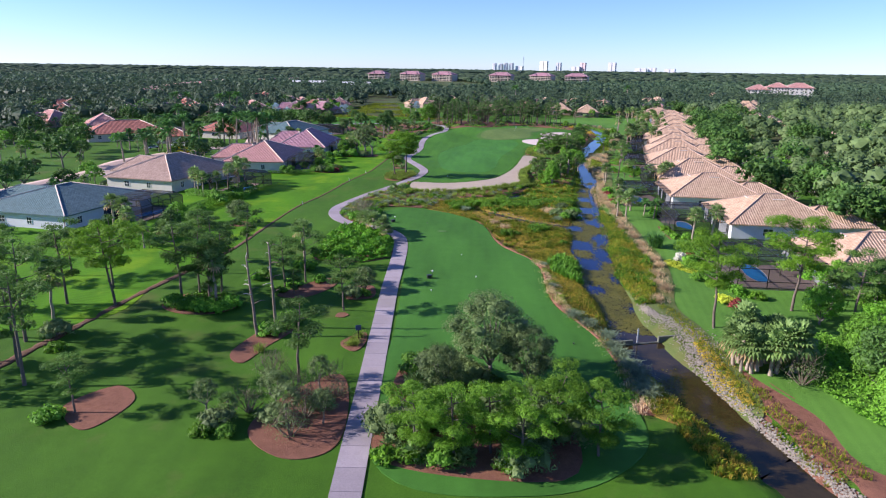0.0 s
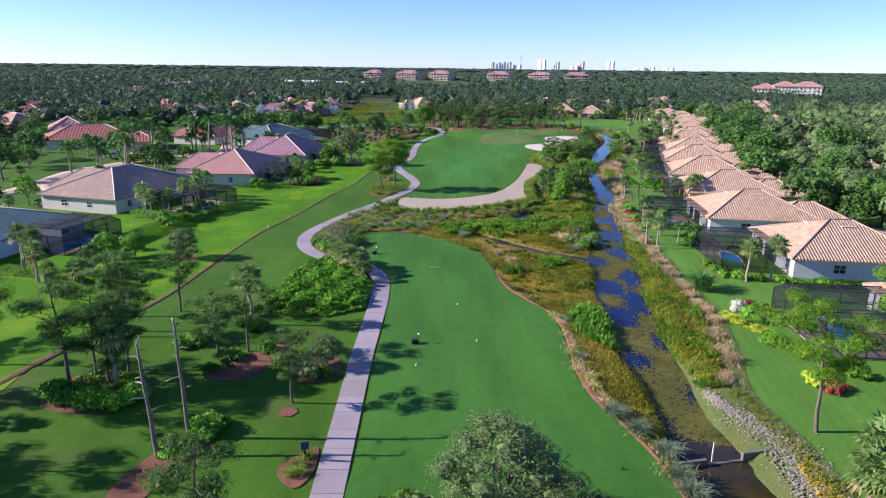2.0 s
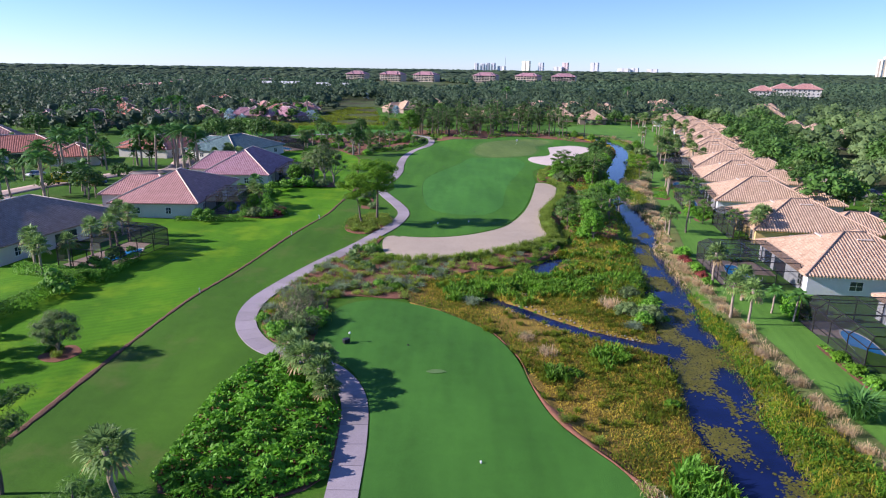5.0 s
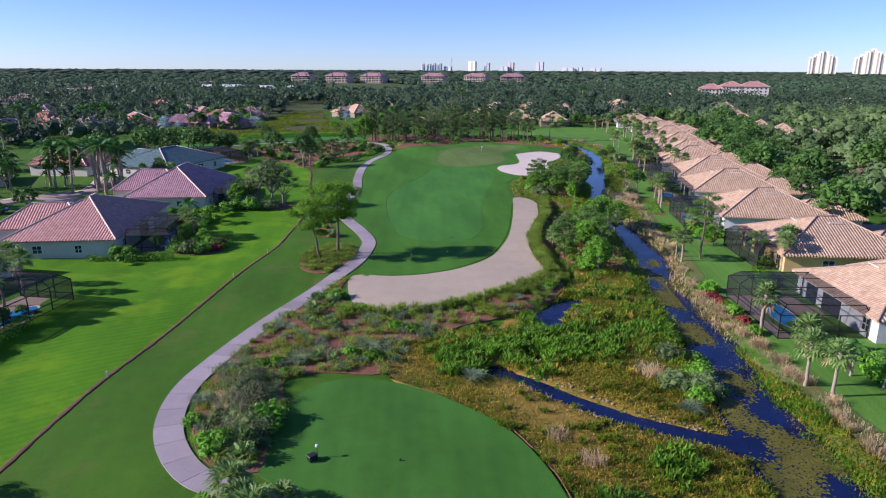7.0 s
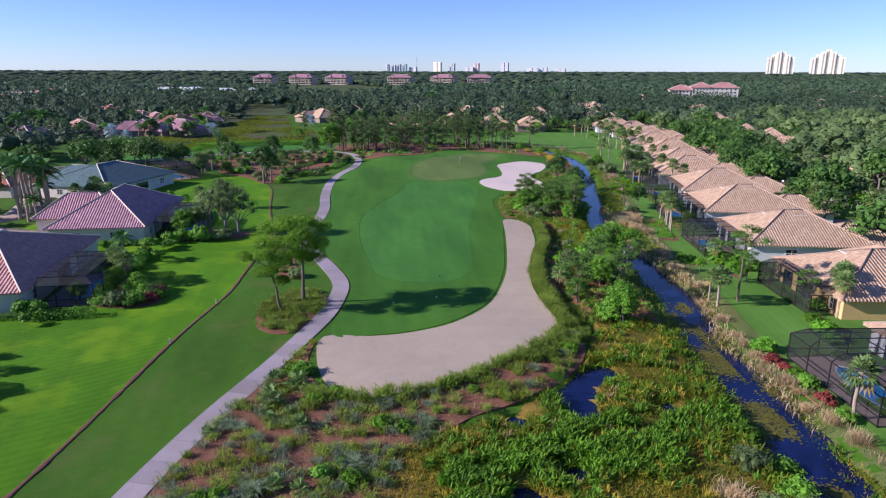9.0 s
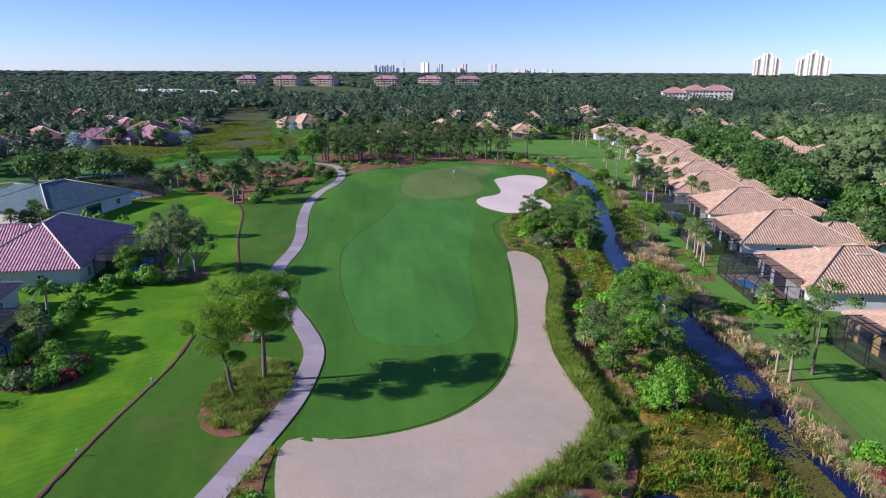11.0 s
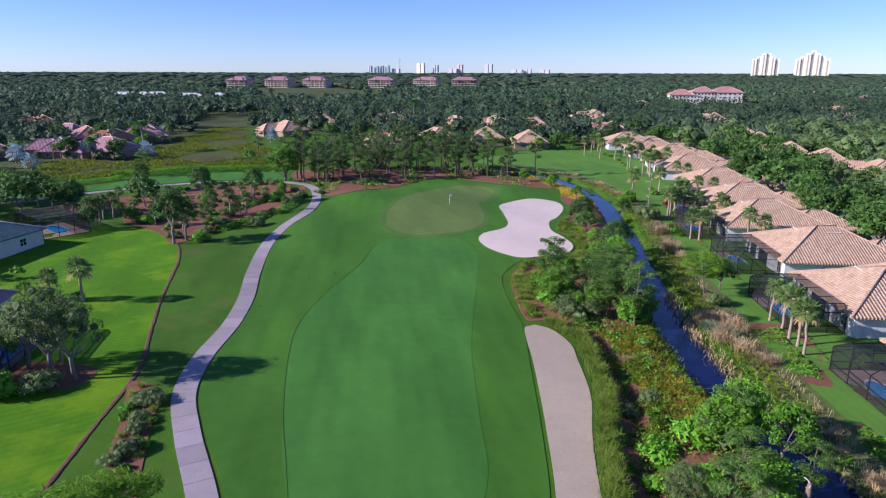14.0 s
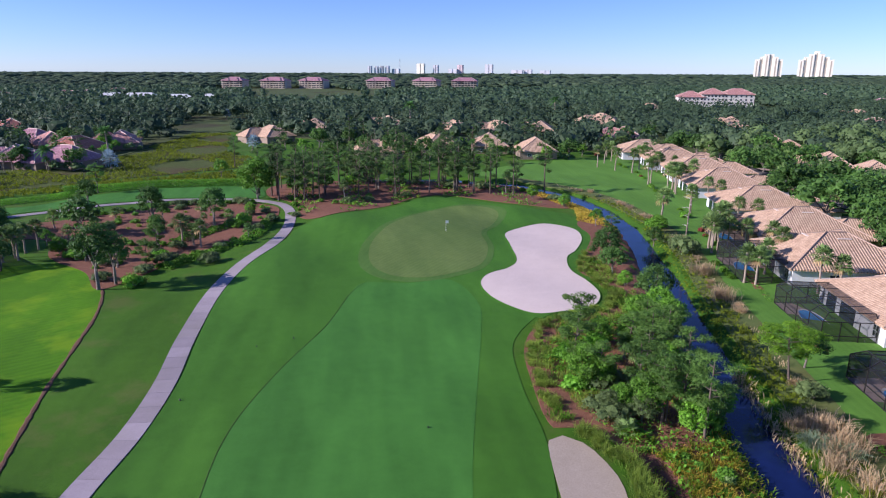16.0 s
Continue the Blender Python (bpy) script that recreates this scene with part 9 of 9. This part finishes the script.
tee_stand(-1.5, 88.9, 20)
tee_stand(9.1, 63.8, -10)
tee_stand(-9.6, 124.4, 40)
# yardage and tee sign by the path
root = new("tee_sign")
root.matrix_basis = pose(-9.1, 66.2, float(height(-9.1, 66.2)), 0, 0, 15)
tagged(root, "dark tee sign on a post among grasses", "sign")
part("post", box_bm((-0.07, -0.07, 0), (0.07, 0.07, 1.5)), M["black"], root)
part("board", box_bm((-0.32, -0.1, 1.1), (0.32, -0.05, 1.75), None, 0.02), M["car_blue"], root, "dark blue sign board")
# flagstick
root = new("flagstick")
root.matrix_basis = pose(33.6, 308.0, float(height(33.6, 308.0)) + 0.14)
tagged(root, "white flagstick with a small pale flag on the green", "flagstick")
bm = bmesh.new()
bmesh.ops.create_cone(bm, cap_ends=True, segments=8, radius1=0.03, radius2=0.02, depth=2.4, matrix=Matrix.Translation((0, 0, 1.2)))
part("pole", bm, M["ball"], root)
V = [(0.02 + 0.09 * i, 0.05 * math.sin(i * 1.1), z) for z in (1.8, 2.35) for i in range(7)]
part_me("pennant", mesh_of("pennant", V, [(i, i + 1, i + 8, i + 7) for i in range(6)], M["flag"], True), root, "pale yellow-white flag")
# marker posts on the mulch line
for x, y in [(-25.2, 173), (-31.2, 141), (-22.2, 186)]:
    put_mesh("marker_post", box_bm((-0.06, -0.06, 0), (0.06, 0.06, 0.7), None, 0.01), "white", x, y, "short white boundary post on mulch", "post")


# weathered standing trunks
def snag(x, y, h, seed, lean, label, r0=0.2):
    r = np.random.default_rng(seed)
    root = tree_root("dead_tree", label, "dead tree")
    root.matrix_basis = pose(x, y, float(height(x, y)) - 0.05)
    top = np.array([lean[0], lean[1], h])
    pts = limb_pts((0, 0, 0), top, 0, r, 6)
    part_me("trunk", mesh_of("trunk", *tube(pts, np.array([1.45, 1.2, 1.05, 0.95, 0.86, 0.74, 0.5]) * r0, 8), M["snag"], True), root)
    for k in range(11):
        t = 0.42 + 0.056 * k
        p = np.array(pts[0]) + (top - np.array(pts[0])) * min(t, 0.985)
        a = k * 2.1 + r.uniform(-0.5, 0.5)
        L = r.uniform(0.3, 1.5) * (1.0 if r0 < 0.25 else 0.5)
        part_me("stub", mesh_of("stub", *tube(limb_pts(p, p + np.array([math.cos(a) * L, math.sin(a) * L, r.uniform(-0.1, 0.6)]), 0.15, r, 3), [0.075, 0.055, 0.04, 0.02], 5), M["snag_pale" if k % 3 else "snag"], True), root)


snag(-19.3, 69.3, 10.6, 1, (-0.5, 0.3), "tall bare dead pine trunk with stubs", 0.155)
snag(-20.8, 66.6, 9.6, 2, (-0.9, 0.5), "leaning bare dead pine trunk with stubs", 0.155)
snag(36.8, 188.0, 4.4, 3, (0.2, 0.2), "short broken palm trunk among shrubs", 0.3)
snag(76.8, 290.2, 10.4, 4, (0.3, 0.2), "bare dead pine by the canal", 0.13)


# weir across the canal
root = new("weir")
root.matrix_basis = pose(20.4, 66.6, 0, 0, 0, 12)
tagged(root, "weathered concrete weir wall across the canal", "weir")
part("wall", box_bm((0, -0.15, -1.9), (2.4, 0.15, -0.05), None, 0.03), M["concrete"], root)
part("wall", box_bm((5.6, -0.15, -1.9), (8.6, 0.15, 0.15), None, 0.03), M["concrete"], root)
part("notch", box_bm((2.4, -0.13, -1.9), (5.6, 0.13, -0.52), None, 0.03), M["concrete"], root)
part("gauge_board", box_bm((3.05, 0.25, -0.9), (3.2, 0.31, 1.2)), M["white"], root, "white gauge board standing in the water")

# stone facing of the bank
STONES = spline([(26.2, 82.5), (26.7, 78.5), (27.6, 74.5), (29.0, 71.2), (29.9, 68.6), (28.8, 65), (28.3, 61.5), (28.0, 57.0), (28.6, 51), (29.6, 44.5), (31.0, 38)], False, 0.5)
stone_meshes = []
for k in range(6):
    r = np.random.default_rng(200 + k)
    bm = bmesh.new()
    bmesh.ops.create_icosphere(bm, subdivisions=1, radius=0.5)
    for v in bm.verts:
        v.co *= r.uniform(0.75, 1.2)
        v.co.z *= 0.6
    me = bpy.data.meshes.new("stone")
    bm.to_mesh(me)
    bm.free()
    me.materials.append(M["stone"])
    stone_meshes.append(me)
apron = tagged(new("stone_bank"), "bank faced with loose pale stones", "stone bank", "", "structure")
for i in range(300):
    p = STONES[random.randrange(len(STONES))]
    wdt = 2.6 if 62 < p[1] < 73 else 1.7 if 54 < p[1] <= 62 else 0.8
    x, y = p[0] + random.gauss(0.2, 0.36 * wdt), p[1] + random.gauss(0, 0.5)
    ob = new("stone", random.choice(stone_meshes))
    ob.parent = apron
    s = random.uniform(0.2, 0.38)
    ob.matrix_basis = pose(x, y, float(height(x, y)) + 0.10, random.uniform(-20, 20), random.uniform(-20, 20), random.uniform(0, 360)) @ Matrix.Diagonal((s, s, s, 1))
channel = tagged(new("stone_edging"), "pale stones strewn along a side channel in the marsh", "stone edging", "", "structure")
for side in (-1, 1):
    for x, y, w in spline([(a, b, c) for a, b, c in BRANCH[1:5]], False, 0.30):
        if random.random() < 0.22:
            continue
        x, y = x + side * 0.62 * (w + 0.55) + random.gauss(0, 0.18), y + side * 0.78 * (w + 0.55) + random.gauss(0, 0.18)
        ob = new("stone", random.choice(stone_meshes))
        ob.parent = channel
        q = random.uniform(0.18, 0.42)
        ob.matrix_basis = pose(x, y, max(float(height(x, y)), WATER_Z) + 0.10, random.uniform(-20, 20), random.uniform(-20, 20), random.uniform(0, 360)) @ Matrix.Diagonal((q, q, q, 1))
VS, FS = [], []
base = [(np.array([v.co[:] for v in me.vertices]), [tuple(p.vertices) for p in me.polygons]) for me in stone_meshes]
for i in range(4200):
    p = STONES[random.randrange(len(STONES))]
    wdt = 2.8 if 60 < p[1] < 74 else 1.8 if 54 < p[1] <= 60 else 0.9
    x, y = p[0] + random.gauss(0.2, 0.38 * wdt), p[1] + random.gauss(0, 0.5)
    v, f = base[i % 6]
    s = random.uniform(0.12, 0.27)
    a = random.uniform(0, 6.28)
    R = np.array([[math.cos(a), -math.sin(a), 0], [math.sin(a), math.cos(a), 0], [0, 0, 1]])
    o = len(VS)
    VS += ((v * s) @ R.T + np.array([x, y, float(height(x, y)) + 0.08])).tolist()
    FS += [tuple(k + o for k in q) for q in f]
loose = part_me("loose_stones", mesh_of("loose_stones", VS, FS, M["stone"]), apron)
loose["kind"] = "stuff"
cover("bank_moss", [(27.5, 50), (28.2, 60), (29.2, 66), (31.0, 68), (30.8, 62), (30.2, 52)], 1600, M["sedge_gold"], 0.14, 0.2, "low yellow-green plants between stones", jitter=0.8)


# vehicles
def vehicle(x, y, rz, paint, label, size=(4.6, 1.85, 1.45), boxy=False, name="car"):
    root = new(name)
    root.matrix_basis = pose(x, y, float(height(x, y)) + 0.36, 0, 0, rz)
    tagged(root, label, "vehicle")
    L, W_, H = size
    bm = bmesh.new()
    if boxy:
        add_box(bm, (-L / 2, -W_ / 2, 0.45), (L / 2, W_ / 2, H), None, 0.08)
        part("body", bm, M[paint], root)
        part("roof_panel", box_bm((-L / 2 + 0.1, -W_ / 2 + 0.1, H), (L / 2 - 0.1, W_ / 2 - 0.1, H + 0.06)), M["white"], root, "white roof panel")
        part("stripe", box_bm((-L / 2 + 0.3, -W_ / 2 - 0.02, 1.2), (L / 2 - 0.3, -W_ / 2 + 0.02, 1.5)), M["bronze"], root, "dark side stripe")
    else:
        add_box(bm, (-L / 2, -W_ / 2, 0.3), (L / 2, W_ / 2, 0.85), None, 0.12)
        part("body", bm, M[paint], root)
        V = [(-L * 0.32, -W_ * 0.45, 0.85), (L * 0.28, -W_ * 0.45, 0.85), (L * 0.28, W_ * 0.45, 0.85), (-L * 0.32, W_ * 0.45, 0.85), (-L * 0.22, -W_ * 0.38, H), (L * 0.1, -W_ * 0.38, H), (L * 0.1, W_ * 0.38, H), (-L * 0.22, W_ * 0.38, H)]
        part_me("cabin", mesh_of("cabin", V, [(4, 5, 6, 7), (0, 1, 5, 4), (1, 2, 6, 5), (2, 3, 7, 6), (3, 0, 4, 7)], M["glass"]), root, "dark glazed cabin")
        part("roof_panel", box_bm((-L * 0.22, -W_ * 0.37, H), (L * 0.1, W_ * 0.37, H + 0.03)), M[paint], root)
    for sx in (-0.3, 0.3):
        for sy in (-1, 1):
            bm = bmesh.new()
            bmesh.ops.create_cone(bm, cap_ends=True, segments=14, radius1=0.33, radius2=0.33, depth=0.22, matrix=Matrix.Translation((sx * L, sy * W_ * 0.45, 0.33)) @ Matrix.Rotation(math.pi / 2, 4, "X"))
            part("wheel", bm, M["tyre"], root)


vehicle(-90.0, 222.0, 8, "car_yellow", "yellow box trailer parked on a paved drive", (7.6, 2.4, 2.7), True, "trailer")
vehicle(-83, 221.5, 15, "car_blue", "dark car parked beside a trailer")
vehicle(-104, 232, 60, "car_white", "white car parked on a paved street")
vehicle(103.0, 192.5, 70, "car_white", "white pickup parked under oaks")
vehicle(110.5, 216, 75, "car_blue", "dark car parked under oaks")
vehicle(97.0, 168, 80, "car_blue", "dark car parked by a drive")
vehicle(118.0, 262, 75, "car_white", "white car parked by a drive")
